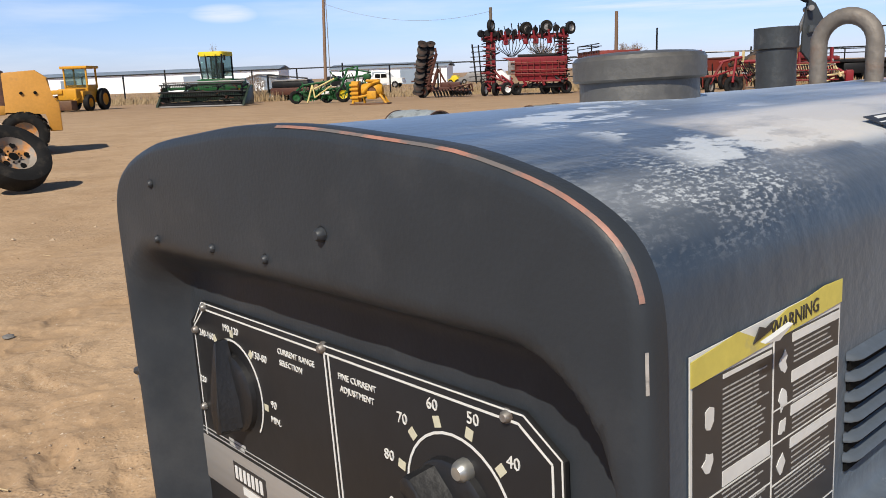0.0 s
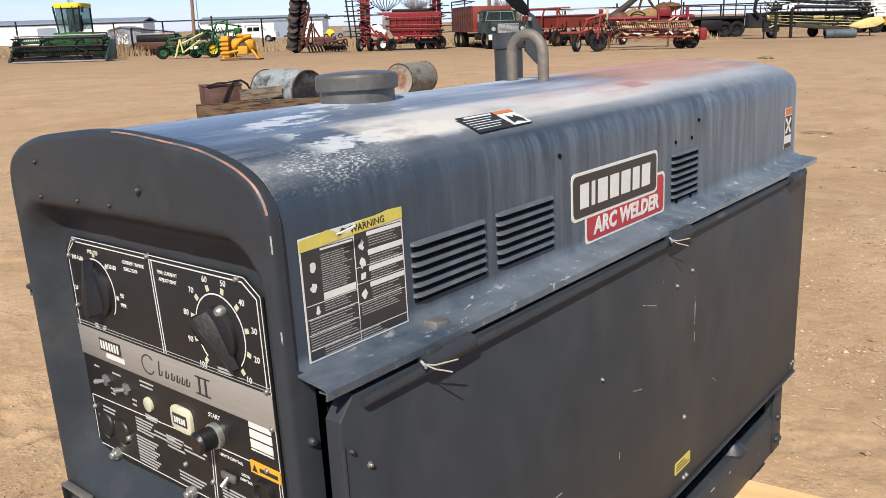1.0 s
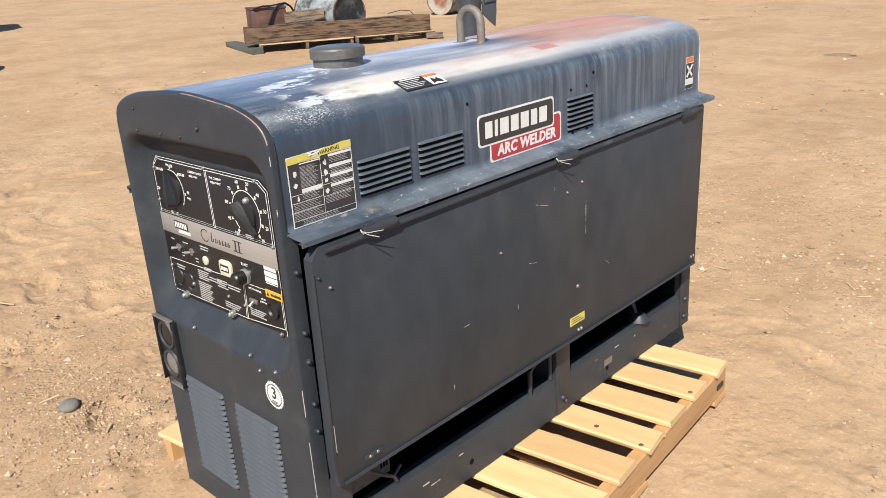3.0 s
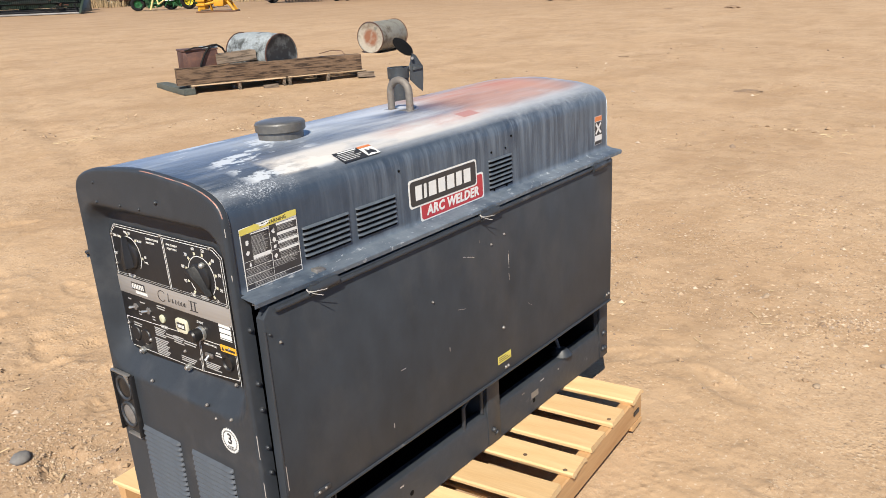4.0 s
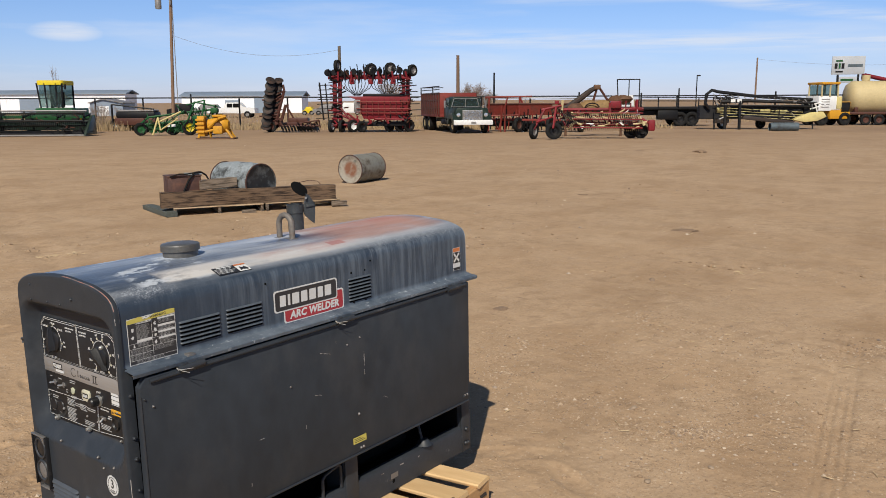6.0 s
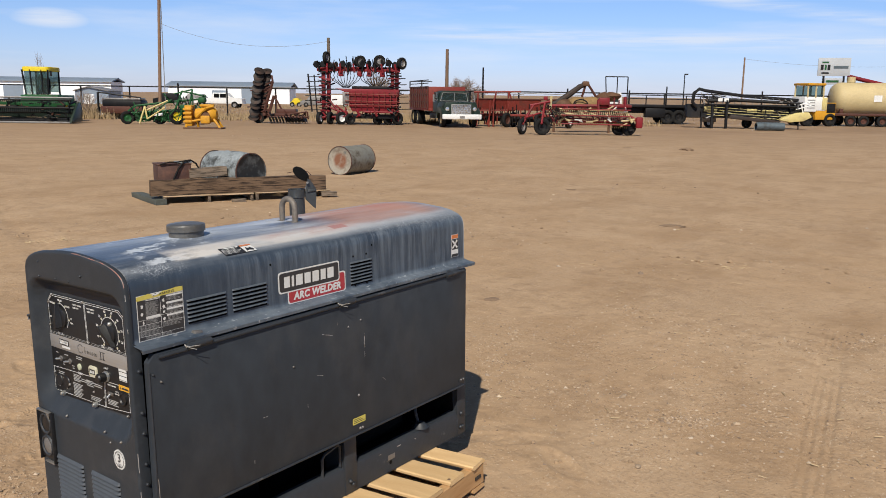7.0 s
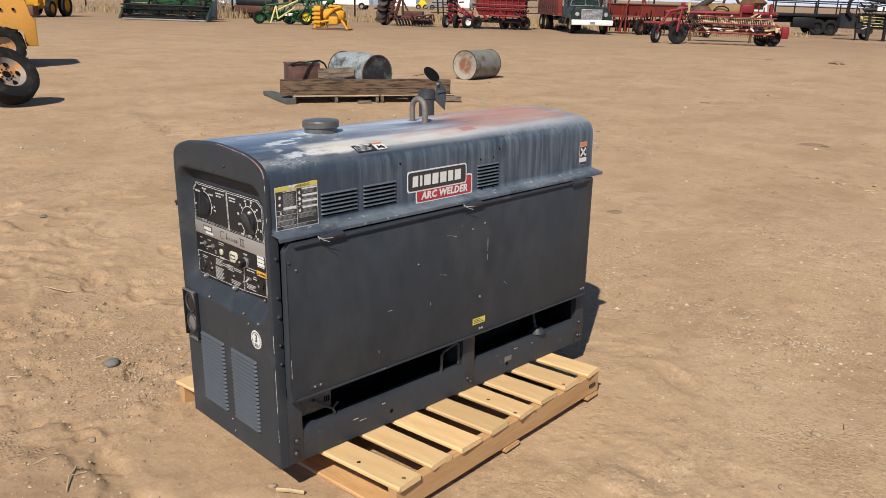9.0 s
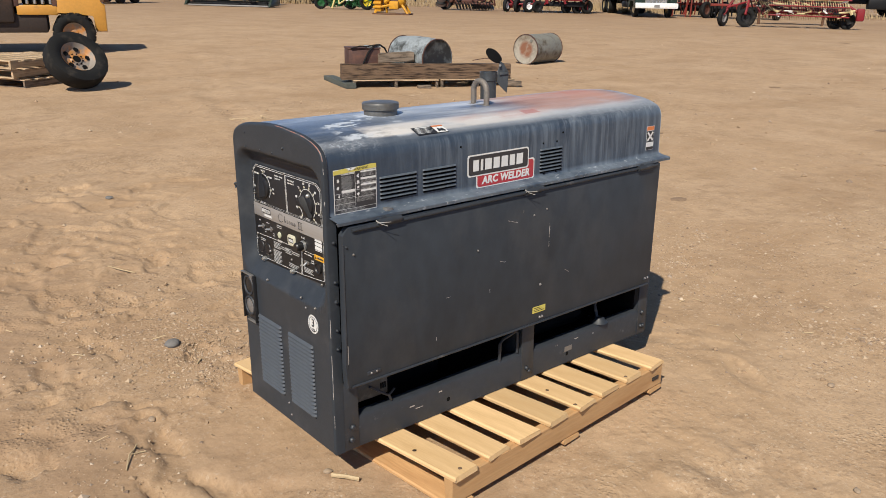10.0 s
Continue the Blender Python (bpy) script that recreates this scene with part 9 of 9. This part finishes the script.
def build_field_tractor():
    t = thing("tractor", yard(26.3, 57.6, 10), "white and yellow tractor with a tall cab", "tractor")
    block("body", t, WHITE, -1.1, 0.6, 0, 1.6, 1.0, 2.05, bevel=0.06)
    block("nose", t, GOLD, -0.2, 1.35, 0.0, 1.6, 0.45, 1.15, bevel=0.05)
    block("grille", t, BLACK, 0.65, 1.30, -0.03, 0.02, 0.95, 1.60)
    block("nose_top", t, GOLD, 0.6, 1.35, 0.0, 1.6, 1.15, 1.65, bevel=0.05)
    block("side_box", t, PALE_YELLOW, 0.25, 0.62, -0.05, 0.5, 1.15, 2.0)
    for k in range(4):
        block("louver_bar", t, STEEL, -0.9, -0.3, -0.02, 0.0, 1.25 + 0.18 * k, 1.30 + 0.18 * k, bevel=0)
    for x in (-0.92, -0.3, 0.3):
        bars("cab_post", t, TANK, [((x, 0.0, 2.0), (x, 0.02, 2.85), 0.06), ((x, 1.5, 2.0), (x, 1.5, 2.85), 0.06)])
    bm = bmesh.new()
    box(bm, -0.9, 0.3, 0.02, 0.03, 2.05, 2.8)
    part("cab_window", bm, GLASS, t)
    bm = bmesh.new()
    box(bm, -0.9, 0.3, 1.48, 1.49, 2.05, 2.8)
    part("cab_window", bm, GLASS, t)
    block("cab_roof", t, GOLD, -1.0, 0.4, -0.1, 1.65, 2.82, 2.98, bevel=0.05)
    for x in (-0.8, 0.95):
        wheel_at(t, x, 0.1, 0.45, 0.4, BLACK)
        wheel_at(t, x, 1.6, 0.45, 0.4, BLACK)


build_field_tractor()


def build_tank():
    t = thing("tank_trailer", yard(28.1, 58.8, -4), "long cream cylindrical tank on a low trailer", "tank trailer")
    bm = bmesh.new()
    lathe(bm, [(0, 0), (0.6, 0.06), (1.0, 0.22), (1.19, 0.5), (1.2, 0.8), (1.2, 8.0), (1.19, 8.3), (1.0, 8.6), (0.6, 8.75), (0, 8.8)], 36, frame_of((-0.2, 0.8, 1.90), (0, 1, 0), (0, 0, 1)))
    part("tank", bm, TANK, t)
    bm = bmesh.new()
    rod(bm, (1.2, 0.8, 3.1), (1.2, 0.8, 3.5), 0.28, None, 18)
    part("manhole", bm, TANK, t)
    block("trailer_deck", t, RUST, -0.2, 9.0, -0.3, 1.9, 0.75, 0.92)
    for x in (0.95, 1.85, 3.15, 4.05):
        wheel_at(t, x, -0.3, 0.38, 0.25, RUST)
        wheel_at(t, x, 1.9, 0.42, 0.25, BROWN)
    for x in (0.2, 4.0, 8.0):
        block("saddle", t, RUST, x, x + 0.25, -0.2, 1.8, 0.9, 1.25)
    block("white_placard", t, WHITE, 2.4, 2.95, -0.42, -0.40, 1.75, 2.2, bevel=0)
    bm = bmesh.new()
    prism(bm, [(3.7, 2.0), (3.95, 1.78), (4.2, 2.0), (3.95, 2.28)], 0.02, frame_of((0, -0.40, 0), (1, 0, 0), (0, 0, 1)))
    part("hazard_diamond", bm, BLACK, t)
    block("print_bar", t, BROWN, 3.5, 4.4, -0.42, -0.40, 2.48, 2.58, bevel=0)
    block("white_placard", t, WHITE, 5.0, 5.6, -0.42, -0.40, 1.85, 2.2, bevel=0)
    return t


build_tank()
bm = bmesh.new()
rod(bm, (0, 0, 0), (4.2, 0, -0.9), 0.15, None, 12)
t = thing("grain_auger", yard(30.45, 62.0, 0, 3.58), "red grain auger tube raised behind the tank", "auger")
part("auger_tube", bm, RED, t)
bm = bmesh.new()
box(bm, -0.15, 0.25, -0.2, 0.2, -0.35, 0.1, 0.04)
part("auger_spout", bm, RED, t)
bars("auger_leg", t, STEEL, [((2.0, 0, -0.5), (2.3, 0, -3.58), 0.06), ((3.6, 0, -0.8), (3.3, 0, -3.58), 0.06)])


# company sign with plain shapes
SIGN_GREY = paint("sign_grey", (0.42, 0.44, 0.46), stain=(0.34, 0.35, 0.36))


def build_sign():
    t = thing("sign", yard(37.2, 79.0, -12, -0.35), "pale grey company sign on two black posts", "sign")
    block("panel", t, SIGN_GREY, -1.45, 1.45, 0, 0.12, 4.55, 6.25, bevel=0.02)
    for x0, x1, z0, z1, m in ((-1.2, -0.95, 5.1, 5.6, BLACK), (-0.85, -0.68, 5.1, 5.6, GREEN), (-0.6, -0.35, 5.1, 5.6, BLACK), (-0.05, 1.25, 5.25, 5.5, CULVERT), (-1.1, -0.5, 5.75, 5.9, GREEN), (-1.1, -0.45, 4.75, 4.9, BLACK)):
        block("mark", t, m, x0, x1, -0.02, 0.0, z0, z1, bevel=0)
    bars("post", t, BLACK, [((-0.85, 0.1, 0), (-0.85, 0.1, 4.6), 0.10), ((0.95, 0.1, 0), (0.95, 0.1, 4.6), 0.10)])
    block("lower_panel", t, SIGN_GREY, -0.75, 0.85, 0, 0.1, 3.75, 4.35, bevel=0.02)
    block("mark", t, GREEN, -0.6, 0.5, -0.02, 0.0, 3.95, 4.15, bevel=0)


build_sign()


# poles and wires
def build_pole(u, v, h, r, label, mat, name="utility_pole", lean=0.0):
    t = thing(name, yard(u, v), label, "pole", "poles")
    bm = bmesh.new()
    rod(bm, (0, 0, 0), (lean, 0, h), r, r * 0.75, 12)
    part("post", bm, mat, t)
    return t


main = build_pole(-20.62, 59.5, 11.6, 0.125, "tall brown wooden utility pole with a transformer", POLE_WOOD, lean=0.42)
bars("pole_arm", main, POLE_WOOD, [((-0.75, -0.1, 9.3), (0.5, -0.1, 9.4), 0.05), ((-0.35, -0.1, 10.9), (0.3, -0.1, 10.9), 0.05)])
bm = bmesh.new()
lathe(bm, [(0, 8.35), (0.20, 8.35), (0.22, 8.45), (0.22, 9.15), (0.16, 9.25), (0, 9.27)], 18, Matrix.Translation((-0.55, -0.05, 0)))
part("transformer", bm, STEEL, main, "grey transformer can")
bars("insulator", main, STEEL, [((0.45, -0.1, 9.4), (0.45, -0.1, 9.75), 0.05), ((-0.7, -0.1, 9.35), (-0.7, -0.1, 9.7), 0.05), ((0.0, -0.1, 10.9), (0.0, -0.1, 11.4), 0.05), ((0.35, -0.15, 8.6), (0.35, -0.15, 9.3), 0.06)])
bars("conduit", main, STEEL, [((0.42, 0, 0), (0.42, 0, 9.2), 0.03)])
build_pole(-8.33, 59.5, 5.72, 0.14, "grey wooden pole behind the seeder", GREY_WOOD)
build_pole(0.18, 58.0, 4.95, 0.14, "short brown wooden pole behind the truck", POLE_WOOD)
build_pole(2.58, 55.0, 3.63, 0.07, "thin black steel post by the fence", BLACK, "steel_post")
build_pole(33.3, 92.0, 6.5, 0.11, "pale wooden pole in the distance", POLE_WOOD)
lamp = build_pole(26.05, 89.5, 4.55, 0.07, "thin dark lamp post in the distance", BLACK, "lamp_post")
bars("lamp_arm", lamp, BLACK, [((0, 0, 4.5), (0.35, 0, 4.52), 0.08)])


def build_wire(a, b, sag, label):
    a, b = YARD @ Vector(a), YARD @ Vector(b)
    bm = bmesh.new()
    pts = [a.lerp(b, k / 20) - Vector((0, 0, sag * 4 * (k / 20) * (1 - k / 20))) for k in range(21)]
    tube(bm, pts, 0.010, 5)
    single("power_line", bm, STEEL, Matrix.Identity(4), label, "wire", "power lines")


build_wire((-20.2, 59.4, 6.5), (-8.4, 59.4, 5.45), 0.85, "thin sagging power line between poles")
build_wire((33.3, 92.0, 6.35), (60.0, 90.0, 6.7), 0.9, "thin distant power line by the sign")


# pipe fence
def build_fence():
    t = thing("pipe_fence", yard(0, 60.0), "long dark pipe rail fence with posts", "fence")
    x0, n, step = -62.0, 34, 3.55
    h = 2.15
    for k in range(n):
        bm = bmesh.new()
        rod(bm, (x0 + step * k, 0, 0), (x0 + step * k, 0, h + (0.25 if k % 4 == 0 else 0)), 0.06, None, 8)
        part("post", bm, BLACK, t)
    for k in range(n - 1):
        bm = bmesh.new()
        rod(bm, (x0 + step * k, -0.02, h - 0.03), (x0 + step * (k + 1), -0.02, h - 0.03), 0.045, None, 8)
        part("rail", bm, BLACK, t)


build_fence()


# white metal buildings beyond the fence
def build_shed(u0, u1, v, h, depth, label, doors, group):
    t = thing("metal_building", yard(u0, v), label, "building", group)
    w = u1 - u0
    bm = bmesh.new()
    box(bm, 0, w, 0, depth, 0, h)
    part("wall", bm, PANEL_WHITE, t)
    bm = bmesh.new()
    prism(bm, [(-0.4, h - 0.1), (depth / 2, h + depth * 0.10), (depth + 0.4, h - 0.1), (depth + 0.4, h + 0.1), (depth / 2, h + depth * 0.10 + 0.25), (-0.4, h + 0.1)], w + 0.8, frame_of((-0.4, 0, 0), (0, 1, 0), (0, 0, 1)))
    part("roof", bm, ROOF_GREY, t)
    for x, dw, dh in doors:
        block("door", t, ROOF_GREY, x, x + dw, -0.12, 0.0, 0, dh, bevel=0)
    for k in range(int(w / 6)):
        block("wall_rib", t, PANEL_WHITE, 3 + 6 * k, 3.25 + 6 * k, -0.06, 0.0, 0, h, bevel=0)


build_shed(-150, -68.0, 168, 4.0, 6, "long white metal building with grey roof", ((30, 4, 3.2), (60, 4, 3.2)), "metal buildings")
build_shed(-56.4, -31.6, 168, 3.45, 7, "white metal building with grey roof", ((9, 3, 2.6), (15, 4, 3)), "metal buildings")
t = thing("shed", yard(-57.5, 128), "small grey gabled shed with white door", "shed")
bm = bmesh.new()
prism(bm, [(0, 0), (0, 1.95), (2.1, 2.5), (5.2, 1.95), (5.2, 0)], 5.0, frame_of((0, 5, 0), (1, 0, 0), (0, 0, 1)))
part("wall", bm, ROOF_GREY, t)
for x0, x1, z0, z1 in ((-0.2, 2.1, 1.95, 2.55), (5.4, 2.1, 1.95, 2.55)):
    bm = bmesh.new()
    prism(bm, [(x0, z0), (x1, z1), (x1, z1 + 0.12), (x0, z0 + 0.12)] if x0 < x1 else [(x1, z1), (x0, z0), (x0, z0 + 0.12), (x1, z1 + 0.12)], 5.4, frame_of((0, 5.1, 0), (1, 0, 0), (0, 0, 1)))
    part("roof", bm, STEEL, t)
block("door", t, PANEL_WHITE, 1.4, 3.0, -0.08, 0.0, 0, 1.5, bevel=0)


def build_pickup(u, v, turn, label):
    t = thing("pickup_truck", yard(u, v, turn), label, "truck")
    bm = bmesh.new()
    prism(bm, [(-3.1, 0.55), (-3.1, 1.2), (-0.9, 1.2), (-0.7, 1.9), (0.9, 1.92), (1.5, 1.3), (2.9, 1.2), (3.0, 0.55)], 1.9, frame_of((0, 1.9, 0), (1, 0, 0), (0, 0, 1)), 0.08)
    part("body", bm, WHITE, t)
    for x0, x1 in ((-0.55, 0.10), (0.2, 0.95)):
        bm = bmesh.new()
        box(bm, x0, x1, -0.03, 0.0, 1.3, 1.78)
        part("side_window", bm, DARK, t)
    for x in (-2.1, 2.0):
        wheel_at(t, x, 0.0, 0.42, 0.26, STEEL)
        wheel_at(t, x, 1.9, 0.42, 0.26, STEEL)


build_pickup(-28.3, 103, 0, "white crew-cab pickup parked beyond the fence")


def build_far_vehicle(u, v, mat, w, h, label):
    t = thing("parked_vehicle", yard(u, v), label, "vehicle", "parked vehicles")
    bm = bmesh.new()
    prism(bm, [(-w / 2, 0.35), (-w / 2, h * 0.55), (-w * 0.28, h * 0.62), (-w * 0.18, h), (w * 0.25, h), (w * 0.38, h * 0.6), (w / 2, h * 0.5), (w / 2, 0.35)], 1.8, frame_of((0, 1.8, 0), (1, 0, 0), (0, 0, 1)), 0.08)
    part("body", bm, mat, t)
    for x in (-w * 0.3, w * 0.3):
        wheel_at(t, x, 0, 0.36, 0.22, STEEL)


for u, v, m, w, h, label in ((-22.6, 125, YELLOW, 1.8, 1.3, "yellow machine parked before the white building"), (-19.5, 124, STEEL, 4.5, 1.7, "grey pickup parked before the white building"), (-16.5, 126, WHITE, 4.5, 1.9, "white van parked before the white building"),
                             (-36.0, 118, STEEL, 4.6, 1.7, "grey car parked beyond the fence"), (-40.5, 120, BLACK, 4.2, 1.8, "dark vehicle parked beyond the fence")):
    build_far_vehicle(u, v, m, w, h, label)


# second yellow loader, seen at the start
def build_far_loader():
    t = thing("loader", yard(-28.8, 41.6, 8) @ Matrix.Scale(0.80, 4), "yellow wheel loader with a cab", "loader")
    block("cab", t, GOLD, -0.75, 0.85, 0.6, 2.0, 1.3, 1.75)
    block("body", t, GOLD, -0.85, 0.9, -0.3, 2.6, 0.55, 1.35, bevel=0.06)
    for x in (-0.72, 0.82):
        bars("cab_post", t, GOLD, [((x, 0.62, 1.5), (x, 0.62, 2.85), 0.07), ((x, 2.0, 1.5), (x, 2.0, 2.85), 0.07)])
    bm = bmesh.new()
    box(bm, -0.68, 0.78, 0.60, 0.615, 1.55, 2.8)
    part("cab_window", bm, GLASS, t)
    block("cab_roof", t, GOLD, -0.9, 1.0, 0.4, 2.2, 2.82, 3.0, bevel=0.05)
    block("hood", t, GOLD, -0.6, 0.7, -0.8, 0.6, 0.75, 1.5, bevel=0.08)
    block("bucket", t, BROWN, -1.25, 0.75, -1.7, -0.9, 0.1, 0.75, bevel=0.08)
    block("counterweight", t, GOLD, -1.3, -0.2, -0.9, -0.2, 1.15, 1.45, bevel=0.06)
    bars("lift_arm", t, GOLD, [((-0.9, -1.2, 0.6), (-0.7, 0.8, 1.4), 0.12), ((0.6, -1.2, 0.6), (0.7, 0.8, 1.4), 0.12)])
    for x, y, r in ((-1.0, 0.2, 0.55), (1.0, 0.2, 0.55), (-1.0, 2.2, 0.75), (1.1, 2.2, 0.75)):
        wheel_at(t, x, y, r, 0.4, GOLD, 90)


build_far_loader()


# dry grass along the fence and bare bushes
def build_grass(count, u0, u1, v0, v1, h, seed, label):
    rng = np.random.RandomState(seed)
    u, v = rng.uniform(u0, u1, count), rng.uniform(v0, v1, count)
    keep = smooth_noise(u, v, 3.5, 21) + 0.4 * smooth_noise(u, v, 1.0, 22) > rng.uniform(-0.9, 0.5, count)
    u, v = u[keep], v[keep]
    n = len(u)
    hh = h * rng.uniform(0.5, 1.2, n) * (1 + 0.5 * smooth_noise(u, v, 4.0, 23))
    a, w = rng.uniform(0, 6.28, n), 0.035
    lean = rng.uniform(-0.25, 0.25, (n, 2)) * hh[:, None]
    p0 = np.stack((u - w * np.cos(a), v - w * np.sin(a), np.full(n, -0.02)), -1)
    p1 = np.stack((u + w * np.cos(a), v + w * np.sin(a), np.full(n, -0.02)), -1)
    p2 = np.stack((u + lean[:, 0], v + lean[:, 1], hh), -1)
    co = np.stack((p0, p1, p2), 1).reshape(-1, 3)
    me = bpy.data.meshes.new("dry_grass")
    me.from_pydata(co.tolist(), [], (np.arange(n)[:, None] * 3 + np.arange(3)).tolist())
    me.materials.append(DRY_GRASS)
    ob = new("dry_grass", me)
    ob.matrix_world = YARD
    return tagged(ob, label, "grass", kind="stuff")


build_grass(34000, -60, 14, 51.5, 66, 0.32, 3, "tall dry tan grass along the fence")
build_grass(16000, -90, 60, 66, 130, 0.30, 4, "dry tan grass beyond the fence")
build_grass(1800, -24.4, -20.6, 50.5, 54, 0.85, 5, "brown dry weeds by the fence")


def build_bush(u, v, h, spread_, label, seed, name="bare_tree", count=5, deep=5, thick=0.018):
    rng = random.Random(seed)
    t = thing(name, yard(u, v), label, "tree", "bare trees")
    trunk = bmesh.new()
    twigs = bmesh.new()

    def grow(p, d, length, r, depth):
        q = p + d * length
        rod(trunk if depth < 2 else twigs, p, q, r, r * 0.65, 5, caps=False)
        if depth >= deep:
            return
        for _ in range(3 if depth > 0 else count):
            nd = (d + Vector((rng.uniform(-1, 1), rng.uniform(-1, 1), rng.uniform(-0.25, 0.7))) * (0.55 * spread_)).normalized()
            grow(p.lerp(q, rng.uniform(0.6, 1.0)), nd, length * rng.uniform(0.62, 0.85), r * 0.6, depth + 1)

    grow(Vector((0, 0, -0.05)), Vector((0, 0, 1)), h * 0.25, h * thick, 0)
    part("trunk", trunk, TWIG, t)
    part("crown", twigs, TWIG, t)


build_bush(1.6, 78, 5.2, 1.6, "bare leafless tree behind the truck", 2, count=7, deep=6)
build_bush(3.0, 80, 4.2, 1.7, "bare leafless tree behind the truck", 12, count=7, deep=6)
build_bush(-55.2, 112, 9.5, 0.45, "thin bare tree beyond the fence", 15, count=2, deep=4, thick=0.006)
build_bush(-5.6, 75, 6.4, 1.2, "bare leafless tree behind the seeder", 4)
build_bush(-22.6, 52.0, 2.6, 1.4, "brown leafless bush by the fence", 6, "bare_bush", 7)
build_bush(-21.7, 53.0, 2.2, 1.5, "brown leafless bush by the fence", 9, "bare_bush", 7)
build_bush(-34, 70, 4.5, 1.0, "bare leafless tree beyond the fence", 8)
